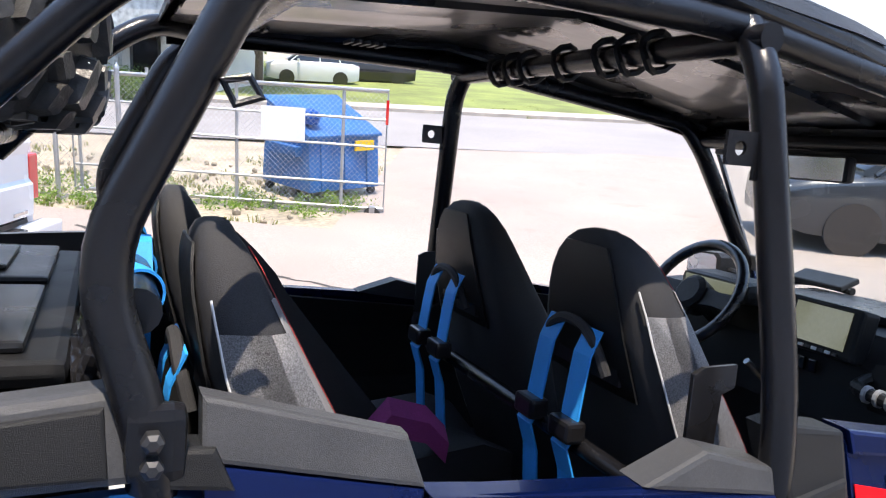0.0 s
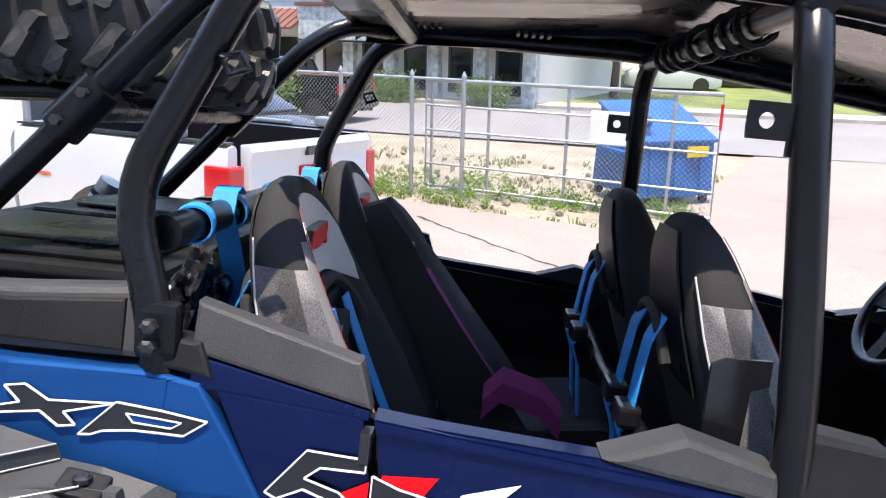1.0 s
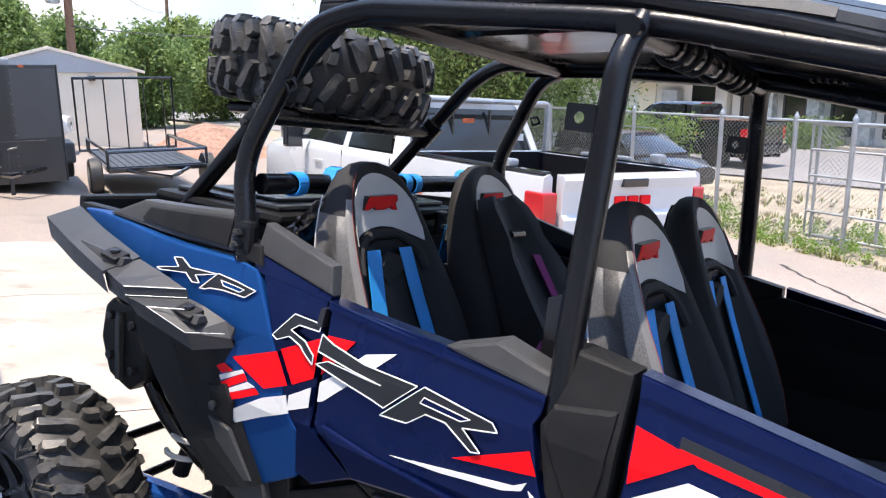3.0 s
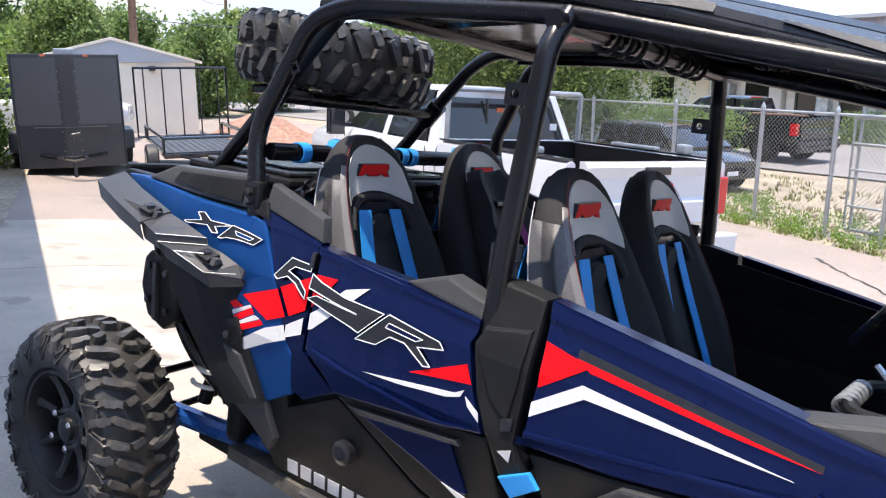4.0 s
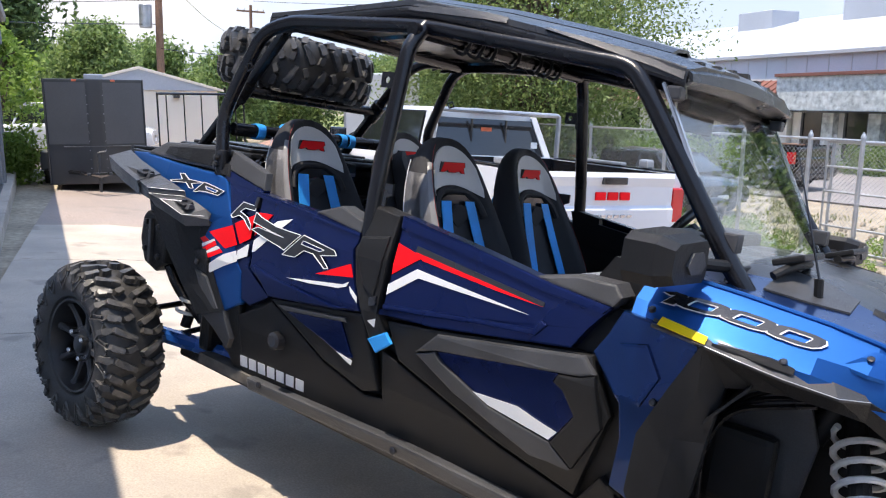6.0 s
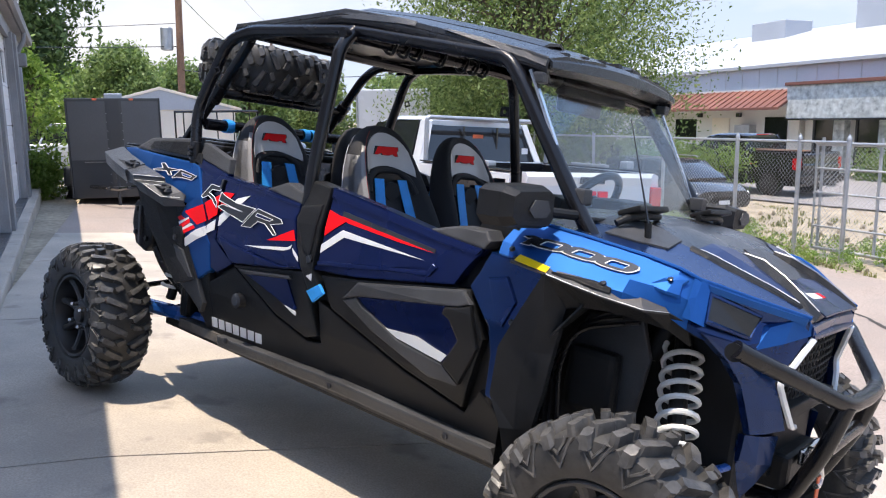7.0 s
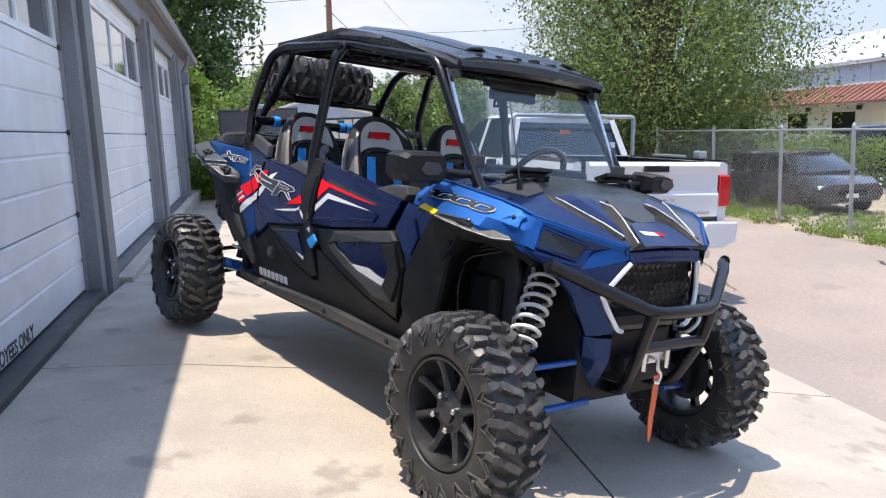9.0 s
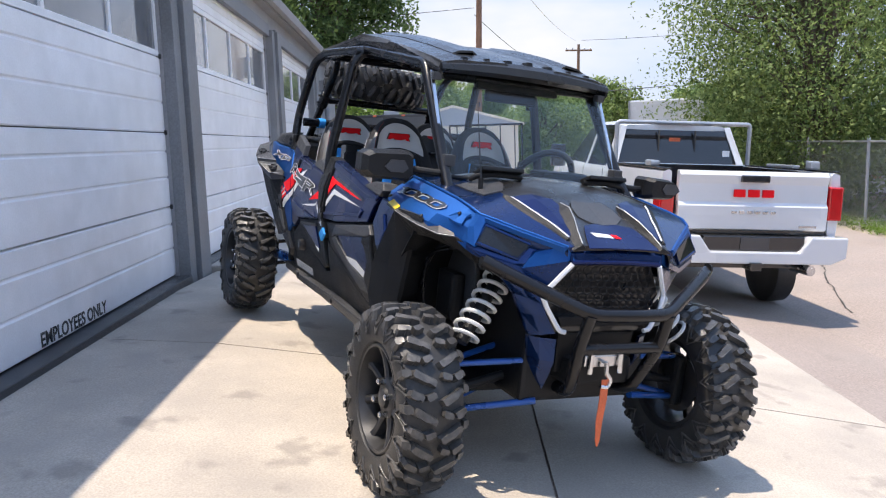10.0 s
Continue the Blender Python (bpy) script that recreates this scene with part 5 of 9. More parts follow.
def tread_bm(w, R=TYRE_R):
    bm = bmesh.new()
    h = w / 2
    n = 17
    st = 2 * math.pi / n
    for i in range(n):
        for sg in (-1, 1):
            a = i * st + (st * 0.5 if sg > 0 else 0)
            # long slanted bar from near the centre to the shoulder, short hooked block between two bars, shoulder block
            lug(bm, a, sg * 0.43 * h, h * 0.80, 0.029, sg * 0.50, 0.025, R, 5.0)
            lug(bm, a + 0.52 * st, sg * 0.27 * h, h * 0.34, 0.026, sg * -0.30, 0.024, R, 5.0)
            lug(bm, a + 0.56 * st, sg * 0.70 * h, h * 0.42, 0.029, sg * 0.42, 0.025, R, 5.0)
            lug(bm, a + 0.20 * st, sg * 0.93 * h, h * 0.26, 0.034, 0.0, 0.023, R - 0.004, 5.0)
            # nested chevron ribs on the sidewall
            for k, tip in ((0.44, 0.092), (0.26, 0.058)):
                side_rib(bm, sg, h, [(a - k * st, R - 0.018), (a - k * 0.75 * st, R - 0.034), (a, R - tip), (a + k * 0.75 * st, R - 0.034), (a + k * st, R - 0.018)], 0.0095)
    return bm


def rim_bm(w, rim=RIM_R):
    bm = bmesh.new()
    h = w / 2
    # barrel with a rolled lip, seen from outside (-y)
    lathe(bm, [(-h * 0.72, rim + 0.004), (-h * 0.84, rim + 0.004), (-h * 0.88, rim - 0.002), (-h * 0.86, rim - 0.010), (-h * 0.66, rim - 0.016), (-h * 0.1, rim - 0.03), (h * 0.7, rim - 0.02), (h * 0.7, rim + 0.004)], 56)
    capped(bm, [(h * 0.30, 0.10), (h * 0.34, 0.135)], 32)
    capped(bm, [(h * 0.2, 0.080), (-h * 0.48, 0.078), (-h * 0.54, 0.068)], 28)
    return bm


def spoke_bm(w, rim=RIM_R):
    """One straight spoke: broad at the hub, waisted, with a raised spine."""
    h = w / 2
    bm = bmesh.new()
    rings = []
    for r, hw, y in ((0.055, 0.026, -h * 0.50), (0.10, 0.017, -h * 0.50), (0.15, 0.014, -h * 0.56), (rim - 0.022, 0.017, -h * 0.64), (rim - 0.008, 0.026, -h * 0.70)):
        rings.append([bm.verts.new(p) for p in ((r, y + 0.040, -hw), (r, y + 0.008, -hw), (r, y, -hw * 0.45), (r, y, hw * 0.45), (r, y + 0.008, hw), (r, y + 0.040, hw))])
    for p, q in zip(rings, rings[1:]):
        for j in range(5):
            bm.faces.new((p[j], p[j + 1], q[j + 1], q[j]))
    return bm


def wheel_meshes(w):
    h = w / 2
    return dict(
        tyre=mesh_of("tyre", tyre_bm(w), RUBBER, True), tread=mesh_of("tread", tread_bm(w), TREAD),
        rim=mesh_of("rim", rim_bm(w), RIMBLACK, True), spoke=mesh_of("spoke", spoke_bm(w), RIMBLACK),
        cap=mesh_of("centre_cap", capped(bmesh.new(), [(-h * 0.50, 0.041), (-h * 0.66, 0.038), (-h * 0.70, 0.030)], 20), RIMBLACK, True),
        nut=mesh_of("lug_nut", capped(bmesh.new(), [(-h * 0.50, 0.0125), (-h * 0.76, 0.0125), (-h * 0.80, 0.008)], 6), CHROME))


def wheel(ms, m, name="wheel", label="black eight-spoke alloy wheel with knobbly mud tyre"):
    ob = new(name, ms["rim"])
    ob.parent, ob.matrix_local = utv, m
    tagged(ob, label)
    for key, part_name in (("tyre", "tyre"), ("tread", "tread"), ("cap", "centre_cap")):
        o2 = new(part_name, ms[key])
        o2.parent = ob
        if key == "tread":
            tagged(o2, "knobbly tread blocks", kind="stuff")
    for k in range(8):
        o2 = new("spoke", ms["spoke"])
        o2.parent, o2.matrix_local = ob, Matrix.Rotation(2 * math.pi * k / 8 + 0.2, 4, "Y")
    for k in range(4):
        o2 = new("lug_nut", ms["nut"])
        o2.parent = ob
        o2.matrix_local = Matrix.Translation((math.cos(k * math.pi / 2 + 0.6) * 0.062, 0, math.sin(k * math.pi / 2 + 0.6) * 0.062))
    return ob


FRONT_W, REAR_W = wheel_meshes(0.235), wheel_meshes(0.268)
for m in (pose(1.412, -0.738, 0.358, 0, 12, 0), pose(1.395, 0.678, 0.352, 0, 40, 178)):
    wheel(FRONT_W, m)
for m in (pose(-1.518, -0.757, 0.334, 0, 0, 1), pose(-1.518, 0.70, 0.334, 0, 25, 180)):
    wheel(REAR_W, m)

# inner liners that close the body behind the panels
for s in (-1, 1):
    side("inner_skin", [(-0.88, 1.14), (-0.60, 1.12), (-0.05, 1.07), (0.10, 1.14), (0.42, 1.10), (0.84, 1.05), (0.93, 1.08), (0.97, 0.80), (0.95, 0.42), (-0.66, 0.42), (-0.80, 0.62)], PLASTIC, s, -0.045, 0.02, 0.0, "black plastic inner door skin")
    part("arch_wall", sheet([[(0.96, s * 0.66, 0.42), (0.97, s * 0.66, 0.80), (1.06, s * 0.62, 0.97), (1.44, s * 0.49, 0.93), (1.56, s * 0.33, 0.88)], [(0.98, s * 0.30, 0.42), (0.99, s * 0.30, 0.80), (1.08, s * 0.32, 0.97), (1.44, s * 0.30, 0.95), (1.54, s * 0.28, 0.88)]], 0.01), PLASTIC, utv)
    side("arch_back", [(-0.88, 1.10), (-0.66, 1.0), (-0.62, 0.45), (-0.78, 0.43), (-0.84, 0.70)], PLASTIC, s, -0.06, 0.02, 0.0)
for s in (-1, 1):
    part("inner_guard", prism([(1.01, 0.52), (1.03, 0.80), (1.08, 0.90), (1.26, 0.92), (1.30, 0.80), (1.27, 0.60), (1.16, 0.48)], "y", s * 0.40 - 0.012, s * 0.40 + 0.012, 0.008), GREYPL, utv, "dark moulded guard inside the wheel arch")
    part("guard_box", boxbm((1.06, s * 0.44 - 0.03, 0.60), (1.22, s * 0.44 + 0.03, 0.80), 0.02), PLASTIC, utv)
    for k in range(3):
        part("brake_hose", bar([(1.36 - 0.03 * k, s * (0.47 + 0.02 * k), 0.965 - 0.02 * k), (1.16 - 0.02 * k, s * (0.52 + 0.015 * k), 0.93 - 0.03 * k), (1.03 + 0.02 * k, s * 0.54, 0.74), (1.02 + 0.03 * k, s * 0.52, 0.55)], 0.007, 0.10, 7), TUBE, utv)
    part("splash_panel", sheet([[(1.035, s * 0.66, 0.45), (1.035, s * 0.66, 0.66), (1.09, s * 0.665, 0.84), (1.19, s * 0.66, 0.965)], [(1.00, s * 0.50, 0.45), (1.00, s * 0.50, 0.68), (1.05, s * 0.50, 0.87), (1.17, s * 0.48, 0.985)]], 0.01), PLASTIC, utv, "black splash panel at the back of the arch")
part("frame_front", boxbm((0.95, -0.30, 0.36), (1.55, 0.28, 0.90), 0.02), PLASTIC, utv, "dark chassis and inner arch between the front wheels")
part("belly_pan", boxbm((-1.2, -0.55, 0.34), (1.35, 0.55, 0.385), 0.01), PLASTIC, utv, "black belly pan")
part("cabin_floor", boxbm((-0.95, -0.62, 0.39), (0.95, 0.62, 0.43), 0.0), FLOORMAT, utv, "dusty ribbed cabin floor")
part("rear_bulkhead", boxbm((-1.0, -0.60, 0.43), (-0.93, 0.60, 1.05), 0.02), PLASTIC, utv)
part("engine_block", boxbm((-1.45, -0.32, 0.45), (-1.02, 0.32, 0.95), 0.04), BLACKDEC, utv, "dark engine under the bed")
part("tunnel", boxbm((-0.9, -0.09, 0.43), (0.7, 0.09, 0.66), 0.03), PLASTIC, utv)
bed = part("cargo_bed", boxbm((-1.70, -0.57, 1.02), (-0.95, 0.57, 1.08), 0.015), PLASTIC, utv, "black plastic cargo bed")
for s in (-1, 1):
    part("bed_rail", boxbm((-1.66, s * 0.57 - 0.02, 1.08), (-0.95, s * 0.57 + 0.02, 1.19), 0.012), PLASTIC, bed)
part("tailgate", boxbm((-1.74, -0.55, 1.02), (-1.70, 0.55, 1.20), 0.012), PLASTIC, bed)

# ---- roll cage ----
cage = part("roll_cage", bar([(-0.70, -0.55, 1.762), (-0.70, 0.55, 1.762)], 0.0275, 0, 14), TUBE, utv, "black powder-coated tube roll cage")
CR = 0.0255


def rail(pts, r=CR, rr=0.10, name="cage_tube", label=""):
    return part(name, bar(pts, r, rr, 14), TUBE, cage, label, True)


for s in (-1, 1):
    low, knee, brow_ = ((1.03, 0.474, 1.205), (0.745, 0.468, 1.60), (0.68, 0.462, 1.672)) if s < 0 else ((1.03, 0.455, 1.20), (0.732, 0.434, 1.60), (0.67, 0.445, 1.672))
    rail([(1.12, s * 0.478, 1.10)] + [(x, s * y, z) for x, y, z in (low, knee, brow_)] + [(-0.05, s * 0.498, 1.765), (-0.68, s * 0.535, 1.768), (-0.80, s * 0.57, 1.72), (-0.955, s * 0.605, 1.40), (-0.90, s * 0.632, 1.24), (-0.885, s * 0.635, 1.10)], rr=0.12)
    rail([(-0.045, s * 0.500, 1.765), (-0.055, s * 0.560, 1.69), (-0.042, s * 0.617, 1.40), (-0.034, s * 0.656, 1.20), (-0.028, s * 0.662, 0.95)], rr=0.09)
    rail([(-0.72, s * 0.52, 1.765), (-0.86, s * 0.41, 1.762), (-0.955, s * 0.388, 1.695), (-1.133, s * 0.398, 1.50), (-1.316, s * 0.412, 1.30), (-1.48, s * 0.425, 1.12)], CR * 0.95, 0.08)
    tb = bmesh.new()
    tube(tb, [(-0.835, s * 0.605, 1.593), (-0.808, s * 0.605, 1.60), (-0.795, s * 0.605, 1.58), (-0.822, s * 0.605, 1.57)], 0.004, 6, True)
    part("square_bracket", tb, TUBE, cage)
    part("pillar_foot", boxbm((-0.922, s * 0.638 - 0.017, 1.18), (-0.86, s * 0.638 + 0.017, 1.262), 0.014), TUBE, cage)
    for z in (1.23, 1.203):
        part("bolt", capped(bmesh.new(), [(0, 0.0115), (0.014, 0.0115), (0.018, 0.006)], 6, "y", Matrix.Translation((-0.895, s * 0.655, z)) @ Matrix.Diagonal((1, s, 1, 1))), RIMBLACK, cage)
    # door tab with a round hole on the centre post
    tabm = bmesh.new()
    cx, cz, nh = -0.108, 1.577, 16
    faces_y = []
    for yy in (s * 0.582 - 0.003, s * 0.582 + 0.003):
        circ = [tabm.verts.new((cx + 0.011 * math.cos(2 * math.pi * q / nh), yy, cz + 0.011 * math.sin(2 * math.pi * q / nh))) for q in range(nh)]
        outer = []
        for q in range(nh):
            a = 2 * math.pi * q / nh
            dx, dz = math.cos(a), math.sin(a)
            k = min(((0.058 if dx > 0 else 0.026) / abs(dx)) if abs(dx) > 1e-6 else 9, (0.025 / abs(dz)) if abs(dz) > 1e-6 else 9)
            outer.append(tabm.verts.new((cx + dx * k, yy, cz + dz * k)))
        for q in range(nh):
            tabm.faces.new((circ[q], circ[(q + 1) % nh], outer[(q + 1) % nh], outer[q]))
        faces_y.append((circ, outer))
    for q in range(nh):
        for ring_a, ring_b in zip(faces_y[0], faces_y[1]):
            tabm.faces.new((ring_a[q], ring_a[(q + 1) % nh], ring_b[(q + 1) % nh], ring_b[q]))
    box(tabm, (-0.078, s * 0.582 - 0.0035, 1.532), (-0.045, s * 0.582 + 0.0035, 1.555))
    part("door_tab", tabm, TUBE, cage)
    # clamp for the spare rack
    cl_ = part("rack_clamp", bar([(-1.165, s * 0.40, 1.466), (-1.095, s * 0.396, 1.542)], 0.036, seg=14), TUBE, cage, "", True)
    for q in (0.2, 0.8):
        part("clamp_bolt", capped(bmesh.new(), [(0, 0.009), (0.016, 0.009)], 6, "y", Matrix.Translation((-1.165 + 0.07 * q, s * 0.43, 1.466 + 0.077 * q)) @ Matrix.Diagonal((1, s, 1, 1))), RIMBLACK, cl_)
for x, z, y in ((0.728, 1.628, 0.46), (-0.05, 1.742, 0.56)):
    rail([(x, -y, z), (x, y, z)], CR * 0.9, 0.0)
rail([(-0.91, -0.585, 1.345), (-0.91, 0.585, 1.345)], CR * 1.02, 0.0, "harness_bar")
rail([(-0.09, -0.62, 1.03), (-0.15, -0.52, 1.03), (-0.17, 0, 1.045), (-0.15, 0.52, 1.03), (-0.09, 0.62, 1.05)], 0.017, 0.05, "front_harness_bar")
rail([(-1.13, -0.40, 1.503), (-1.13, 0.40, 1.503)], CR * 0.9, 0.0, "rack_bar")
for y in (-0.22, 0.22):
    rail([(-1.13, y, 1.503), (-1.25, y, 1.53), (-1.46, y, 1.515)], CR * 0.7, 0.06, "rack_bar")
rail([(-1.44, -0.22, 1.515), (-1.44, 0.22, 1.515)], CR * 0.7, 0.0, "rack_bar")
# straps wound on the tubes over the cabin
for k in range(9):
    y = -0.30 + 0.075 * k
    if k in (3, 5):
        continue
    part("tube_clip", tube(bmesh.new(), [(-0.05 + 0.034 * math.cos(a), y + 0.006 * math.sin(3 * a), 1.742 + 0.034 * math.sin(a)) for a in [2 * math.pi * q / 12 for q in range(12)]], 0.007, 6, True), PLASTIC, cage)

# ---- roof ----
# stations: x, half width, edge height, crown height
ROOF = [(-0.845, 0.47, 1.775, 1.790), (-0.822, 0.525, 1.802, 1.822), (-0.45, 0.528, 1.820, 1.848), (-0.12, 0.515, 1.846, 1.872), (0.20, 0.502, 1.802, 1.838), (0.52, 0.480, 1.742, 1.785), (0.74, 0.462, 1.696, 1.738), (0.832, 0.452, 1.672, 1.704)]


def roof_bow(x):
    """How far the middle of the roof runs ahead of its edge: the visor bows forward."""
    return 0.020 * min(max((x - 0.45) / 0.38, 0), 1)


def roof_ring(x, hw, ze, zc, lift=0.0, drop=0.028):
    half = [(hw, ze - drop), (hw * 0.985, ze), (hw * 0.80, ze + (zc - ze) * 0.62), (hw * 0.60, ze + (zc - ze) * 0.70), (hw * 0.48, zc - 0.004), (hw * 0.30, zc), (hw * 0.26, zc - 0.010), (0, zc - 0.008)]
    full = [(-y, z) for y, z in half] + [(y, z) for y, z in half[-2::-1]]
    return [(x + roof_bow(x) * (1 - (y / hw) ** 2), y - 0.003, z + lift) for y, z in full]


roof = part("roof", sheet([roof_ring(*r) for r in ROOF], 0.018), ROOFPL, utv, "black moulded plastic roof")
part("roof_liner", sheet([roof_ring(x, hw * 0.95, ze - 0.022, zc - 0.045, 0.0, 0.01) for x, hw, ze, zc in ROOF[1:-1]], 0.008), BLACKDEC, roof)
for s in (-1, 1):
    # pressed side band, deeper at the middle, with two bevelled facets painted pale as sunlit
    part("roof_edge", sheet([[(x, s * (hw + 0.001), ze - 0.018), (x, s * (hw + 0.004), ze - 0.045), (x, s * hw * 0.965, ze - 0.074)] for x, hw, ze, zc in ROOF[1:]], 0.012, (0, -s, 0)), TUBE, roof)
    for x0, x1, k0, k1 in ((-0.115, 0.27, 0.036, 0.016), (0.40, 0.825, 0.004, 0.030)):
        rows = []
        for q in range(6):
            x = x0 + (x1 - x0) * q / 5
            for (xa, ha, za, _), (xb, hb, zb, _) in zip(ROOF, ROOF[1:]):
                if xa <= x <= xb:
                    t = (x - xa) / (xb - xa)
                    hw, ze = ha + (hb - ha) * t, za + (zb - za) * t
                    break
            k = k0 + (k1 - k0) * q / 5
            rows.append([(x, s * (hw * 0.985 + 0.001), ze + 0.004), (x, s * (hw + 0.005), ze + 0.002 - k)])
        part("roof_facet", sheet(rows, 0.004, (0, -s, 0)), GREYPL, roof, "bevelled facet of the roof edge, painted pale as sunlit")
    part("roof_rib", sheet([[(x, s * hw * f, ze + (zc - ze) * (0.72 if f > 0.6 else 0.9) + h) for f, h in ((0.50, 0.0), (0.56, 0.016), (0.70, 0.016), (0.78, 0.0))] for x, hw, ze, zc in ROOF[2:7]], 0.010), ROOFPL, roof)
for k in range(7):
    y = -0.33 + 0.11 * k
    xn = 0.80 + 0.020 * (1 - (y / 0.45) ** 2) - 0.03
    part("visor_nub", loft([[(xn + dx, y + dy * q, 1.706 - abs(y) * 0.055 + dz) for dx, dy, dz in ((0.0, -0.022, 0.0), (0.0, 0.022, 0.0), (-0.004, 0.016, 0.020), (-0.004, -0.016, 0.020))] for q, xn in ((1.0, xn), (0.7, xn + 0.045))]), PLASTIC, roof)
visor = [[(0.832 + 0.020 * k + dx, y, z + c * k) for dx, z, c in ((-0.012, 1.677, 0.031), (0.012, 1.662, 0.026), (0.016, 1.642, 0.012), (-0.02, 1.630, 0.008), (-0.07, 1.634, 0.008))] for y, k in [(-0.448 + 0.0896 * q, 1 - ((-0.448 + 0.0896 * q) / 0.45) ** 2) for q in range(11)]]
part("visor_lip", sheet(visor, 0.010, (-1, 0, 0)), ROOFPL, roof, "drooped black front lip of the roof")
for s in (-1, 1):
    for x in (-0.70, -0.42, 0.10, 0.38):
        vent = bmesh.new()
        for q in range(5):
            box(vent, (x + 0.02 * q, s * 0.40 - 0.035, 1.772 - max(x, 0) * 0.12), (x + 0.02 * q + 0.008, s * 0.40 + 0.035, 1.780 - max(x, 0) * 0.12))
        part("roof_slot", vent, ROOFPL, roof)

# ---- windshield ----
ws_h = 0.438
dirv = Vector((0.815 - 1.075, 0, 1.635 - 1.175))


def on_ws(u, v, off=0.0):
    """u across (-1..1), v up the glass (0..1)."""
    p = Vector((1.007, 0, 1.17)) + dirv * v
    n = Vector((dirv.z, 0, -dirv.x)).normalized()
    return p + Vector((0, u * (ws_h + 0.02) - 0.018, 0)) + n * off


ring = [(-0.93, 0.0), (-0.97, 0.03), (-0.99, 0.5), (-0.97, 0.95), (-0.93, 0.985), (0, 1.0), (0.93, 0.985), (0.97, 0.95), (0.99, 0.5), (0.97, 0.03), (0.93, 0.0), (0.35, -0.01), (0.3, 0.02), (-0.3, 0.02), (-0.35, -0.01)]
shield = part("windshield", loft([[on_ws(u, v, 0.03 + o) for u, v in ring] for o in (0.0, 0.005)]), CLEAR, utv, "clear full-height windshield")
shield.visible_shadow = False
for s in (-1, 1):
    part("edge_trim", loft([[on_ws(s * u, v, o) for u, o in ((0.972, 0.037), (1.004, 0.037), (1.005, 0.033), (1.005, 0.027), (0.998, 0.026), (0.972, 0.029))] for v in (0.0, 0.3, 0.6, 0.97)]), CHROME, shield, "bright aluminium edge strip")
    part("clamp", boxbm((-0.02, -0.02, -0.015), (0.02, 0.02, 0.02), 0.006, Matrix.Translation(on_ws(s * 0.96, 0.9, 0.045))), GREYPL, shield)
    part("clamp", boxbm((-0.02, -0.025, -0.02), (0.03, 0.025, 0.03), 0.006, Matrix.Translation(on_ws(s * 0.96, 0.12, 0.045))), GREYPL, shield)
    vt = part("cowl_vent", boxbm((-0.03, -0.10, -0.010), (0.05, 0.10, 0.008), 0.005, Matrix.Translation((1.13, s * 0.27, 1.225)) @ Matrix.Rotation(radians(-20), 4, "Y")), PLASTIC, utv, "black air vent on the cowl")
    part("vent_hood", bar([(1.12, s * 0.40, 1.185), (1.14, s * 0.37, 1.205), (1.15, s * 0.28, 1.215), (1.14, s * 0.16, 1.21)], 0.012, 0.03), PLASTIC, vt)
part("lower_seal", bar([on_ws(-0.95, 0.0, 0.03), on_ws(-0.35, -0.02, 0.03), on_ws(-0.28, 0.0, 0.03), on_ws(0.28, 0.0, 0.03), on_ws(0.35, -0.02, 0.03), on_ws(0.95, 0.0, 0.03)], 0.010, 0.02, 8), PLASTIC, shield)
part("cowl", sheet([[(0.88, y, 1.165 - abs(y) * 0.05) for y in (-0.45, -0.3, 0, 0.3, 0.45)], [(1.0, y, 1.20 - abs(y) * 0.08) for y in (-0.43, -0.3, 0, 0.3, 0.43)], [(1.12, y, 1.20 - abs(y) * 0.1) for y in (-0.41, -0.3, 0, 0.3, 0.41)]], 0.02), PLASTIC, utv, "black cowl under the windshield")
ant = part("antenna", bar([(1.235, -0.40, 1.12), (1.225, -0.40, 1.20)], 0.011, seg=8), PLASTIC, utv, "thin black whip antenna")
part("whip", bar([(1.225, -0.40, 1.20), (1.12, -0.398, 1.50)], 0.0035, seg=6, r_end=0.0015), BLACKDEC, ant)
MIRROR_ = ((0.60, 1.17), (0.605, 1.258), (0.63, 1.276), (0.80, 1.268), (0.83, 1.25), (0.832, 1.18), (0.80, 1.152), (0.62, 1.148))
for s in (-1, 1):
    x0 = 0.97 if s < 0 else 1.05
    MIRROR = MIRROR_ if s < 0 else [(0.56 + (y - 0.60) * 0.72, 1.185 + (z - 1.185) * 0.82) for y, z in MIRROR_]
    mi = part("wing_mirror", loft([[(x0 + dx, s * (y), z) for y, z in MIRROR] for dx in (-0.055, 0.02)] + [[(x0 + 0.06, s * (0.715 + (y - 0.715) * 0.86), 1.21 + (z - 1.21) * 0.78) for y, z in MIRROR]]), PLASTIC, utv, "black wing mirror")
    part("mirror_plate", loft([[(x0 + 0.064 + d, s * y, z) for y, z in ((0.64, 1.205), (0.66, 1.235), (0.72, 1.235), (0.745, 1.205), (0.72, 1.185), (0.66, 1.185))] for d in (-0.006, 0.002)]), GREYPL, mi)
    part("mirror_glass", loft([[(x0 - 0.056 - d, s * (0.695 + (y - 0.695) * 0.86), 1.213 + (z - 1.213) * 0.84) for y, z in MIRROR] for d in (-0.004, 0.002)]), CHROME, mi)
    part("mirror_arm", bar([(x0 + 0.0, s * 0.62, 1.20), (1.03, s * 0.50, 1.195), (1.04, s * 0.465, 1.20)], 0.016, 0.02), PLASTIC, mi)
rvm = part("rear_view_mirror", boxbm((0.67, -0.14, 1.535), (0.70, 0.14, 1.60), 0.012), PLASTIC, utv, "black interior mirror under the roof")
part("mirror_glass", boxbm((0.666, -0.13, 1.54), (0.671, 0.13, 1.595)), CHROME, rvm)
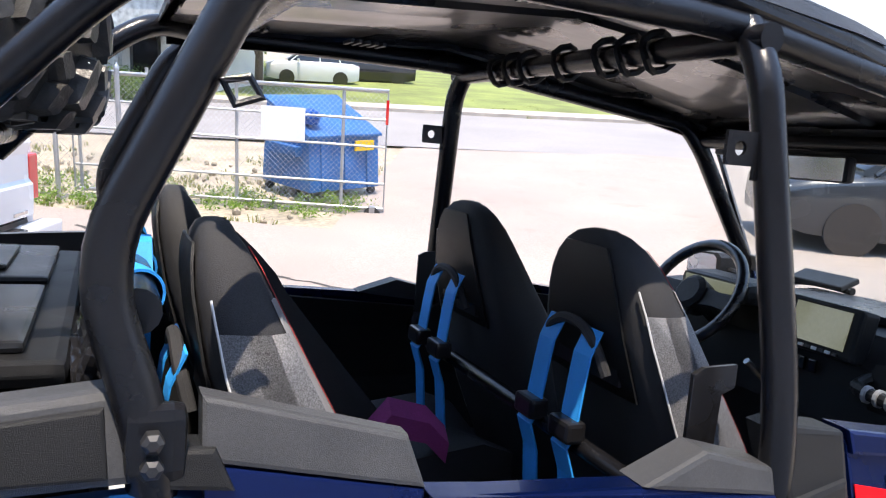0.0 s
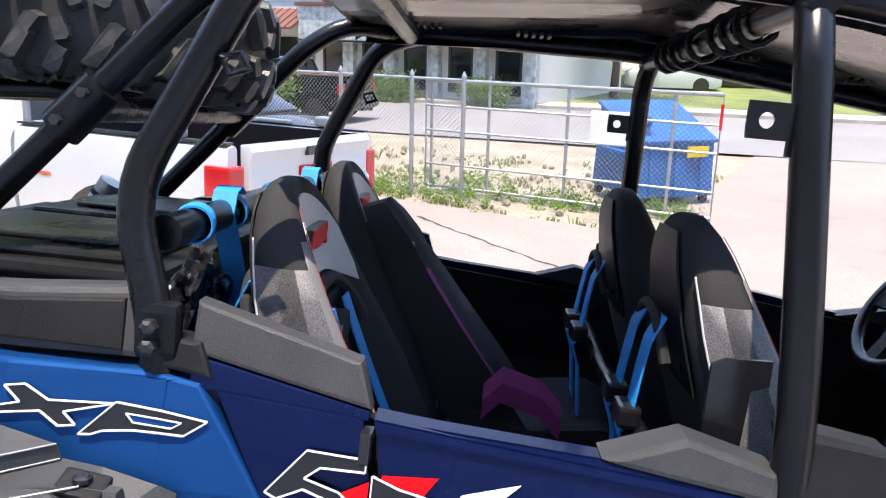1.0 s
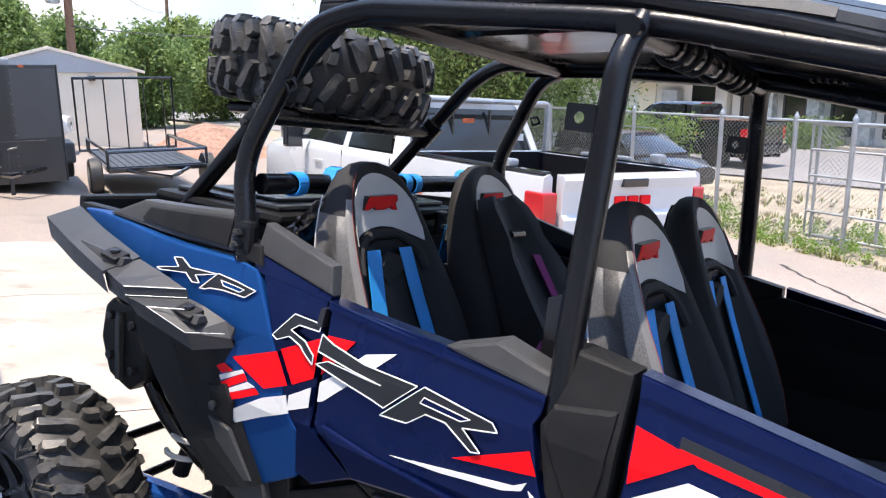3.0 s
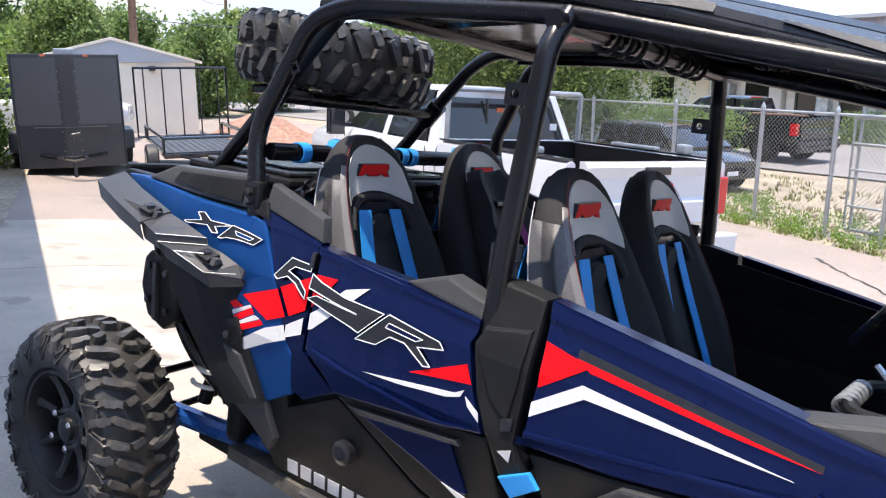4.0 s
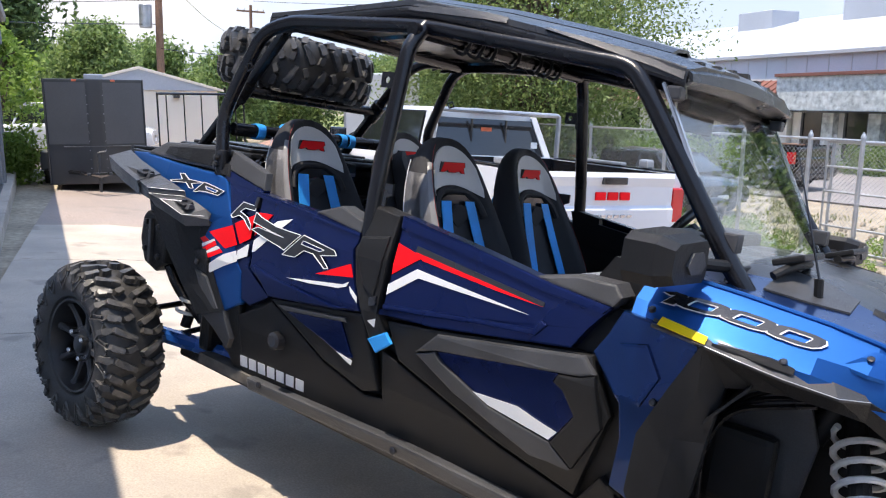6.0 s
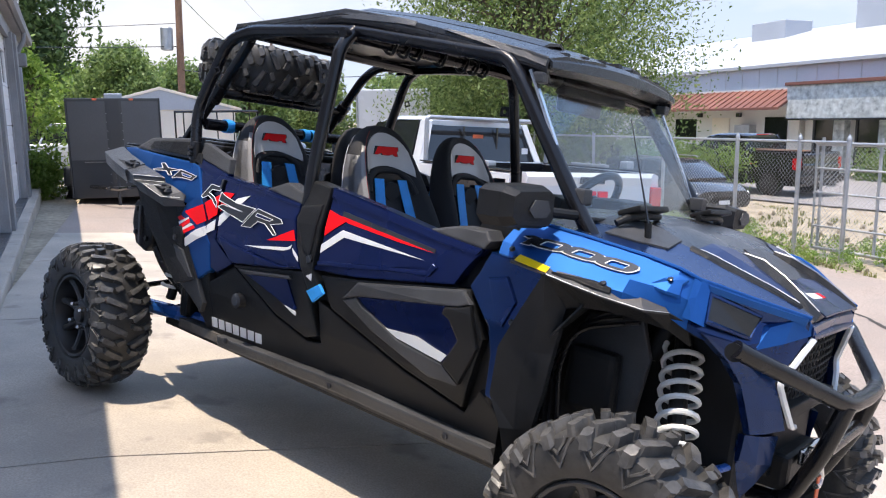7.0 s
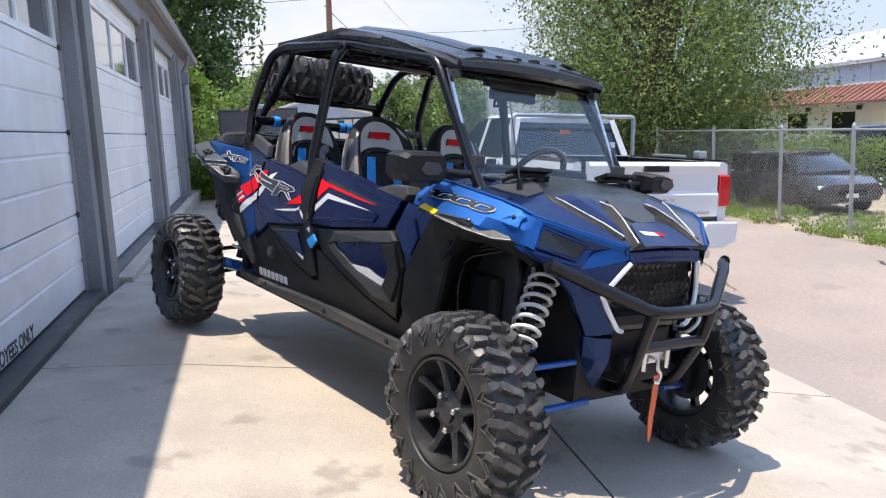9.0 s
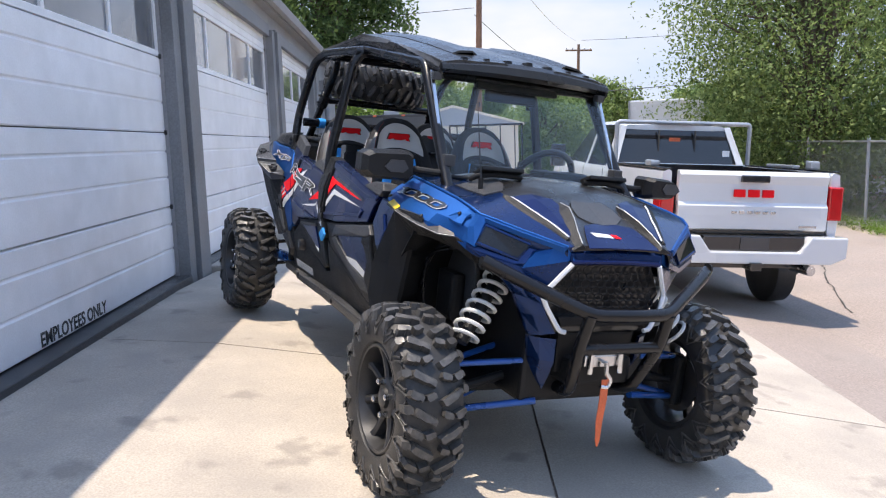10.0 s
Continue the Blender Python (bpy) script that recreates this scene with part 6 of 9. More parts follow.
light = part("light_bar", boxbm((0.715, -0.22, 1.585), (0.755, 0.22, 1.62), 0.01), PLASTIC, utv, "black bar behind the windshield top")

# ---- cabin ----
dash = part("dashboard", loft([[(x, y, z) for x, z in ((0.78, 0.72), (0.72, 0.94), (0.74, 1.10), (0.79, 1.175), (0.90, 1.18), (0.95, 0.72))] for y in (-0.60, -0.2, 0.2, 0.60)]), PLASTIC, utv, "black moulded dashboard")
dm_ = Matrix.Translation((0.725, -0.09, 1.172)) @ Matrix.Rotation(radians(12), 4, "Y")
scr = part("display", boxbm((-0.012, -0.11, -0.068), (0.05, 0.11, 0.066), 0.01, dm_), PLASTIC, dash, "dash display with pale map screen")
part("display_glass", boxbm((-0.0145, -0.082, -0.045), (-0.0115, 0.082, 0.052), 0.0, dm_), SCREEN, scr)
for q in range(7):
    part("display_key", boxbm((-0.0165, -0.07 + 0.02 * q, -0.061), (-0.012, -0.056 + 0.02 * q, -0.053), 0.0, dm_), WHITEDEC if q % 2 else GREYPL, scr)
part("cluster_hood", boxbm((0.70, 0.14, 1.17), (0.84, 0.42, 1.235), 0.025), PLASTIC, dash)
part("cluster_glass", boxbm((0.694, 0.17, 1.165), (0.702, 0.39, 1.225)), SCREEN, dash)
part("dash_cover", loft([[(x, y, z) for x, z in ((0.735, 0.98), (0.715, 1.06), (0.735, 1.12), (0.76, 1.05))] for y in (-0.56, -0.24)]), PLASTIC, dash)
gb_ = part("grab_bar", bar([(0.74, -0.52, 1.08), (0.66, -0.50, 1.07), (0.63, -0.38, 1.07), (0.65, -0.25, 1.07), (0.74, -0.23, 1.08)], 0.016, 0.04), PLASTIC, dash, "black ribbed grab handle")
for q in range(6):
    part("grip_rib", lathe(bmesh.new(), [(-0.006, 0.016), (-0.004, 0.021), (0.004, 0.021), (0.006, 0.016)], 12, "y", Matrix.Translation((0.634 + 0.001 * q, -0.45 + 0.03 * q, 1.07))), GALV, gb_)
for q in range(5):
    part("dash_switch", boxbm((0.718, 0.05 - 0.035 * q, 1.05), (0.728, 0.075 - 0.035 * q, 1.085), 0.004), BLACKDEC, dash)
sw_m = Matrix.Translation((0.62, 0.275, 1.185)) @ Matrix.Rotation(radians(-58), 4, "Y")
swh = part("steering_wheel", tube(bmesh.new(), [sw_m @ Vector((0.165 * math.cos(a), 0.165 * math.sin(a), 0)) for a in [2 * math.pi * q / 32 for q in range(32)]], 0.017, 10, True), BLACKDEC, utv, "black three-spoke steering wheel", True)
for a in (math.pi / 2, -math.pi / 2, math.pi):
    part("spoke", loft([[sw_m @ Vector((math.cos(a) * r - math.sin(a) * u, math.sin(a) * r + math.cos(a) * u, z)) for u, z in ((-w, -0.012), (w, -0.012), (w, 0.004), (-w, 0.004))] for r, w in ((0.03, 0.03), (0.10, 0.022), (0.16, 0.026))]), PLASTIC, swh)
part("hub", capped(bmesh.new(), [(-0.05, 0.05), (0.01, 0.055), (0.02, 0.04)], 16, "z", sw_m), PLASTIC, swh)
part("column", bar([sw_m @ Vector((0, 0, -0.04)), (0.80, 0.275, 1.05)], 0.025), PLASTIC, swh)
part("shift_lever", bar([(0.70, 0.02, 0.98), (0.62, 0.04, 1.05)], 0.01, seg=8), CHROME, utv, "steel gear lever with a black knob")


SEAT_LV = [(0.68, 0.225, 0.25, 0.05, 0.10), (0.80, 0.235, 0.20, 0.075, 0.105), (0.90, 0.237, 0.158, 0.085, 0.105), (0.98, 0.232, 0.124, 0.085, 0.10), (1.06, 0.220, 0.090, 0.08, 0.095), (1.13, 0.207, 0.062, 0.068, 0.09), (1.19, 0.194, 0.040, 0.055, 0.085), (1.24, 0.180, 0.022, 0.046, 0.08), (1.29, 0.164, 0.006, 0.036, 0.072), (1.33, 0.146, -0.006, 0.028, 0.066), (1.365, 0.124, -0.015, 0.02, 0.058), (1.392, 0.096, -0.022, 0.012, 0.048), (1.41, 0.064, -0.028, 0.005, 0.036), (1.418, 0.028, -0.032, 0.0, 0.022)]


def seat(x0, y0, outer):
    """A bucket seat with tall domed headrest; outer: the side that carries the silver strip."""
    def ringp(z, w, rx, b, d, grow=0.0):
        w = w + grow
        pts = [(0.0, 0.0), (0.35 * w, 0.002), (0.58 * w, 0.008), (0.74 * w, b * 0.75), (0.86 * w, b), (0.95 * w, b * 0.8), (1.0 * w, b * 0.25), (1.0 * w, -d * 0.35), (0.95 * w, -d * 0.75), (0.75 * w, -d * 0.97), (0.4 * w, -d), (0.0, -d)]
        full = pts + [(-u, v) for u, v in pts[-2:0:-1]]
        return [Vector((x0 + rx + v + (grow if v > -d * 0.5 else -grow) * 0.8, y0 + u, z)) for u, v in full]
    rings = [ringp(*l) for l in SEAT_LV]
    st = part("seat", loft(rings), FABRIC, utv, "tall black bucket seat with white and silver panels", 75)

    def cover(name, ids, k0, k1, material, label="", grow=0.003):
        rr = []
        for l in SEAT_LV[k0:k1 + 1]:
            ring_ = ringp(*l, grow)
            rr.append([ring_[i % len(ring_)] for i in ids])
        return part(name, sheet(rr, 0.003, (-1, 0, 0)), material, st, label, 75)
    o = outer
    cover("side_strip", [o * i for i in (4, 5)], 1, 9, SILVERV, "silver-grey vinyl side strip", 0.003)
    cover("side_weave", [o * i for i in (5, 6, 7, 8)], 1, 8, CARBON, "grey carbon-weave side panel", 0.003)
    part("piping", tube(bmesh.new(), [ringp(*l, 0.005)[(o * 8) % 22] for l in SEAT_LV[1:10]], 0.0018, 5), WHITEV, st, "white piping")
    def face_x(u, z):
        """The front of the back rest at sideways offset u and height z."""
        lv = [[float(np.interp(z, [l[0] for l in SEAT_LV], [l[k] for l in SEAT_LV])) for k in (1, 2, 3)]][0]
        w, rx, b = lv
        f = float(np.interp(abs(u) / w, (0, 0.35, 0.58, 0.74, 0.86, 0.95, 1.0), (0, 0.002, 0.008, b * 0.75, b, b * 0.8, b * 0.25)))
        return x0 + rx + f
    rows = []
    for i in range(15):
        p = -1 + i / 7
        u = p * 0.137
        lo_z, hi_z = 1.222 + 0.036 * (1 - p * p), 1.252 + 0.140 * math.sqrt(max(1 - p * p, 0))
        rows.append([(face_x(u, lo_z + (hi_z - lo_z) * q / 7) + 0.005, y0 + u, lo_z + (hi_z - lo_z) * q / 7) for q in range(8)])
    part("headrest_panel", sheet(rows, 0.004, (-1, 0, 0)), WHITEV, st, "white vinyl headrest panel", 75)
    # red stitched seam between strip and cushion
    part("seam", tube(bmesh.new(), [ringp(*l, 0.004)[(o * 4) % 22] for l in SEAT_LV[1:12]], 0.0007, 5), STITCH, st)
    logo = [(-0.066, 1.302), (-0.052, 1.334), (0.060, 1.337), (0.065, 1.323), (0.057, 1.317), (0.067, 1.300), (0.050, 1.301), (0.042, 1.309), (0.012, 1.302), (-0.020, 1.302), (-0.030, 1.310), (-0.048, 1.302)]
    for pad, depth, mt in ((1.07, 0.0155, BLACKDEC), (1.0, 0.0170, REDDEC)):
        lg = prism([(y * pad, 1.318 + (z - 1.318) * pad * 1.04) for y, z in logo], "x", x0 - 0.004, x0 + depth)
        bmesh.ops.transform(lg, matrix=Matrix.Translation((0, y0, 0)), verts=lg.verts)
        part("emblem", lg, mt, st)
    part("back_shell", sheet([[Vector((p.x - 0.005, y0 + (p.y - y0) * 0.9, p.z)) for p in r[9:14]] for r in rings[5:12]], 0.004, (-1, 0, 0)), PLASTIC, st, "black moulded seat back panel", 75)
    part("slot_hood", bar([(x0 - 0.075, y0 - 0.10, 1.17), (x0 - 0.088, y0 - 0.075, 1.225), (x0 - 0.09, y0 - 0.03, 1.25), (x0 - 0.09, y0 + 0.03, 1.25), (x0 - 0.088, y0 + 0.075, 1.225), (x0 - 0.075, y0 + 0.10, 1.17)], 0.010, 0.03, 8), FABRIC, st)
    # padded arch and dark slot under the headrest
    part("harness_slot", loft([[(x0 + dx, y0 + u, z) for u, z in ((-0.105, 1.150), (-0.092, 1.200), (-0.05, 1.226), (0.05, 1.226), (0.092, 1.200), (0.105, 1.150))] for dx in (-0.05, 0.046)]), BLACKDEC, st)
    part("slot_pad", bar([(face_x(-0.135, 1.15), y0 - 0.135, 1.150), (face_x(-0.118, 1.205) + 0.004, y0 - 0.118, 1.205), (face_x(-0.06, 1.24) + 0.006, y0 - 0.06, 1.240), (face_x(0.06, 1.24) + 0.006, y0 + 0.06, 1.240), (face_x(0.118, 1.205) + 0.004, y0 + 0.118, 1.205), (face_x(0.135, 1.15), y0 + 0.135, 1.150)], 0.013, 0.03, 8), FABRIC, st)
    part("slot_tongue", loft([[(x0 + 0.052 + dx, y0 + u, z) for u, z in ((-0.05, 1.15), (-0.03, 1.185), (0.0, 1.195), (0.03, 1.185), (0.05, 1.15), (0.0, 1.11))] for dx in (0.0, 0.022)]), FABRIC, st)
    cu = [[(x0 + xx, y0 + u * 0.235, zz + 0.035 * (abs(u) > 0.7)) for u in (-1, -0.8, -0.5, 0, 0.5, 0.8, 1)] + [(x0 + xx, y0 + u * 0.235, 0.50) for u in (1, 0, -1)] for xx, zz in ((0.10, 0.70), (0.22, 0.69), (0.42, 0.71), (0.58, 0.735), (0.62, 0.71))]
    part("seat_cushion", loft(cu), FABRIC, st, "", True)
    # quilted back insert
    cover("back_insert", range(-2, 3), 1, 6, FABRIC, "", 0.006)
    for sg in (-1, 1):
        w = 0.026
        fr = [(z, face_x(0.03, z) - x0 - 0.004) for z in (1.205, 1.15, 1.08, 1.0, 0.92, 0.84, 0.76)]
        part("harness_strap", loft([[(x0 + xx + 0.024 + d, y0 + sg * (0.066 + 0.13 * (1.205 - z)) + u * w, z) for u, d in ((-1, 0), (1, 0), (1, 0.004), (-1, 0.004))] for z, xx in fr]), WEB, st, "bright blue harness strap")
        bk = [(1.245, -0.078), (1.20, -0.098), (1.15, -0.105), (1.06, -0.115), (1.035, -0.13), (0.98, -0.11), (0.80, -0.09), (0.62, -0.05)]
        part("harness_strap", loft([[(x0 + xx - d, y0 + sg * (0.06 + 0.02 * (1.19 - z)) + u * w, z) for u, d in ((-1, 0), (1, 0), (1, 0.004), (-1, 0.004))] for z, xx in bk]), WEB, st, "bright blue harness strap")
        part("harness_buckle", boxbm((x0 - 0.14, y0 + sg * 0.063 - 0.034, 1.045), (x0 - 0.10, y0 + sg * 0.063 + 0.034, 1.085), 0.008), BLACKDEC, st)
    return st


for x0, y0, s in ((-0.060, -0.268, -1), (-0.080, 0.268, 1), (-0.760, -0.320, -1), (-0.770, 0.268, 1)):
    seat(x0, y0, s)
# child seat strapped on the left rear seat
CH = [(-0.34, 0.80, 0.19, 0.06), (-0.44, 0.92, 0.185, 0.07), (-0.545, 1.06, 0.165, 0.06), (-0.61, 1.155, 0.145, 0.05), (-0.645, 1.20, 0.115, 0.05), (-0.665, 1.24, 0.118, 0.045), (-0.69, 1.285, 0.108, 0.03), (-0.71, 1.318, 0.075, 0.015)]
ch = part("child_seat", loft([[(x + b * (abs(u) > 0.6) * abs(u), 0.235 + u * w, z + 0.02 * (abs(u) > 0.6)) for u in (-1, -0.85, -0.62, -0.3, 0, 0.3, 0.62, 0.85, 1)] + [(x - 0.09, 0.235 + u * w * 0.85, z - 0.02) for u in (1, 0.4, -0.4, -1)] for x, z, w, b in CH]), FABRIC, utv, "black child seat with purple stripes", 70)
for sg in (-1, 1):
    part("stripe", sheet([[(x + 0.016 + 0.4 * b * (u > 0.6), 0.235 + sg * u * w, z + 0.008) for u in (0.36, 0.66)] for x, z, w, b in CH[:4]], 0.004, (-1, 0, 0)), PURPLE, ch)
part("headrest_slot", boxbm((-0.66, 0.19, 1.215), (-0.622, 0.28, 1.235), 0.006), BLACKDEC, ch)
part("cushion", loft([[(x, 0.235 + u * 0.19, z + 0.03 * (abs(u) > 0.8)) for u in (-1, -0.85, 0, 0.85, 1)] + [(x, 0.235 + u * 0.19, 0.70) for u in (1, -1)] for x, z in ((-0.44, 0.86), (-0.30, 0.83), (-0.14, 0.85), (-0.06, 0.82))]), FABRIC, ch, "", 70)
part("armrest", loft([[(x, y, z) for y, z in ((0.03, zz - 0.05), (0.02, zz), (0.05, zz + 0.03), (0.085, zz), (0.08, zz - 0.05))] for x, zz in ((-0.42, 0.93), (-0.38, 0.975), (-0.29, 0.95), (-0.24, 0.90))]), PURPLE, ch, "purple armrest", True)
# brackets beside the front seats
for s in (-1, 1):
    part("shoulder_plate", prism([(-0.125, 1.07), (-0.125, 1.235), (-0.105, 1.245), (-0.04, 1.247), (-0.04, 1.21), (-0.065, 1.20), (-0.07, 1.07)], "y", s * 0.565 - 0.004, s * 0.565 + 0.004, 0.001), BLACKDEC, cage)
    part("inner_fender", prism([(-1.57, 0.80), (-1.57, 1.05), (-0.9, 1.05), (-0.9, 0.68), (-1.38, 0.70)], "y", s * 0.50 - 0.012, s * 0.50 + 0.012, 0.006), PLASTIC, utv)

# ---- suspension ----
def coil(a, b, turns, R, r, n=14):
    a, b = Vector(a), Vector(b)
    d = (b - a).normalized()
    u = d.orthogonal().normalized()
    v = d.cross(u)
    pts = [a + (b - a) * (i / (turns * n)) + (u * math.cos(2 * math.pi * i / n) + v * math.sin(2 * math.pi * i / n)) * R for i in range(turns * n + 1)]
    return tube(bmesh.new(), pts, r, 7)


for s in (-1, 1):
    top, low = (1.345, s * 0.30, 0.885), (1.465, s * 0.535, 0.585)
    sh = part("front_shock", bar([top, low], 0.026, seg=12), PLASTIC, utv, "black shock absorber with a white coil spring")
    part("coil_spring", coil((1.362, s * 0.330, 0.842), (1.462, s * 0.53, 0.595), 7, 0.055, 0.0085), SPRING, sh, "white coil spring", True)
    rv_ = part("reservoir", bar([(1.272, s * 0.352, 0.80), (1.31, s * 0.33, 0.90)], 0.03, seg=14), PLASTIC, sh, "", True)
    part("reservoir_cap", bar([(1.270, s * 0.353, 0.795), (1.274, s * 0.350, 0.806)], 0.024, seg=14), CHROME, rv_)
    part("upper_arm", bar([(1.30, s * 0.26, 0.53), (1.41, s * 0.60, 0.48), (1.54, s * 0.27, 0.53)], 0.0125, 0.04), ARMBLUE, utv, "bright blue suspension arm")
    part("lower_arm", bar([(1.27, s * 0.24, 0.37), (1.41, s * 0.62, 0.29), (1.56, s * 0.23, 0.37)], 0.014, 0.05), ARMBLUE, utv, "bright blue suspension arm")
    part("drive_shaft", bar([(1.40, s * 0.22, 0.44), (1.412, s * 0.62, 0.358)], 0.02), PLASTIC, utv)
    part("knuckle", boxbm((1.36, s * 0.60 - 0.03, 0.26), (1.46, s * 0.60 + 0.03, 0.49), 0.02), PLASTIC, utv)
    # rear trailing arm, links and shock
    part("trailing_arm", bar([(-0.70, s * 0.50, 0.44), (-1.10, s * 0.56, 0.42), (-1.50, s * 0.60, 0.40)], 0.035, 0.1), ARMBLUE, utv, "dark blue trailing arm")
    rs = part("rear_shock", bar([(-1.12, s * 0.44, 0.95), (-1.22, s * 0.52, 0.46)], 0.024, seg=12), PLASTIC, utv, "rear shock absorber with coil spring")
    part("coil_spring", coil((-1.13, s * 0.45, 0.88), (-1.21, s * 0.515, 0.52), 7, 0.055, 0.008), SPRING, rs, "white coil spring", True)
    part("radius_rod", bar([(-1.52, s * 0.58, 0.46), (-1.45, s * 0.12, 0.52)], 0.014), TUBE, utv)
    part("radius_rod", bar([(-1.52, s * 0.58, 0.30), (-1.45, s * 0.12, 0.38)], 0.014), TUBE, utv)
    part("rear_hub", boxbm((-1.60, s * 0.58 - 0.03, 0.28), (-1.45, s * 0.58 + 0.03, 0.48), 0.02), PLASTIC, utv)
    part("tail_lamp", boxbm((-1.765, s * 0.34 - 0.08, 1.06), (-1.74, s * 0.34 + 0.08, 1.11), 0.01), REDLENS, utv)
part("exhaust", bar([(-1.62, -0.2, 0.68), (-1.62, 0.2, 0.68)], 0.09, seg=20), GREYPL, utv, "dark exhaust silencer")
for s in (-1, 1):
    # bolted frame plate, shock mount and mud flap behind the rear wheel arch
    fp_ = part("frame_plate", prism([(-1.53, 0.90), (-1.50, 0.93), (-1.36, 0.92), (-1.32, 0.84), (-1.33, 0.72), (-1.40, 0.67), (-1.50, 0.70), (-1.545, 0.80)], "y", s * 0.55 - 0.03, s * 0.55 + 0.03, 0.012), PLASTIC, utv, "black bolted frame plate over the rear wheel")
    for x, z in ((-1.49, 0.88), (-1.39, 0.87), (-1.49, 0.76), (-1.38, 0.74)):
        part("bolt", capped(bmesh.new(), [(0, 0.014), (0.012, 0.014), (0.015, 0.008)], 6, "y", Matrix.Translation((x, s * 0.58, z)) @ Matrix.Diagonal((1, s, 1, 1))), RIMBLACK, fp_)
    part("plate_rib", prism([(-1.455, 0.90), (-1.435, 0.90), (-1.425, 0.70), (-1.445, 0.70)], "y", s * 0.585 - 0.012, s * 0.585 + 0.012, 0.004), GREYPL, fp_)
    part("frame_tube", bar([(-1.58, s * 0.52, 1.04), (-1.44, s * 0.54, 0.80), (-1.28, s * 0.54, 0.62), (-1.05, s * 0.52, 0.50)], 0.022, 0.08), TUBE, utv)
    part("frame_tube", bar([(-1.10, s * 0.55, 1.00), (-1.16, s * 0.56, 0.80), (-1.05, s * 0.55, 0.52)], 0.020, 0.06), TUBE, utv)

# spare wheel lying on the rack
wheel(FRONT_W, Matrix.Translation((-1.30, 0.012, 1.650)) @ Matrix.Rotation(radians(2), 4, "Y") @ Matrix.Rotation(radians(-2.5), 4, "X") @ Matrix.Rotation(radians(90), 4, "X"), "spare_wheel", "spare mud tyre lying flat on the cage rack")
# latched storage box and straps in the bed
bx = part("storage_box", boxbm((-1.50, -0.42, 1.085), (-1.0, 0.42, 1.215), 0.03), PLASTIC, utv, "black latched storage box in the bed")
part("lid", boxbm((-1.52, -0.44, 1.216), (-0.98, 0.44, 1.25), 0.015), PLASTIC, bx)
for y in (-0.28, -0.10, 0.12, 0.30):
    part("latch", boxbm((-0.978, y - 0.025, 1.16), (-0.955, y + 0.025, 1.245), 0.008), ROOFPL, bx)
    part("latch_bar", boxbm((-0.957, y - 0.018, 1.185), (-0.949, y + 0.018, 1.20), 0.003), GALV, bx)
for y0, y1 in ((-0.40, -0.03), (0.03, 0.40)):
    part("lid_panel", boxbm((-1.47, y0, 1.250), (-1.03, y1, 1.266), 0.008), ROOFPL, bx)
    part("lid_panel", boxbm((-1.40, y0 + 0.06, 1.266), (-1.10, y1 - 0.06, 1.276), 0.006), ROOFPL, bx)
# crumpled black bag beside the box
bag = bmesh.new()
bmesh.ops.create_icosphere(bag, subdivisions=4, radius=1.0)
for v in bag.verts:
    k = 0.80 + 0.30 * noise.noise(v.co * 2.1) + 0.12 * noise.noise(v.co * 6.0)
    v.co = Vector((-0.955 + v.co.x * 0.055 * k, -0.30 + v.co.y * 0.15 * k, 1.19 + v.co.z * 0.105 * k))
part("bag", bag, BAGBLACK, utv, "crumpled black plastic bag in the bed")
for y, dz in ((-0.47, 0.0), (-0.30, 0.24), (-0.02, 0.0), (0.03, 0.0), (0.34, 0.16)):
    w = lathe(bmesh.new(), [(-0.025, 0.027), (-0.025, 0.0305), (0.0, 0.032), (0.025, 0.0305), (0.025, 0.027)], 20, "y", Matrix.Translation((-0.91, y, 1.345)) @ Matrix.Rotation(radians(14), 4, "Z"))
    wr = part("tie_down_strap", w, WEB, utv, "bright blue webbing strap tied round the bar")
    if dz:
        part("loose_end", loft([[(-0.905 + 0.03 * (1.38 - z) + u * 0.021, y + dy + d + 0.5 * (1.38 - z) * (z < 1.33), z) for u, d in ((-1, 0), (1, 0), (1, 0.004), (-1, 0.004))] for dy, z in ((0.0, 1.377), (-0.02, 1.392), (-0.045, 1.385), (-0.065, 1.35), (-0.07, 1.29), (-0.062, 1.33 - dz))]), WEB, wr)
# engine top and hoses seen beside the box
part("air_box", boxbm((-1.30, 0.10, 1.0), (-1.02, 0.40, 1.13), 0.05), GREYPL, utv, "dark ribbed air box")
part("intake_hose", bar([(-1.05, -0.30, 1.02), (-0.99, -0.38, 1.10), (-0.985, -0.48, 1.05)], 0.035, 0.05), PLASTIC, utv)
cn = part("canister", bar([(-1.464, 0.40, 1.293), (-1.54, 0.40, 1.165)], 0.034, seg=16), GALV, utv, "grey canister clamped to the rear cage tube", True)
for q in (0.25, 0.75):
    part("clamp", bar([(-1.464 - 0.076 * q, 0.40, 1.293 - 0.128 * q), (-1.47 - 0.076 * q, 0.40, 1.283 - 0.128 * q)], 0.039, seg=16), PLASTIC, cn)

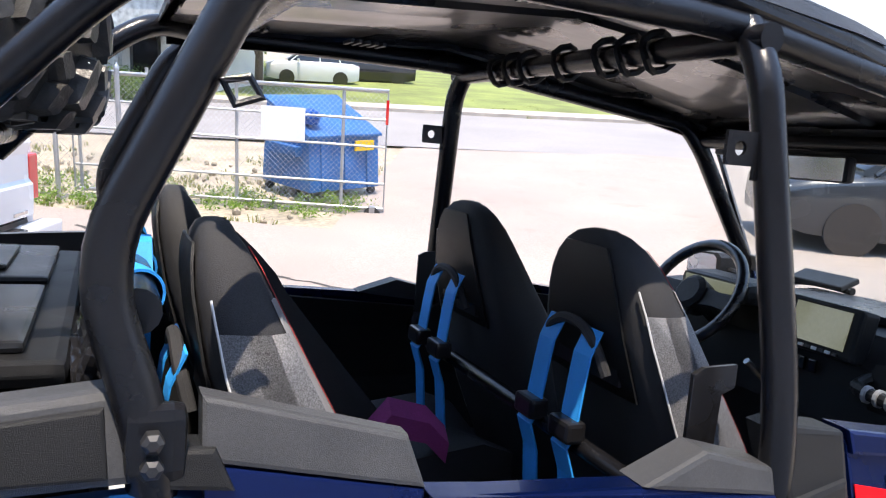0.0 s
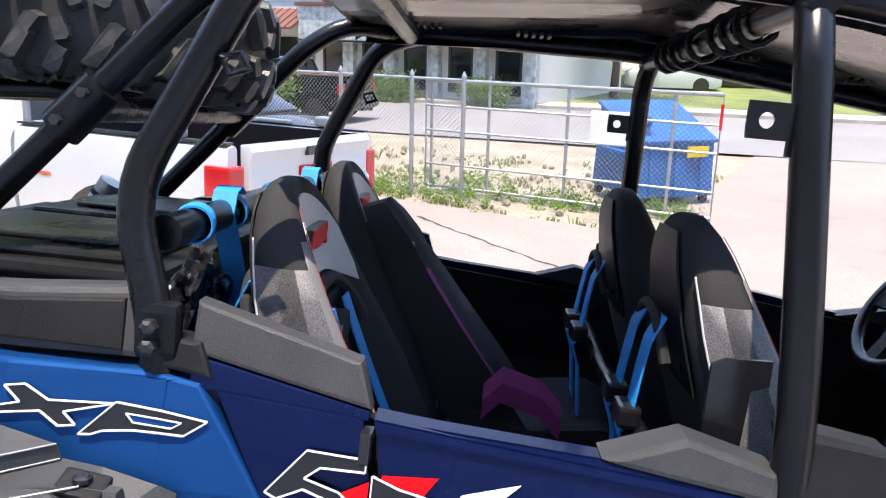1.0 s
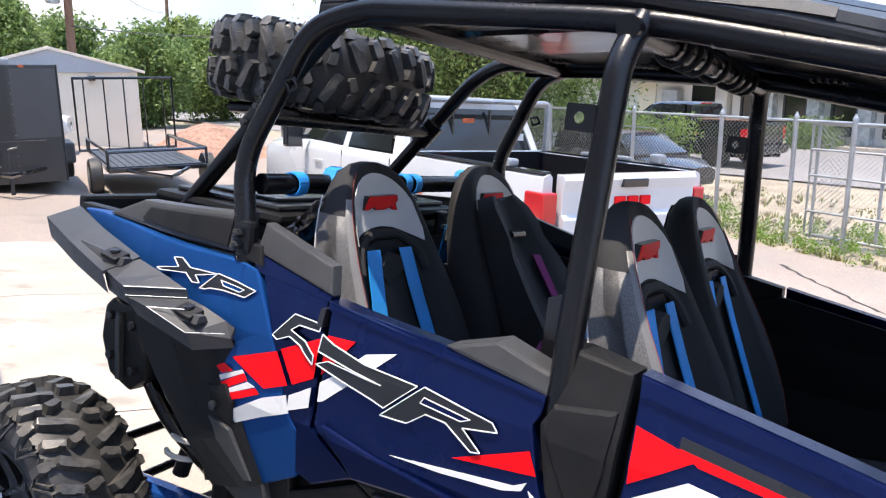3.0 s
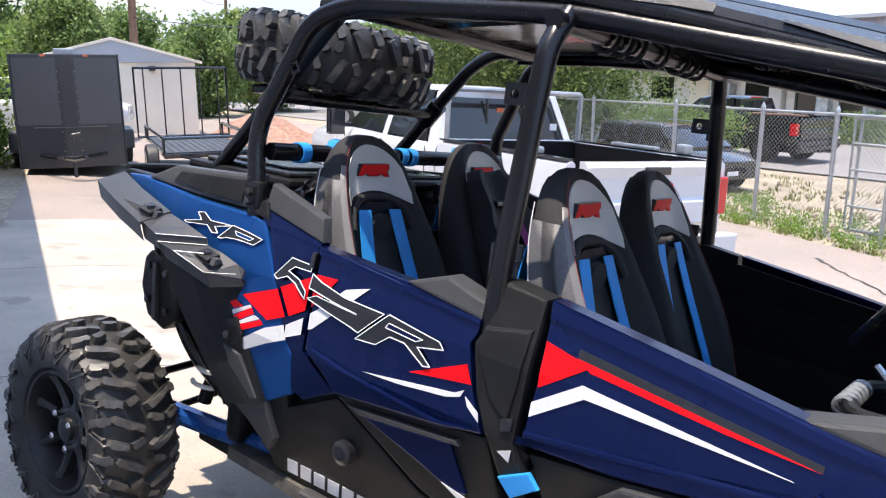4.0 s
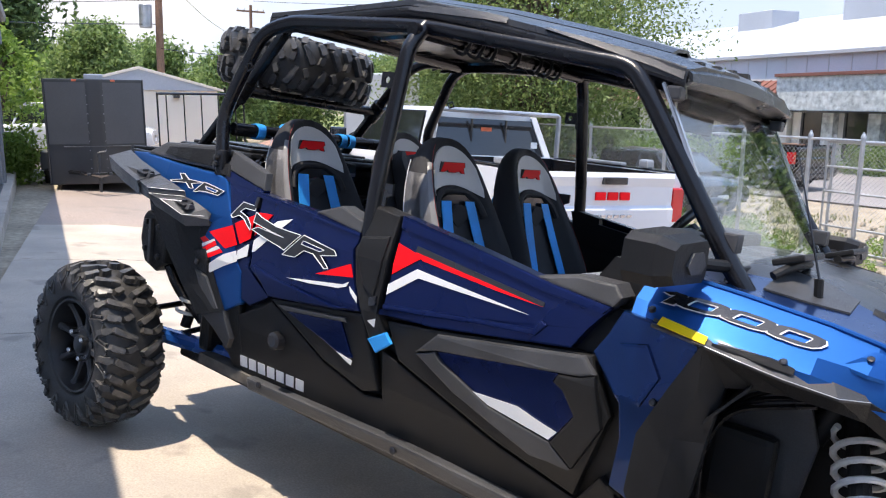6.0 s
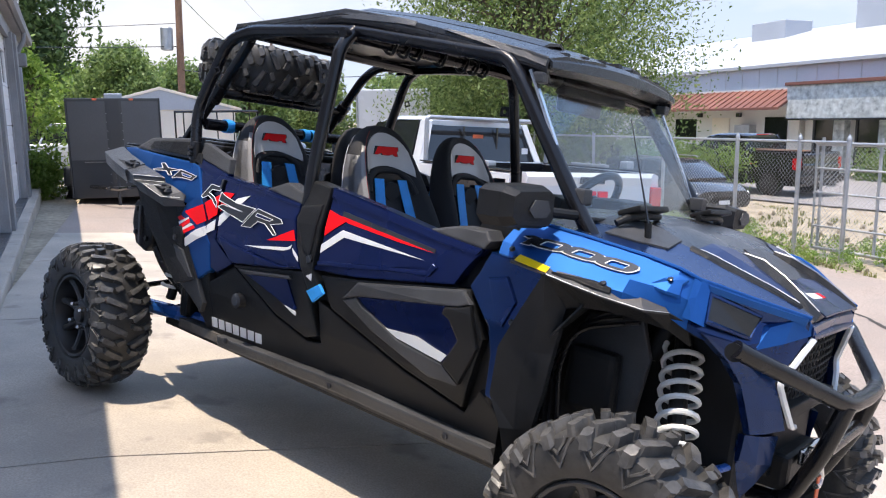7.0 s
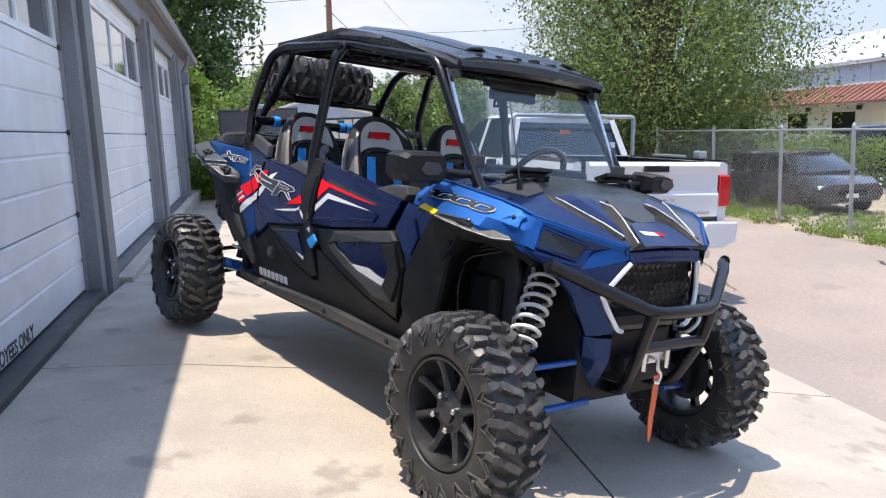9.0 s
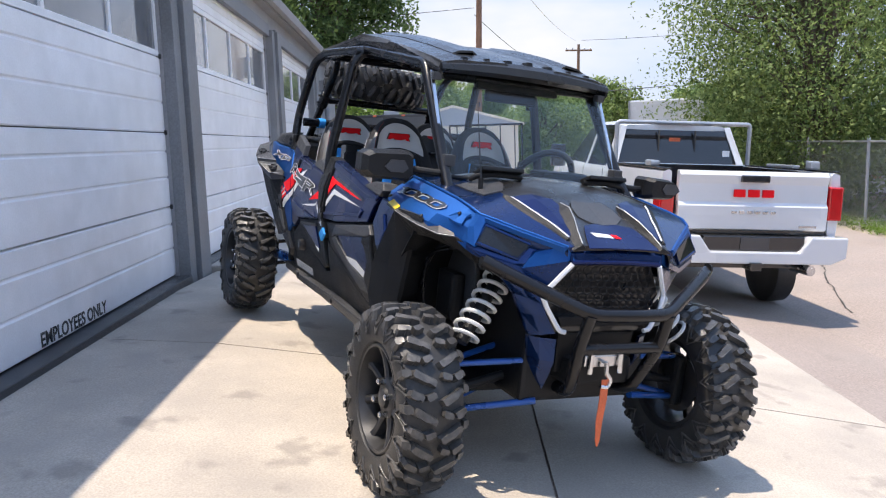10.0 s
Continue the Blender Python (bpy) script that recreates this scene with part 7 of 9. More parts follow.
# ---- fence, gate and dumpster ----
def chain_mesh(x0, x1, z0, z1, pitch=0.075, r=0.0022):
    """Crossed slanting wires of a chain-link panel in the x-z plane."""
    bm = bmesh.new()
    h = z1 - z0
    n = int((x1 - x0 + h) / pitch)
    for sg in (1, -1):
        for i in range(n):
            a = x0 - h + i * pitch
            pts = []
            for t in (0.0, 1.0):
                pts.append((a + h * t, z0 + h * t))
            (xa, za), (xb, zb) = pts
            if xa < x0:
                za += x0 - xa
                xa = x0
            if xb > x1:
                zb -= xb - x1
                xb = x1
            if xb - xa < 0.01:
                continue
            if sg < 0:
                xa, xb = x0 + x1 - xa, x0 + x1 - xb
            y = 0.002 * sg
            tube(bm, [(xa, y, za), (xb, y, zb)], r, 3, cap=False)
    return bm


def fence_panel(p0, p1, h=1.78, label="galvanised chain-link fence panel with tube posts", top=True):
    (xa, ya), (xb, yb) = p0, p1
    L = math.dist(p0, p1)
    za = gz(xa, ya)
    ang = math.atan2(yb - ya, xb - xa)
    f = thing("fence_panel", label, "fence", Matrix.Translation((xa, ya, za)) @ Matrix.Rotation(ang, 4, "Z"), "chain-link fence along the lot")
    part("wire_mesh", chain_mesh(0, L, 0.04, h - 0.02), GALV, f)
    p = part("post", bar([(0, 0, -0.3), (0, 0, h + 0.04)], 0.034), GALV, f)
    part("post_cap", capped(bmesh.new(), [(h + 0.04, 0.04), (h + 0.07, 0.034), (h + 0.10, 0.018), (h + 0.125, 0.012)], 12, "z"), GALV, p)
    if top:
        part("rail", bar([(0, 0, h), (L, 0, h)], 0.021), GALV, f)
    part("tension_wire", bar([(0, 0, 0.06), (L, 0, 0.06)], 0.004, seg=5), GALV, f)
    return f


FY = 8.75
posts = [-5.25, -6.15, -7.5, -9.5, -12.0, -14.8, -17.6, -20.4, -23.2, -26.0]
for a, b in zip(posts, posts[1:]):
    fence_panel((a, FY), (b, FY))
ga, gb = (-6.05, 9.02), (-1.68, 9.34)
gl = math.dist(ga, gb)
gate = thing("sliding_gate", "galvanised tube gate with chain-link mesh, half open on a caster", "gate", Matrix.Translation((*ga, gz(*ga))) @ Matrix.Rotation(math.atan2(gb[1] - ga[1], gb[0] - ga[0]), 4, "Z"))
gh = 1.74
part("frame", bar([(0, 0, 0.10), (gl, 0, 0.06), (gl, 0, gh), (0, 0, gh)], 0.024, 0.0, closed=True), GALV, gate)
part("wire_mesh", chain_mesh(0.02, gl - 0.02, 0.12, gh - 0.02), GALV, gate)
for z in (0.45, 0.98, 1.36):
    part("rail", bar([(0, 0.0, z), (gl, 0.0, z - 0.02)], 0.017), GALV, gate)
for k in (0.02, 0.24, 0.52, 0.86):
    part("upright", bar([(gl * k, 0.02, 0.05), (gl * k, 0.02, gh + 0.1 * (k < 0.3))], 0.024), GALV, gate)
part("reflector", boxbm((gl - 0.02, -0.035, 1.28), (gl + 0.02, -0.026, 1.62), 0.003), REDLENS, gate)
part("white_sign", boxbm((gl * 0.60, -0.035, 0.97), (gl * 0.74, -0.028, 1.44), 0.004), SIGNW, gate, "blank white sheet tied to the mesh")
cst = part("caster", capped(bmesh.new(), [(-0.035, 0.10), (-0.03, 0.12), (0.03, 0.12), (0.035, 0.10)], 20, "y", Matrix.Translation((gl - 0.16, 0, -0.02))), RUBBER, gate, "black rubber caster wheel")
part("caster_rim", capped(bmesh.new(), [(-0.045, 0.05), (0.045, 0.05)], 16, "y", Matrix.Translation((gl - 0.16, 0, -0.02))), GALV, cst)
part("caster_fork", boxbm((gl - 0.20, -0.06, 0.0), (gl - 0.12, 0.06, 0.10), 0.01), GALV, gate)
dm = thing("dumpster", "blue steel dumpster with a sloped lid behind the gate", "dumpster", Matrix.Translation((-2.89, 10.7, gz(-2.95, 10.7))) @ Matrix.Rotation(radians(48), 4, "Z") @ Matrix.Scale(0.88, 4))
part("body", prism([(-0.75, 0.16), (-0.68, 1.08), (0.62, 1.62), (0.75, 0.16)], "x", -0.76, 0.76, 0.015), DUMPBLUE, dm)
part("lid", prism([(-0.74, 1.08), (-0.74, 1.13), (0.66, 1.69), (0.66, 1.63)], "x", -0.80, 0.80, 0.01), DUMPBLUE, dm)
for x in (-0.5, 0.0, 0.5):
    part("side_rib", prism([(-0.79, 0.18), (-0.72, 1.02), (-0.68, 1.02), (-0.74, 0.18)], "x", x - 0.03, x + 0.03, 0.005), DUMPBLUE, dm)
for x in (-0.83, 0.83):
    part("lift_pocket", boxbm((x - 0.07, -0.5, 0.75), (x + 0.07, 0.45, 0.92), 0.01), DUMPBLUE, dm)
part("notice", boxbm((0.18, -0.765, 0.84), (0.60, -0.735, 1.02), 0.002), YELLOW, dm, "yellow notice plate")
for x in (-0.7, 0.7):
    for y in (-0.6, 0.6):
        part("wheel", capped(bmesh.new(), [(-0.03, 0.08), (0.03, 0.08)], 14, "y", Matrix.Translation((x, y, 0.085))), RUBBER, dm)
part("bag", loft([[(0.9 * 0 - 0.55 + r * math.cos(a), -0.45 + r * math.sin(a), z) for a in [2 * math.pi * q / 10 for q in range(10)]] for r, z in ((0.12, 1.3), (0.17, 1.42), (0.13, 1.52), (0.03, 1.57))]), ARMBLUE, dm)


# ---- motor vehicles ----
def road_wheel(R=0.37, w=0.25, rim=0.24, rim_mat=None):
    tb = capped(bmesh.new(), [(-w / 2, rim), (-w / 2 - 0.0, R * 0.86), (-w * 0.4, R * 0.98), (0, R), (w * 0.4, R * 0.98), (w / 2, R * 0.86), (w / 2, rim)], 36)
    rb = bmesh.new()
    capped(rb, [(-w * 0.30, 0.10), (-w * 0.36, rim * 0.98), (-w * 0.52, rim)], 28)
    sb = boxbm((0.03, -w * 0.50, -0.028), (rim * 0.96, -w * 0.34, 0.028), 0.004)
    capped(rb, [(-w * 0.30, 0.075), (-w * 0.53, 0.065)], 14)
    return mesh_of("road_tyre", tb, RUBBER, True), mesh_of("road_rim", rb, rim_mat or RIMBLACK), mesh_of("road_spoke", sb, rim_mat or RIMBLACK)


def put_wheels(root, spots, meshes):
    tm, rm, sm = meshes
    for x, y, z in spots:
        wo = new("wheel", rm)
        wo.parent = root
        wo.matrix_local = pose(x, y, z, 0, 0, 0 if y < 0 else 180)
        to = new("tyre", tm)
        to.parent = wo
        for k in range(6):
            so_ = new("spoke", sm)
            so_.parent, so_.matrix_local = wo, Matrix.Rotation(math.pi / 3 * k, 4, "Y")


def body_loft(stations, s=1):
    """Stations (x, half width at sill, at belt, z sill, z belt, z top, half width top)."""
    rings = []
    for x, ws, wb, zs, zb, zt, wt in stations:
        half = [(ws, zs), (wb, zs + (zb - zs) * 0.35), (wb, zb - 0.06), (wb - 0.02, zb), (wt, zt)]
        rings.append([(x, -y, z) for y, z in half] + [(x, y, z) for y, z in half[::-1]])
    return loft(rings)


def pickup(m, paint, label, name="pickup_truck", tail_text=True, drop=(0.0, 0.0)):
    t = thing(name, label, "pickup truck", m)
    # cargo bed
    part("bed_floor", boxbm((0.16, -0.95, 0.72), (2.10, 0.95, 0.78)), BLACKCAR, t)
    for s in (-1, 1):
        rings = [[(x, s * y, z) for y, z in ((0.985, 0.56), (1.01, 0.85), (1.015, 1.15), (0.995, 1.36), (0.93, 1.385), (0.90, 1.36), (0.90, 0.74))] for x in (0.14, 0.6, 1.5, 2.12)]
        bs = part("bed_side", loft(rings), paint, t, "", True)
        part("rail_cap", boxbm((0.16, s * 0.955 - 0.05, 1.386), (2.10, s * 0.955 + 0.035, 1.405), 0.006), BLACKCAR, bs)
        part("tail_lamp", boxbm((0.10, s * 0.95 - 0.08, 0.88), (0.32, s * 0.95 + 0.08, 1.24), 0.02), REDLENS, t, "red tail lamp")
        part("arch", capped(bmesh.new(), [(-0.02, 0.50), (0.02, 0.50)], 28, "y", Matrix.Translation((1.18, s * 1.0, 0.50))), BLACKCAR, t)
        part("arch", capped(bmesh.new(), [(-0.02, 0.50), (0.02, 0.50)], 28, "y", Matrix.Translation((4.85, s * 0.985, 0.50))), BLACKCAR, t)
        part("marker_lamp", boxbm((1.75, s * 1.012 - 0.006, 1.0), (1.95, s * 1.012 + 0.006, 1.03), 0.003), ORANGE, t)
    for s in (-1, 1):
        part("bed_liner", boxbm((0.17, s * 0.893 - 0.004, 0.78), (2.07, s * 0.893 + 0.004, 1.378)), BLACKCAR, t, "black bed liner")
    part("bed_liner", boxbm((2.066, -0.885, 0.78), (2.078, 0.885, 1.39)), BLACKCAR, t)
    part("bed_liner", boxbm((0.162, -0.83, 0.78), (0.17, 0.83, 1.37)), BLACKCAR, t)
    part("bed_front", boxbm((2.08, -0.93, 0.74), (2.14, 0.93, 1.40), 0.01), paint, t)
    tg = part("tailgate", prism([(0.06, 0.78), (0.10, 0.76), (0.16, 0.76), (0.16, 1.385), (0.09, 1.385), (0.06, 1.34), (0.085, 1.25), (0.085, 1.06), (0.055, 1.02), (0.055, 0.92)], "y", -0.835, 0.835, 0.006), paint, t, "pressed tailgate")
    # prism above lists (x, z)
    part("handle", boxbm((0.045, -0.16, 1.27), (0.085, 0.16, 1.345), 0.012), BLACKCAR, tg)
    if tail_text:
        for k in (-1, 0, 1):
            part("badge_bar", boxbm((0.062, k * 0.16 - 0.064, 1.115), (0.0855, k * 0.16 + 0.064, 1.195), 0.008), REDDEC, tg)
        for k in range(6):
            part("badge_bar", boxbm((0.042, -0.25 + k * 0.088, 0.945), (0.056, -0.19 + k * 0.088, 0.975), 0.003), CHROME, tg)
        part("badge_bar", boxbm((0.05, -0.72, 0.80), (0.06, -0.52, 0.83), 0.003), CHROME, tg)
    bp = part("rear_bumper", prism([(-1.02, 0.50), (-1.03, 0.72), (-0.62, 0.72), (-0.50, 0.56), (0.50, 0.56), (0.62, 0.72), (1.03, 0.72), (1.02, 0.50), (0.85, 0.43), (-0.85, 0.43)], "x", -0.06, 0.10, 0.02), paint, t)
    part("plate_recess", boxbm((-0.02, -0.56, 0.565), (0.09, 0.56, 0.715), 0.01), BLACKCAR, bp)
    part("number_plate", boxbm((-0.03, -0.16, 0.57), (-0.022, 0.16, 0.70), 0.003), GREYCAR, bp)
    part("hitch", boxbm((-0.10, -0.06, 0.36), (0.10, 0.06, 0.45), 0.01), BLACKCAR, bp)
    part("tail_pipe", bar([(0.30, -0.62, 0.36), (-0.02, -0.66, 0.36)], 0.055, seg=14), CHROME, t)
    part("chassis", boxbm((0.2, -0.75, 0.34), (5.4, 0.75, 0.60), 0.02), BLACKCAR, t)
    # cab and nose
    part("cab_body", body_loft([(2.16, 0.95, 1.01, 0.45, 1.30, 1.34, 0.96), (3.2, 0.95, 1.015, 0.43, 1.29, 1.34, 0.97), (4.30, 0.95, 1.015, 0.43, 1.29, 1.36, 0.95), (4.6, 0.95, 1.02, 0.45, 1.27, 1.36, 0.86), (5.5, 0.95, 1.01, 0.48, 1.22, 1.30, 0.82), (5.78, 0.86, 0.93, 0.52, 1.15, 1.22, 0.74)]), paint, t, "", True)
    gh_ = [(2.20, 1.34, 0.93), (2.34, 1.90, 0.76), (2.55, 1.96, 0.74), (3.6, 1.965, 0.74), (3.95, 1.90, 0.72), (4.62, 1.36, 0.86)]
    part("roof", loft([[(x, -w, z - 0.05), (x, -w * 0.9, z), (x, 0, z + 0.015), (x, w * 0.9, z), (x, w, z - 0.05), (x, 0, z - 0.08)] for x, z, w in gh_[1:5]]), paint, t, "", True)
    part("rear_window", loft([[(2.20 + o, -0.86, 1.37), (2.20 + o, 0.86, 1.37), (2.325 + o, 0.72, 1.84), (2.325 + o, -0.72, 1.84)] for o in (0.0, 0.02)]), DARKGLASS, t)
    part("window_divider", boxbm((2.19, -0.27, 1.40), (2.215, -0.25, 1.84), 0.0, Matrix.Translation((0.06, 0, 0))), BLACKCAR, t)
    part("window_divider", boxbm((2.19, 0.25, 1.40), (2.215, 0.27, 1.84), 0.0, Matrix.Translation((0.06, 0, 0))), BLACKCAR, t)
    for s in (-1, 1):
        part("corner_pillar", loft([[(2.17, s * 0.97, 1.33), (2.17, s * 0.86, 1.36), (2.32, s * 0.86, 1.36), (2.36, s * 0.97, 1.33)], [(2.32, s * 0.78, 1.90), (2.32, s * 0.70, 1.88), (2.46, s * 0.70, 1.88), (2.50, s * 0.78, 1.90)]]), paint, t)
        part("side_window", loft([[(2.44, s * (0.955 + o), 1.36), (4.48, s * (0.955 + o), 1.36), (3.90, s * (0.765 + o), 1.87), (2.58, s * (0.765 + o), 1.90)] for o in (-0.02, 0.0)]), DARKGLASS, t)
        part("door_pillar", loft([[(3.32, s * 0.962, 1.34), (3.44, s * 0.962, 1.34)], [(3.32, s * 0.772, 1.90), (3.44, s * 0.772, 1.90)]], closed=False, cap=False), paint, t)
        for x in (2.75, 3.85):
            part("door_handle", boxbm((x, s * 1.02 - 0.012, 1.10), (x + 0.20, s * 1.02 + 0.018, 1.14), 0.008), paint, t)
        for x in (2.35, 3.38, 4.42):
            part("door_seam", boxbm((x, s * 1.013 - 0.004, 0.58), (x + 0.008, s * 1.013 + 0.004, 1.30)), BLACKCAR, t)
        part("wing_mirror", boxbm((4.22, s * 1.22 - 0.12, 1.26), (4.34, s * 1.22 + 0.12, 1.62), 0.03), BLACKCAR, t)
        part("mirror_arm", boxbm((4.26, s * 1.05 - 0.07, 1.36), (4.31, s * 1.05 + 0.07, 1.42), 0.01), BLACKCAR, t)
        part("side_step", boxbm((2.1, s * 0.99 - 0.06, 0.34), (4.3, s * 0.99 + 0.06, 0.40), 0.02), BLACKCAR, t)
    part("windshield", loft([[(3.98 + o, -0.70, 1.88), (3.98 + o, 0.70, 1.88), (4.66 + o, 0.84, 1.37), (4.66 + o, -0.84, 1.37)] for o in (0.0, 0.02)]), DARKGLASS, t)
    part("brake_lamp", boxbm((2.30, -0.26, 1.915), (2.36, 0.26, 1.95), 0.006), REDLENS, t)
    put_wheels(t, [(x, s * 0.88, 0.40 - drop[s > 0]) for x in (1.18, 4.85) for s in (-1, 1)], road_wheel(0.41, 0.28, 0.25))
    return t


truck_m = Matrix.Translation((-3.531, 3.226, -0.622)) @ Matrix.Rotation(radians(184.05), 4, "Z") @ Matrix.Rotation(radians(-0.24), 4, "Y") @ Matrix.Rotation(radians(3.12), 4, "X") @ Matrix.Diagonal((1.086, 0.93, 0.973, 1))
wt = pickup(truck_m, WHITECAR, "white crew-cab pickup truck with a ladder rack, parked nose away", drop=(0.22, 0.05))
part("ladder_rack", bar([(2.05, -0.93, 1.40), (2.05, -0.93, 1.93), (2.05, 0.93, 1.93), (2.05, 0.93, 1.40)], 0.03, 0.05), GALV, wt, "galvanised ladder rack behind the cab")
part("rack_foot", boxbm((0.9, -0.99, 1.405), (1.5, -0.90, 1.44), 0.01), GALV, wt)
part("tie_down", boxbm((0.55, 0.88, 1.405), (0.75, 0.99, 1.47), 0.02), GALV, wt)
part("tie_down", boxbm((0.5, -0.99, 1.405), (0.62, -0.88, 1.50), 0.02), GALV, wt)
part("sticker", boxbm((2.235, -0.76, 1.46), (2.24, -0.66, 1.58)), WHITEDEC, wt)
part("sticker", boxbm((2.285, -0.06, 1.68), (2.29, 0.10, 1.74)), ORANGE, wt)
bk_m = Matrix.Translation((-12.7, 16.6, gz(-12.3, 15.5))) @ Matrix.Rotation(radians(186), 4, "Z") @ Matrix.Scale(0.88, 4)
bt_ = pickup(bk_m, BLACKCAR, "glossy black pickup truck with a ladder, on the street", tail_text=False)
part("ladder", boxbm((0.3, 0.2, 1.42), (2.3, 0.42, 1.47), 0.02), POLEWOOD, bt_)


def saloon(m, paint, label, tall=0.0, name="parked_car"):
    c = thing(name, label, "car", m)
    part("body", body_loft([(0.0, 0.72, 0.80, 0.32, 0.78 + tall, 0.84 + tall, 0.70), (0.35, 0.86, 0.90, 0.24, 0.86 + tall, 0.92 + tall, 0.76), (1.3, 0.88, 0.92, 0.20, 0.88 + tall, 0.94 + tall, 0.80), (3.2, 0.88, 0.92, 0.20, 0.86 + tall, 0.93 + tall, 0.80), (4.1, 0.86, 0.90, 0.24, 0.76 + tall, 0.84 + tall, 0.74), (4.5, 0.66, 0.74, 0.32, 0.64 + tall, 0.72 + tall, 0.60)]), paint, c, "", True)
    zr = 1.42 + tall * 1.6
    zb = 0.92 + tall
    part("cabin", loft([[(x, -w, z) for w, z in ((0.80, zb - 0.02), (0.70, zr - 0.10), (0.55, zr - 0.02))] + [(x, w, z) for w, z in ((0.55, zr - 0.02), (0.70, zr - 0.10), (0.80, zb - 0.02))] for x in (0.0,)] + [[(x, -w, z) for w, z in ((0.80, zb - 0.02), (0.80 - 0.14 * k, zb + (zr - zb - 0.06) * k), (0.66 - 0.1 * k, zb + (zr - zb) * k))] + [(x, w, z) for w, z in ((0.66 - 0.1 * k, zb + (zr - zb) * k), (0.80 - 0.14 * k, zb + (zr - zb - 0.06) * k), (0.80, zb - 0.02))] for x, k in ((0.5 - tall, 0.1), (1.05 - tall * 2, 0.9), (1.5, 1.0), (2.3, 1.0), (2.7, 0.92), (3.5, 0.1))][1:]), DARKGLASS, c, "", True)
    part("roof", loft([[(x, -0.60, zr - 0.03), (x, 0, zr + 0.02), (x, 0.60, zr - 0.03), (x, 0, zr - 0.05)] for x in (1.05 - tall * 2, 1.6, 2.3, 2.68)]), paint, c, "", True)
    for s in (-1, 1):
        for x, xt in ((0.95, 1.15), (1.95, 1.95), (3.35, 2.68)):
            part("pillar", bar([(x, s * 0.80, zb), (xt, s * 0.67, zr - 0.06)], 0.03, seg=6), paint, c)
        part("rail", bar([(1.2, s * 0.58, zr + 0.02), (1.25, s * 0.58, zr + 0.06), (2.5, s * 0.58, zr + 0.06), (2.55, s * 0.58, zr + 0.02)], 0.014, 0.02), GALV, c)
        part("headlight", boxbm((4.28, s * 0.62 - 0.16, 0.60 + tall), (4.44, s * 0.62 + 0.14, 0.70 + tall), 0.03), LAMPW, c)
        part("tail_lamp", boxbm((-0.01, s * 0.66 - 0.12, 0.70 + tall), (0.08, s * 0.66 + 0.12, 0.82 + tall), 0.02), REDLENS, c)
        part("wing_mirror", boxbm((2.95, s * 0.98 - 0.10, 0.92 + tall), (3.07, s * 0.98 + 0.08, 1.05 + tall), 0.03), paint, c)
        for x in (0.95, 3.55):
            part("arch", capped(bmesh.new(), [(-0.02, 0.37), (0.02, 0.37)], 24, "y", Matrix.Translation((x, s * 0.905, 0.34))), BLACKCAR, c)
    part("grille", boxbm((4.44, -0.38, 0.44 + tall), (4.50, 0.38, 0.60 + tall), 0.02), BLACKCAR, c)
    part("number_plate", boxbm((4.495, -0.15, 0.40), (4.51, 0.15, 0.50), 0.004), WHITEDEC, c)
    put_wheels(c, [(0.95, -0.80, 0.33), (0.95, 0.80, 0.33), (3.55, -0.80, 0.33), (3.55, 0.80, 0.33)], road_wheel(0.33, 0.22, 0.21, GALV))
    return c


saloon(Matrix.Translation((-13.75, 10.95, gz(-14, 11.5))) @ Matrix.Rotation(radians(-5), 4, "Z") @ Matrix.Scale(0.88, 4), GREYCAR, "dark grey saloon with roof rails, parked behind the fence")
saloon(Matrix.Translation((8.2, 9.5, gz(7, 9.5))) @ Matrix.Rotation(radians(178), 4, "Z"), GREYCAR, "dark grey sport utility car on the driveway", 0.16, "utility_car")
saloon(Matrix.Translation((-17.2, 12.4, gz(-18, 12))) @ Matrix.Rotation(radians(172), 4, "Z"), WHITECAR, "white saloon parked beyond the fence")
saloon(Matrix.Translation((-22.5, -4.2, gz(-18, -2))) @ Matrix.Rotation(radians(80), 4, "Z"), WHITECAR, "white saloon in the shade of the trees")
saloon(Matrix.Translation((-7.0, 38.0, gz(-9, 18))) @ Matrix.Rotation(radians(200), 4, "Z"), WHITECAR, "white sport utility car parked across the street", 0.2, "utility_car")
saloon(Matrix.Translation((-4.5, 42.0, gz(-9, 18))) @ Matrix.Rotation(radians(195), 4, "Z"), BLACKCAR, "dark sport utility car parked across the street", 0.2, "utility_car")

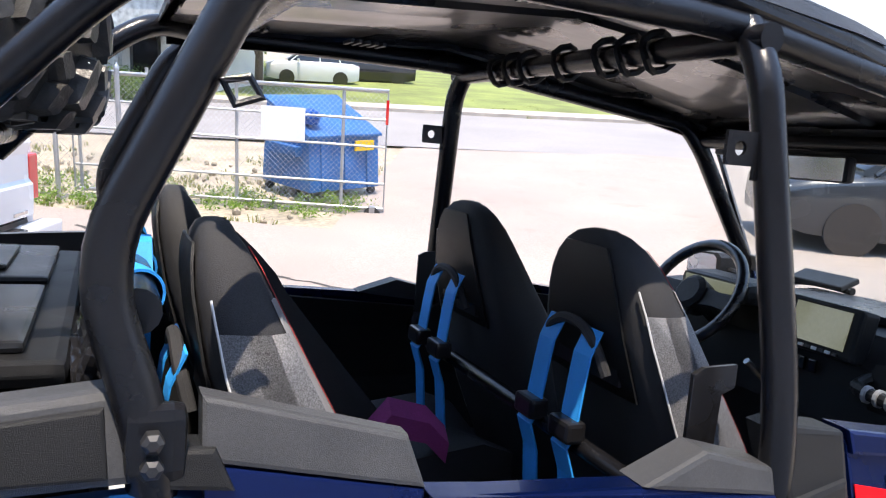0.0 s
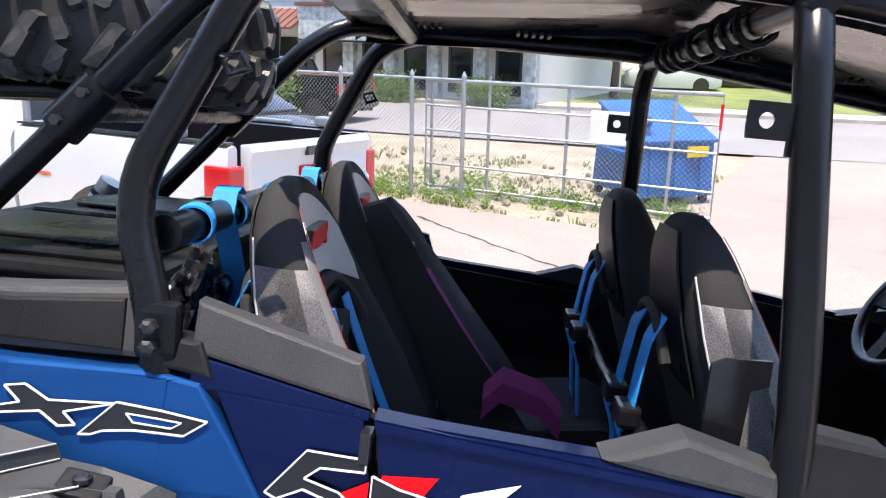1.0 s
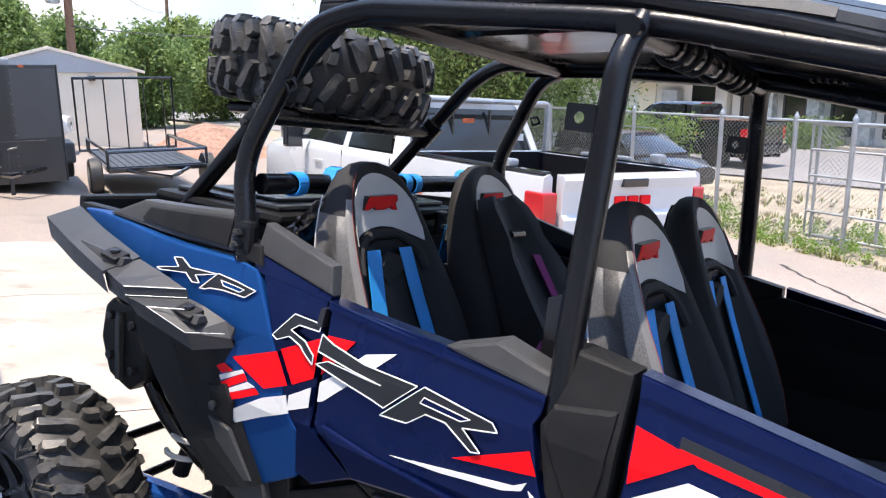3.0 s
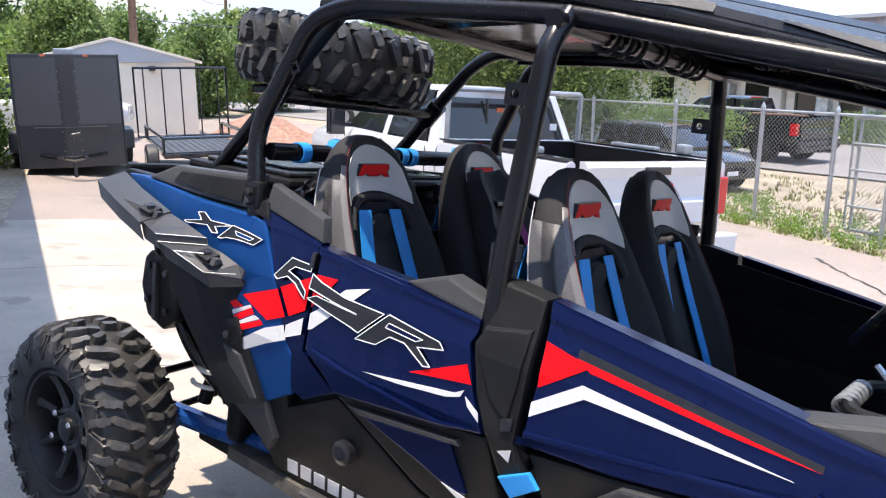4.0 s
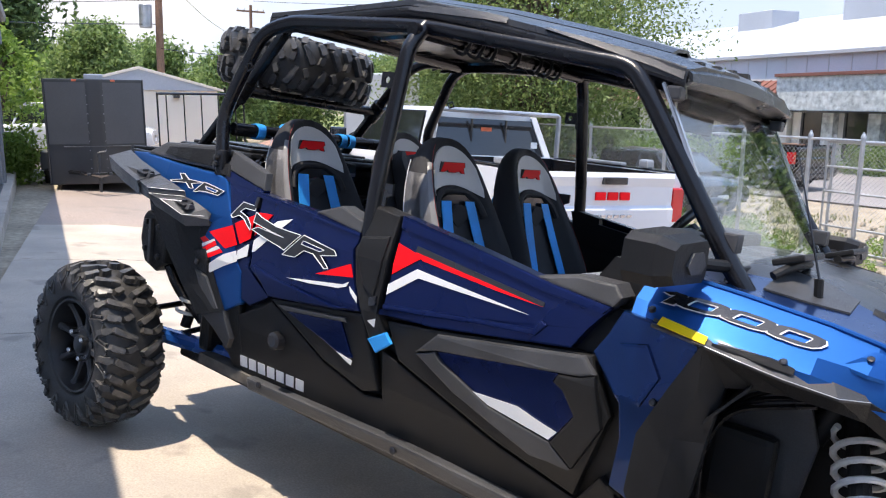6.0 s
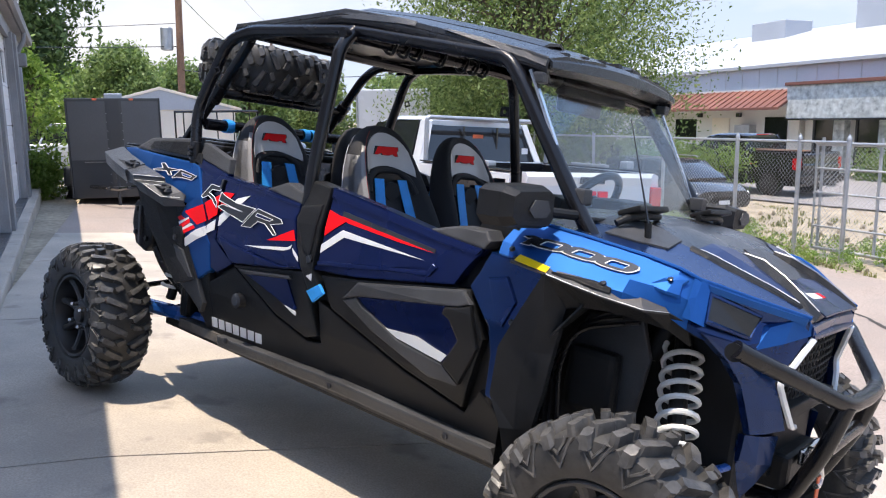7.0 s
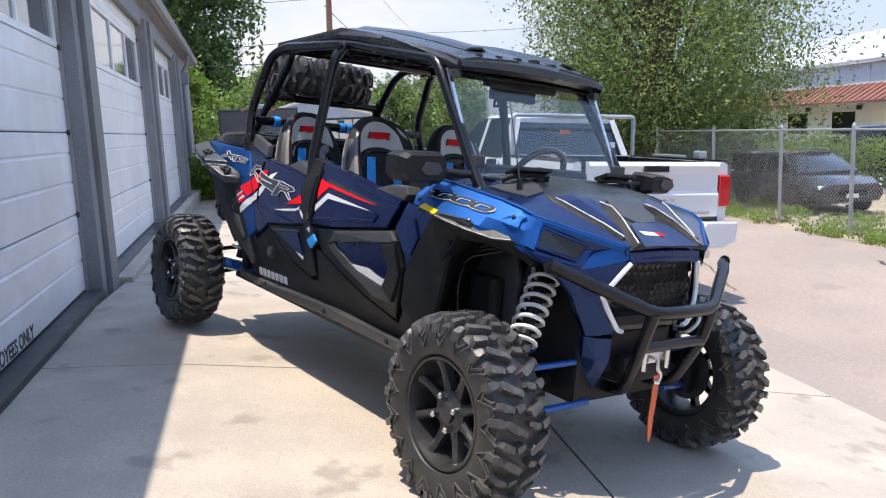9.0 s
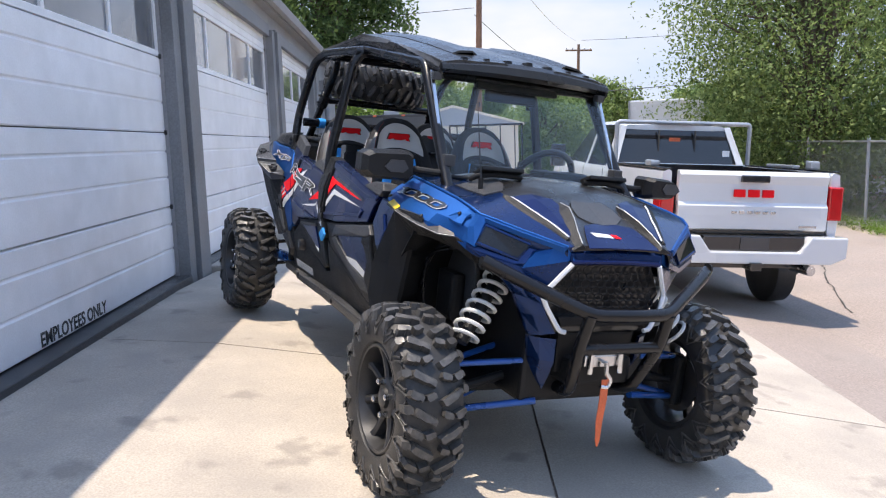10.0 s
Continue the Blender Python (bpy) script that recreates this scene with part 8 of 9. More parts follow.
# ---- trailers ----
ct = thing("cargo_trailer", "black enclosed cargo trailer with a V nose and grey panels", "cargo trailer", Matrix.Translation((-12.6, -1.26, gz(-12.6, -1.26))))
H0, H1 = 0.14, 1.98
part("body", prism([(-0.78, -0.3), (-0.80, -0.12), (-0.10, 0.0), (0.10, 0.0), (0.80, -0.12), (0.78, -0.3), (0.78, -3.2), (-0.78, -3.2)], "z", H0, H1, 0.02, Matrix(((0, 1, 0, 0), (1, 0, 0, 0), (0, 0, 1, 0), (0, 0, 0, 1)))), TRAILERBLK, ct)
for s in (-1, 1):
    part("front_panel", loft([[(-0.0 + o - 0.115, s * 0.78, z), (o - 0.006, s * 0.14, z)] + [(o - 0.016, s * 0.14, z), (-0.125 + o, s * 0.78, z)] for z, o in ((0.85, 0.006), (1.92, 0.006))]), TRAILERGRY, ct, "grey upper nose panel")
    part("edge_strip", bar([(-0.12, s * 0.805, H0), (-0.12, s * 0.805, H1)], 0.014, seg=6), TRAILERBLK, ct)
    part("marker_lamp", boxbm((-0.06, s * 0.30 - 0.05, 1.935), (-0.03, s * 0.30 + 0.05, 1.97), 0.006), ORANGE, ct)
    part("fender", boxbm((-2.3, s * 0.92 - 0.11, 0.30), (-1.3, s * 0.92 + 0.11, 0.66), 0.04), TRAILERGRY, ct)
    for k in range(9):
        part("rivet", capped(bmesh.new(), [(0, 0.008), (0.004, 0.006)], 6, "x", Matrix.Translation((0.002 - 0.008, s * 0.13, 0.42 + 0.16 * k))), GALV, ct)
    put_wheels(ct, [(-1.8, s * 0.90, 0.31)], road_wheel(0.31, 0.2, 0.19, GALV))
part("lower_trim", boxbm((-0.10, -0.55, 0.80), (0.006, 0.55, 0.815), 0.003), TRAILERGRY, ct)
part("tongue", bar([(-0.2, -0.55, 0.36), (0.85, 0, 0.36), (-0.2, 0.55, 0.36)], 0.035, seg=6), BLACKCAR, ct)
part("jack", bar([(0.55, 0, 0.05), (0.55, 0, 0.72), (0.55, 0.12, 0.74)], 0.028, 0.02), GREYPL, ct, "dark steel tongue jack")
part("coupler", boxbm((0.55, -0.20, 0.34), (0.62, 0.20, 0.39), 0.01), GREYPL, ct)
part("roof_vent", boxbm((-0.9, -0.16, H1), (-0.5, 0.16, H1 + 0.10), 0.02), GALV, ct)
ft = thing("flatbed_trailer", "black open flatbed trailer with an upright mesh ramp", "flatbed trailer", Matrix.Translation((-13.6, 0.95, gz(-13.6, 0.95))))
part("deck", boxbm((-2.6, -0.80, 0.45), (1.0, 0.80, 0.53), 0.01), BLACKCAR, ft)
for k in range(12):
    part("deck_board", boxbm((-2.5, -0.75 + 0.125 * k, 0.531), (0.95, -0.64 + 0.125 * k, 0.55), 0.004), GREYPL, ft)
part("side_rail", bar([(1.0, -0.80, 0.53), (1.0, -0.80, 0.80), (-2.6, -0.80, 0.80), (-2.6, -0.80, 0.53)], 0.025, seg=6), BLACKCAR, ft)
part("side_rail", bar([(1.0, 0.80, 0.53), (1.0, 0.80, 0.80), (-2.6, 0.80, 0.80), (-2.6, 0.80, 0.53)], 0.025, seg=6), BLACKCAR, ft)
part("front_rail", bar([(1.0, -0.80, 0.80), (1.0, 0.80, 0.80)], 0.025, seg=6), BLACKCAR, ft)
rp_ = part("ramp_gate", bar([(-2.62, -0.95, 0.55), (-2.62, 0.95, 0.55), (-2.62, 0.95, 2.0), (-2.62, -0.95, 2.0)], 0.028, seg=6, closed=True), BLACKCAR, ft, "upright black ramp gate")
for k in range(5):
    part("ramp_bar", bar([(-2.62, -0.95 + 0.38 * (k + 0.5), 0.55), (-2.62, -0.95 + 0.38 * (k + 0.5), 2.0)], 0.016, seg=6), BLACKCAR, rp_)
put_wheels(ft, [(0.3, -0.95, 0.33), (0.3, 0.95, 0.33)], road_wheel(0.33, 0.21, 0.19, GALV))
part("tongue", bar([(1.0, -0.5, 0.48), (2.1, 0, 0.46), (1.0, 0.5, 0.48)], 0.035, seg=6), BLACKCAR, ft)
rg = thing("steel_ramp", "black steel loading ramp lying on the ground", "ramp", Matrix.Translation((-11.2, 0.9, gz(-11.2, 0.9) + 0.02)))
part("ramp_frame", bar([(-0.9, -1.0, 0.03), (0.9, -1.0, 0.03), (0.9, 1.0, 0.03), (-0.9, 1.0, 0.03)], 0.025, seg=6, closed=True), BLACKCAR, rg)
for k in range(14):
    part("ramp_rung", bar([(-0.9 + 0.13 * k, -1.0, 0.03), (-0.9 + 0.13 * k, 1.0, 0.03)], 0.016, seg=5), BLACKCAR, rg)
wtr = thing("white_cargo_trailer", "white enclosed cargo trailer behind the pickup", "cargo trailer", Matrix.Translation((-20.3, 6.75, gz(-20, 6.75))) @ Matrix.Rotation(radians(-19), 4, "Z"))
part("body", boxbm((-5.0, -1.15, 0.45), (0.0, 1.15, 3.15), 0.05), WHITECAR, wtr)
part("spare", capped(bmesh.new(), [(0.0, 0.34), (0.18, 0.34)], 24, "x", Matrix.Translation((0.02, -0.80, 1.05))), RUBBER, wtr)
part("spare_rim", capped(bmesh.new(), [(0.18, 0.19), (0.20, 0.17)], 20, "x", Matrix.Translation((0.02, -0.80, 1.05))), GALV, wtr)
part("corner_strip", bar([(0, -1.15, 0.45), (0, -1.15, 3.15)], 0.03, seg=6), GALV, wtr)
put_wheels(wtr, [(-2.5, -1.1, 0.35), (-2.5, 1.1, 0.35)], road_wheel(0.35, 0.22, 0.2, GALV))
part("tongue", bar([(0, -0.6, 0.5), (1.2, 0, 0.48), (0, 0.6, 0.5)], 0.04, seg=6), BLACKCAR, wtr)

# ---- buildings ----
GB = -0.92
bh = thing("beige_shed", "low beige stucco building with a shallow gable roof", "building")
part("wall", boxbm((-31, -2.4, -1.0), (-24.5, 2.4, 1.75)), BEIGE, bh)
part("roof", prism([(-2.6, 1.70), (0.0, 2.38), (2.6, 1.70)], "x", -31.4, -24.44, 0.01), PALEROOF, bh)
part("fascia", prism([(-2.62, 1.66), (0.0, 2.36), (2.62, 1.66), (2.62, 1.74), (0.0, 2.45), (-2.62, 1.74)], "x", -24.5, -24.40, 0.01), BEIGE, bh)
part("lamp", boxbm((-24.5, 1.0, 1.45), (-24.3, 1.2, 1.6), 0.02), BLACKCAR, bh)

# heap of reddish soil behind the trailers
rngm = np.random.default_rng(31)
heap = [[(-26.0 + 0.5 * i, 2.0 + 0.45 * j, -1.0 + 1.15 * math.exp(-((i - 4) / 2.6) ** 2 - ((j - 5) / 3.6) ** 2) + rngm.uniform(-0.05, 0.05)) for j in range(11)] for i in range(9)]
tagged(part("soil_heap", sheet(heap, 0.05), REDSOIL), "heap of loose reddish-brown soil behind the trailers", "soil heap")

ws_ = thing("white_workshop", "long white block workshop with a rust-red awning and pale metal roof", "building")
part("wall", boxbm((-46, 24.0, GB - 0.2), (-20.6, 34, 2.4)), WHITEWALL, ws_)
part("upper_wall", boxbm((-46, 24.1, 2.4), (-11.0, 34, 3.25)), BLUEGREYW, ws_)
for k in range(35):
    part("siding_seam", boxbm((-46 + k, 24.08, 2.4), (-45.97 + k, 24.11, 3.24)), PALEROOF, ws_)
rf = part("roof", prism([(23.9, 3.25), (23.9, 3.38), (36, 6.2), (48, 3.4), (48, 3.2), (36, 6.0)], "x", -46.5, -10.6), PALEROOF, ws_, "pale sunlit metal roof")
part("roof_unit", boxbm((-26, 33, 5.3), (-22, 36, 7.0), 0.05), PALEROOF, rf)
part("roof_unit", boxbm((-33, 33, 5.3), (-30.5, 35, 6.5), 0.05), PALEROOF, rf)
aw = part("awning", prism([(22.7, 1.50), (22.7, 1.60), (24.0, 2.32), (24.0, 2.22)], "x", -46, -20.5), REDROOF, ws_, "rust-red ribbed metal awning")
for k in range(64):
    part("awning_rib", prism([(22.69, 1.60), (22.69, 1.64), (24.0, 2.36), (24.0, 2.32)], "x", -46 + 0.4 * k, -45.96 + 0.4 * k), REDROOF, aw)
for x in (-43, -39.5, -36, -31.5, -28.2):
    wv = part("window", boxbm((x, 23.97, 0.15), (x + 1.5, 24.02, 1.15)), DARKGLASS, ws_)
    part("window_frame", boxbm((x - 0.06, 23.95, 1.15), (x + 1.56, 24.01, 1.22)), WHITEWALL, wv)
part("door", boxbm((-25.6, 23.96, GB), (-24.5, 24.02, 1.2)), BEIGE, ws_)
part("doorway", boxbm((-22.4, 23.96, GB), (-21.2, 24.02, 1.2)), DARKGLASS, ws_)
part("meter_box", boxbm((-23.8, 23.6, -0.5), (-22.9, 24.0, 0.9), 0.03), GALV, ws_)
for x in (-30, -26.5, -24):
    part("wall_lamp", boxbm((x, 23.85, 1.22), (x + 0.22, 24.0, 1.42), 0.02), BLACKCAR, ws_)
so = thing("stone_fronted_shop", "low shop with grey stone fascia and tall dark windows", "building")
part("wall", boxbm((-20.5, 24.2, GB - 0.2), (-10.6, 34, 2.4)), WHITEWALL, so)
part("fascia", boxbm((-20.55, 23.2, 1.15), (-10.5, 24.3, 2.42), 0.02), STONE, so, "grey split-stone fascia")
part("fascia_cap", boxbm((-20.6, 23.1, 2.42), (-10.45, 24.4, 2.55), 0.02), REDROOF, so)
part("fascia_base", boxbm((-20.58, 23.15, 1.08), (-10.48, 24.3, 1.15), 0.01), BLACKCAR, so)
for k in range(5):
    x = -20.0 + k * 1.95
    wv = part("window", boxbm((x, 24.14, -0.55), (x + 1.0, 24.22, 1.14)), DARKGLASS, so)
    for dx in (0.0, 0.95):
        part("window_frame", boxbm((x + dx - 0.02, 24.10, -0.6), (x + dx + 0.07, 24.16, 1.14)), GREYPL, wv)
    part("window_frame", boxbm((x, 24.10, -0.62), (x + 1.0, 24.16, -0.53)), GREYPL, wv)
    part("pier", boxbm((x + 1.12, 23.9, GB - 0.1), (x + 1.62, 24.3, 1.14), 0.01), STONE, so)


# ---- utility poles and wires ----
def sag(a, b, d, n=14):
    a, b = Vector(a), Vector(b)
    return [a.lerp(b, i / n) - Vector((0, 0, d * 4 * (i / n) * (1 - i / n))) for i in range(n + 1)]


def pole(x, y, h, label):
    p = thing("utility_pole", label, "utility pole", Matrix.Translation((x, y, gz(x, y) - 0.2)) @ Matrix.Rotation(radians(-1.5), 4, "X"), "poles along the street")
    part("shaft", bar([(0, 0, 0), (0, 0, h)], 0.17, seg=12, r_end=0.11), POLEWOOD, p)
    part("crossarm", boxbm((-0.06, -1.1, h - 0.55), (0.06, 1.1, h - 0.42), 0.01), POLEWOOD, p)
    for yy in (-1.0, -0.5, 0.5, 1.0):
        part("insulator", capped(bmesh.new(), [(h - 0.42, 0.04), (h - 0.30, 0.05), (h - 0.26, 0.02)], 8, "z", Matrix.Translation((0, yy, 0))), GALV, p)
    return p


p1 = pole(-30.5, 1.0, 10.5, "brown timber utility pole with a transformer can")
part("transformer", capped(bmesh.new(), [(5.2, 0.2), (5.25, 0.24), (6.05, 0.24), (6.1, 0.18)], 16, "z", Matrix.Translation((0.1, -0.5, -0.4))), GALV, p1)
pole(-62, 10, 10, "distant timber utility pole")
pole(-20, 48, 11, "timber utility pole behind the workshop")
WIRES = [((-30.5, 1.0, 6.9), (-34, -40, 7.2), 0.6), ((-30.5, 0.2, 9.6), (-36, -40, 9.4), 0.7), ((-30.5, 1.0, 5.2), (-33, -40, 5.0), 0.7), ((-30.5, 1.6, 9.7), (-62, 10, 9.2), 0.6), ((-30.5, 1.0, 6.6), (-62, 10, 6.4), 0.8), ((-30.5, 1.0, 9.7), (-20, 48, 9.8), 1.2), ((-30.5, 1.0, 3.4), (-24, 8, 2.9), 0.2), ((-62, 10.5, 9.2), (-20, 48, 10.4), 1.6), ((-20, 48, 9.8), (40, 30, 9.0), 1.5), ((-20, 48, 8.6), (40, 30, 7.2), 1.5), ((-30.5, 1, 4.3), (-12, -30, 4.2), 0.7)]
for a, b, d in WIRES:
    tagged(part("overhead_wire", tube(bmesh.new(), sag(a, b, d), 0.016, 5), BLACKCAR), "thin black overhead wire between poles", "wire", "overhead wires")


# ---- plants ----
def leaves(name, centres, spread, per, size, material, rng, parent=None, droop=0.0, squash=0.8):
    """Many small folded leaves in loose clumps round the given centres, as one mesh."""
    c = np.repeat(np.array(centres), per, axis=0)
    n = len(c)
    sp = np.repeat(np.array(spread), per)[:, None]
    off = np.clip(rng.normal(size=(n, 3)), -1.5, 1.5) * sp * np.array([0.55, 0.55, 0.55 * squash])
    if droop:
        off[:, 2] -= np.abs(rng.normal(size=n)) * droop
    p = c + off
    u = rng.normal(size=(n, 3))
    u /= np.linalg.norm(u, axis=1)[:, None]
    w = rng.normal(size=(n, 3))
    w -= u * (u * w).sum(1)[:, None]
    w /= np.linalg.norm(w, axis=1)[:, None]
    s = size * rng.uniform(0.55, 1.3, n)[:, None]
    f = np.cross(u, w)
    quad = np.stack([p - u * s, p + w * s * 0.45 + f * s * 0.15, p + u * s, p - w * s * 0.45 + f * s * 0.15], 1).reshape(-1, 3)
    me = bpy.data.meshes.new(name)
    me.vertices.add(len(quad))
    me.vertices.foreach_set("co", quad.ravel())
    me.loops.add(len(quad))
    me.loops.foreach_set("vertex_index", np.arange(len(quad)))
    me.polygons.add(n)
    me.polygons.foreach_set("loop_start", np.arange(n) * 4)
    me.update(calc_edges=True)
    me.materials.append(material)
    ob = new(name, me)
    ob.parent = parent
    return ob


def tree(x, y, h, cr, seed, material, label, per=60, clumps=110, size=0.11, base=0.25, droop=0.25, lean=0.0, squash=1.0):
    rng = np.random.default_rng(seed)
    rnd = random.Random(seed)
    t = thing("tree", label, "tree", Matrix.Translation((x, y, gz(x, min(y, 40)))))
    bm = bmesh.new()
    tr_h = h * 0.62
    pts = [Vector((lean * k * k + rnd.uniform(-0.06, 0.06) * k * 4, rnd.uniform(-0.05, 0.05) * k * 4, tr_h * k)) for k in (0, 0.25, 0.5, 0.75, 1.0)]
    pts[0].z = -0.3
    part("trunk", tube(bm, pts, 0.035 * h * 0.55 + 0.03, 9, r_end=0.05), BARK, t, "", True)
    lm = bmesh.new()
    centres, spread = [], []
    for i in range(clumps):
        a = rnd.uniform(0, 2 * math.pi)
        k = rnd.random() ** 0.6
        zz = base + (1 - base) * rnd.random()
        # crown: widest at mid height, uneven outline
        prof = math.sin(math.pi * min(max((zz - base) / (1 - base), 0.03), 0.97)) ** 0.55
        wob = 0.72 + 0.38 * noise.noise(Vector((math.cos(a) * 1.3, math.sin(a) * 1.3, zz * 3 + seed)))
        r = cr * prof * wob * (0.35 + 0.65 * k)
        cpt = Vector((math.cos(a) * r + lean * zz, math.sin(a) * r, zz * h))
        centres.append(tuple(cpt))
        spread.append(cr * rnd.uniform(0.16, 0.30))
        if i % 4 == 0:
            s0 = pts[1 + int(rnd.random() * 3)].copy()
            s0.z = min(s0.z, cpt.z * 0.8)
            mid = (s0 + cpt) / 2 + Vector((0, 0, 0.12 * h * rnd.random()))
            tube(lm, [s0, mid, cpt], 0.05 + 0.012 * h * 0.4, 6, r_end=0.012)
    part("limb", lm, BARK, t, "", True)
    leaves("crown", centres, spread, per, size, material, rng, t, droop, squash)
    return t


tree(-16.5, 9.6, 9.2, 5.3, 3, LEAF, "tall birch-like tree with drooping light green leaves", 430, 280, 0.058, 0.10, 0.5)
tree(-31.0, -5.6, 13.0, 4.6, 7, LEAFSHADE, "tall dark green tree behind the garage", 220, 190, 0.14, 0.16, 0.2)
tree(-36.0, -1.2, 4.8, 2.6, 9, LEAFDARK, "dark green broadleaf tree behind the trailers", 170, 150, 0.11, 0.18, 0.2)
tree(-27.0, -11.0, 12.5, 4.2, 12, LEAFSHADE, "dark green tree beyond the garage end", 170, 150, 0.14, 0.2, 0.2)
tree(-19.5, -3.6, 3.4, 1.5, 15, LEAFBRIGHT, "bright green young tree beside the trailer", 70, 60, 0.08, 0.05, 0.1)
tree(-15.5, 30.5, 8.0, 3.4, 21, LEAFDARK, "dark street tree in front of the shops", 60, 80, 0.17, 0.30, 0.2)
tree(-9.5, 29.5, 8.5, 3.6, 23, LEAFDARK, "dark street tree with a bare trunk", 60, 80, 0.17, 0.34, 0.2)
for x_, y_, h_, c_, sd in ((-40, 5.0, 4.6, 3.0, 81), (-44, 9.5, 5.0, 3.4, 82), (-41, 14.5, 4.6, 3.2, 83), (-47, 18.5, 5.4, 3.6, 84), (-42, 1.6, 4.9, 2.8, 85), (-46, -1.5, 5.4, 3.0, 86)):
    tree(x_, y_, h_, c_, sd, LEAFDARK if sd % 2 else LEAF, "leafy green tree behind the lot", 110, 120, 0.13, 0.1, 0.2)
rngb = np.random.default_rng(77)
for i in range(16):
    yy = -20 + 6.5 * i + rngb.uniform(-2, 2)
    tree(-58 - rngb.uniform(0, 14), yy, rngb.uniform(4.5, 7.0), rngb.uniform(3.6, 5.2), 40 + i, (LEAFDARK, LEAF, LEAFBRIGHT)[int(rngb.integers(0, 3))], "distant broadleaf tree on the skyline", 34, 60, 0.36, 0.08, 0.2)


def bush(x, y, w, d, h, seed, material, label):
    rng = np.random.default_rng(seed)
    b = thing("bush", label, "bush", Matrix.Translation((x, y, gz(x, y))))
    cs = [(rng.uniform(-w, w), rng.uniform(-d, d), h * rng.uniform(0.1, 0.85)) for _ in range(40)]
    leaves("foliage", cs, [0.42] * len(cs), 90, 0.06, material, rng, b, 0.1)
    st = bmesh.new()
    for k in range(6):
        tube(st, [(rng.uniform(-w, w) * 0.4, rng.uniform(-d, d) * 0.4, -0.1), (rng.uniform(-w, w) * 0.7, rng.uniform(-d, d) * 0.7, h * 0.7)], 0.02, 5, r_end=0.006)
    part("stem", st, BARK, b)


bush(-18.5, 15.2, 2.6, 0.8, 1.7, 5, LEAFBRIGHT, "clipped green hedge bush beyond the fence")
bush(-22.5, 16.0, 2.4, 0.8, 1.8, 6, LEAFDARK, "dense green bush beside the white workshop")
bush(-15.6, 14.6, 1.6, 0.7, 1.5, 28, LEAFBRIGHT, "bright green hedge beside the street")
bush(-18.0, 10.2, 2.6, 0.7, 1.7, 8, LEAFDARK, "shady green bush under the tree")
bush(-15.8, 22.9, 0.7, 0.5, 1.1, 11, LEAFDARK, "small round shrub in front of the shop")
bush(-12.2, 23.2, 0.8, 0.5, 1.0, 13, LEAFDARK, "small round shrub beside the shop windows")
bush(-14.4, -2.9, 0.5, 0.4, 1.1, 17, LEAFBRIGHT, "green saplings beside the trailer wheel")


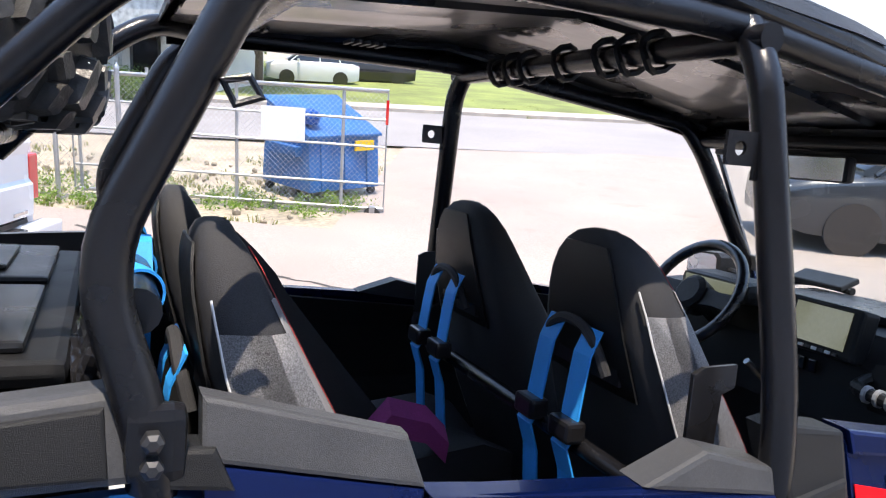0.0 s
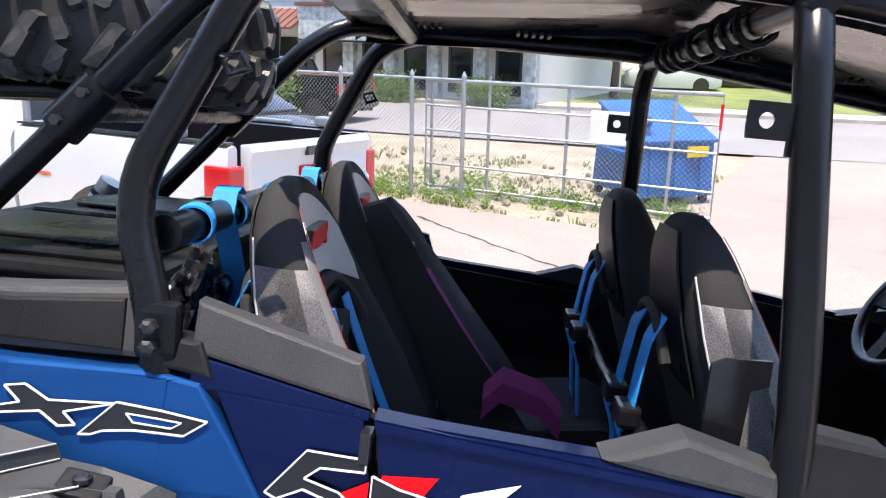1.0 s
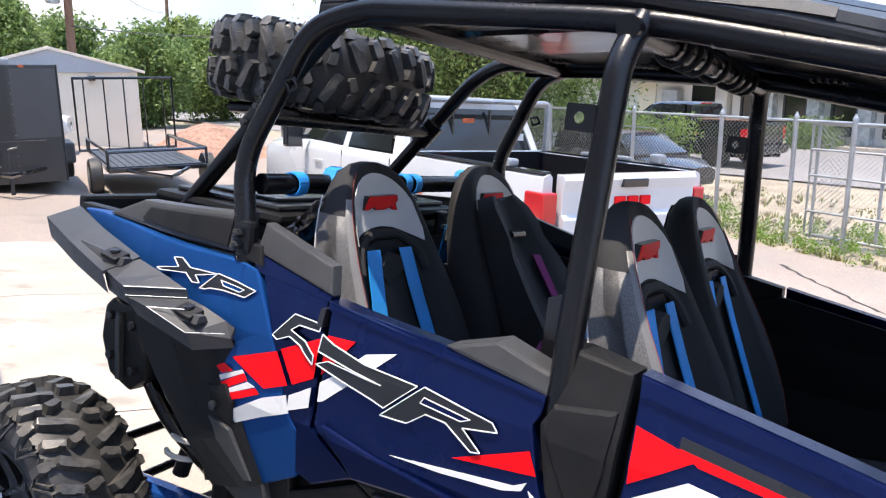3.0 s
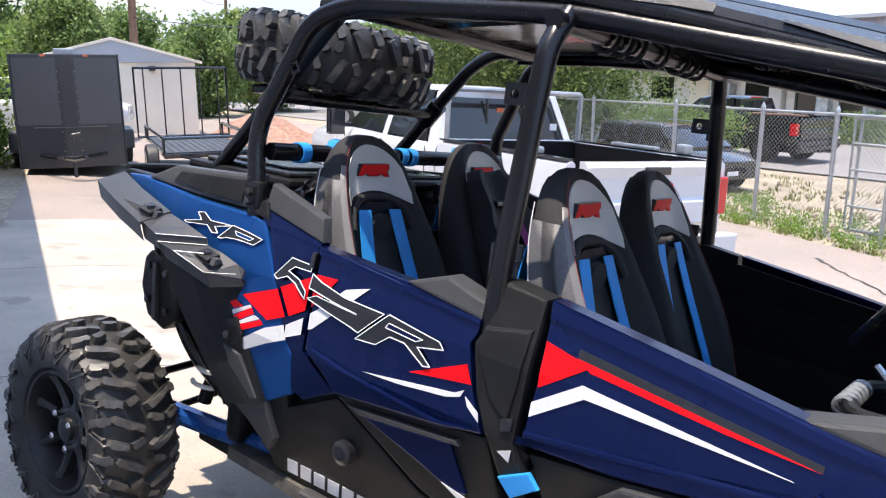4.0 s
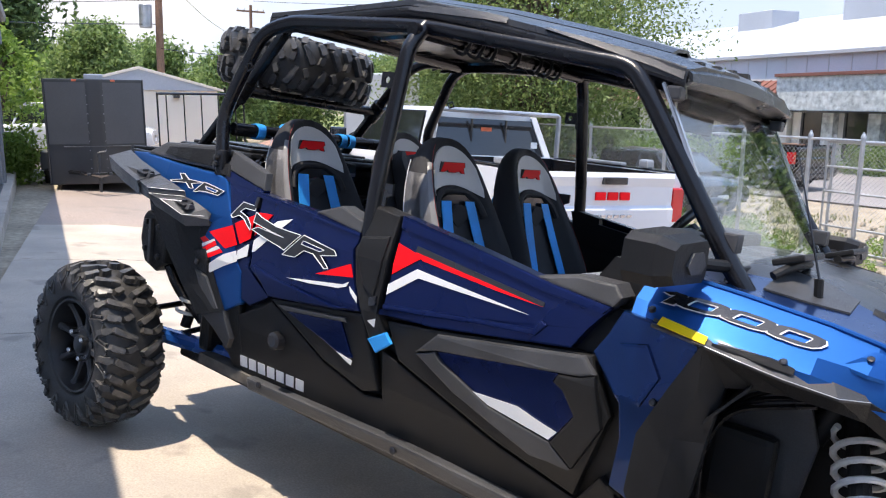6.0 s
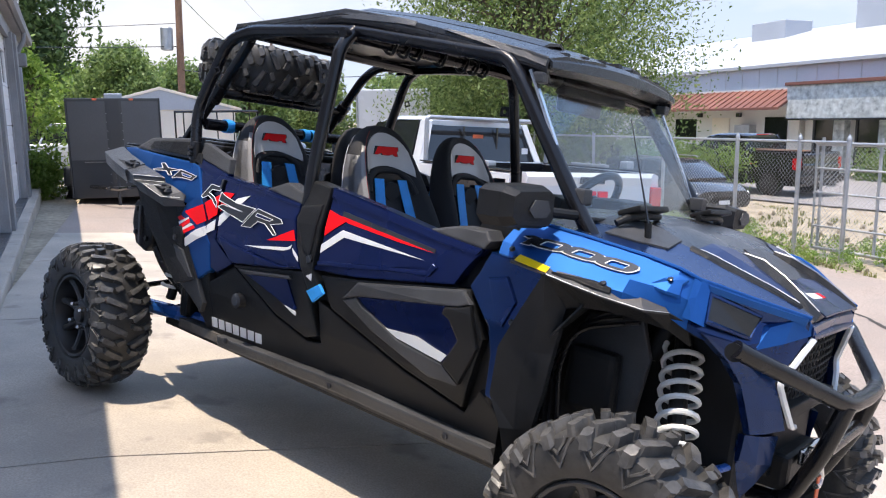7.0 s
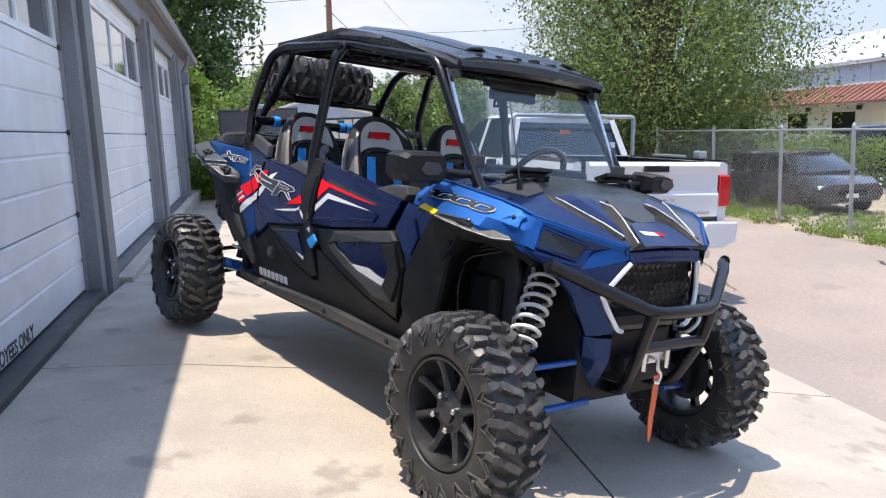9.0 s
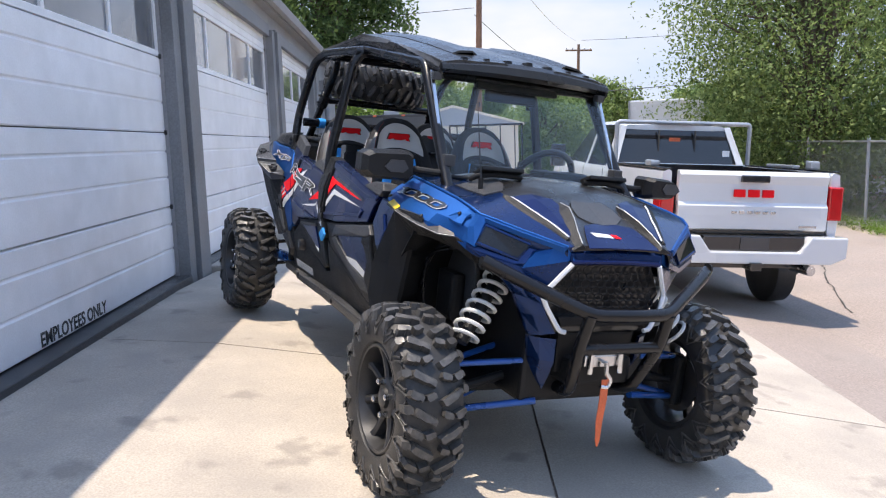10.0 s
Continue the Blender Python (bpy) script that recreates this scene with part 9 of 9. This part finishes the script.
def tufts(name, n, area, h, seed, material, label, patchy=-0.12):
    rng = np.random.default_rng(seed)
    V_, k = [], 0
    x0, x1, y0, y1 = area
    for i in range(n):
        x, y = rng.uniform(x0, x1), y0 + (y1 - y0) * rng.random() ** 1.4
        if noise.noise(Vector((x * 0.6, y * 0.6, seed))) < patchy:
            continue
        z = gz(x, y) - 0.02
        hh = h * rng.uniform(0.4, 1.3) * (1.2 + noise.noise(Vector((x * 0.9, y * 0.9, 3))))
        for b in range(5):
            a = rng.uniform(0, 6.28)
            w = 0.007 + 0.008 * rng.random()
            dx, dy = math.cos(a), math.sin(a)
            l = hh * rng.uniform(0.2, 0.7)
            px, py = x + rng.normal() * 0.04, y + rng.normal() * 0.04
            V_ += [(px - dy * w, py + dx * w, z), (px + dy * w, py - dx * w, z), (px + dx * l * 0.6 + dy * w * 0.6, py + dy * l * 0.6 - dx * w * 0.6, z + hh * 0.75), (px + dx * l, py + dy * l, z + hh)]
    V_ = np.array(V_)
    n4 = len(V_) // 4
    me = bpy.data.meshes.new(name)
    me.vertices.add(len(V_))
    me.vertices.foreach_set("co", V_.ravel())
    me.loops.add(len(V_))
    me.loops.foreach_set("vertex_index", np.arange(len(V_)))
    me.polygons.add(n4)
    me.polygons.foreach_set("loop_start", np.arange(n4) * 4)
    me.update(calc_edges=True)
    me.materials.append(material)
    tagged(new(name, me), label, "grass", kind="stuff")


tufts("weeds", 3400, (-26, -2.2, 8.25, 13.8), 0.075, 4, WEED, "patchy weeds and dry grass along the fence", 0.0)
rngw = np.random.default_rng(19)
for name, area, n, h, mt, label in (("weed_patch", (-12.0, -4.4, 8.3, 10.2), 70, 0.16, LEAFBRIGHT, "patches of leafy green weeds at the fence foot"), ("weed_patch", (-4.4, -2.1, 8.9, 10.0), 22, 0.10, LEAFBRIGHT, "low leafy weeds under the gate"), ("weed_patch", (-24, -12, 8.3, 11.5), 90, 0.18, LEAF, "patches of leafy weeds along the far fence")):
    cs, sp_ = [], []
    for q in range(n):
        x, y = rngw.uniform(area[0], area[1]), area[2] + (area[3] - area[2]) * rngw.random() ** 1.5
        for w in range(6):
            cs.append((x + rngw.normal() * 0.13, y + rngw.normal() * 0.13, gz(x, y) + h * rngw.random()))
            sp_.append(0.07 + 0.06 * rngw.random())
    ob = leaves(name, cs, sp_, 22, 0.026, mt, rngw)
    tagged(ob, label, "weeds", kind="stuff")
tufts("lawn_grass", 2500, (-30, 2, 26.5, 33), 0.10, 8, WEED, "sunburnt lawn grass across the street")
rs_ = random.Random(31)
stones = bmesh.new()
for i in range(260):
    x, y = rs_.uniform(-20, -2.4), rs_.uniform(8.3, 12.5)
    r = rs_.uniform(0.02, 0.09)
    m = Matrix.Translation((x, y, gz(x, y) + r * 0.1)) @ Euler((rs_.random() * 6, rs_.random() * 6, rs_.random() * 6)).to_matrix().to_4x4() @ Matrix.Diagonal((r, r * 0.8, r * 0.6, 1))
    bmesh.ops.create_icosphere(stones, subdivisions=1, radius=1, matrix=m)
tagged(part("stones", stones, DIRT), "scattered grey stones in the dry soil", "stones", kind="stuff")
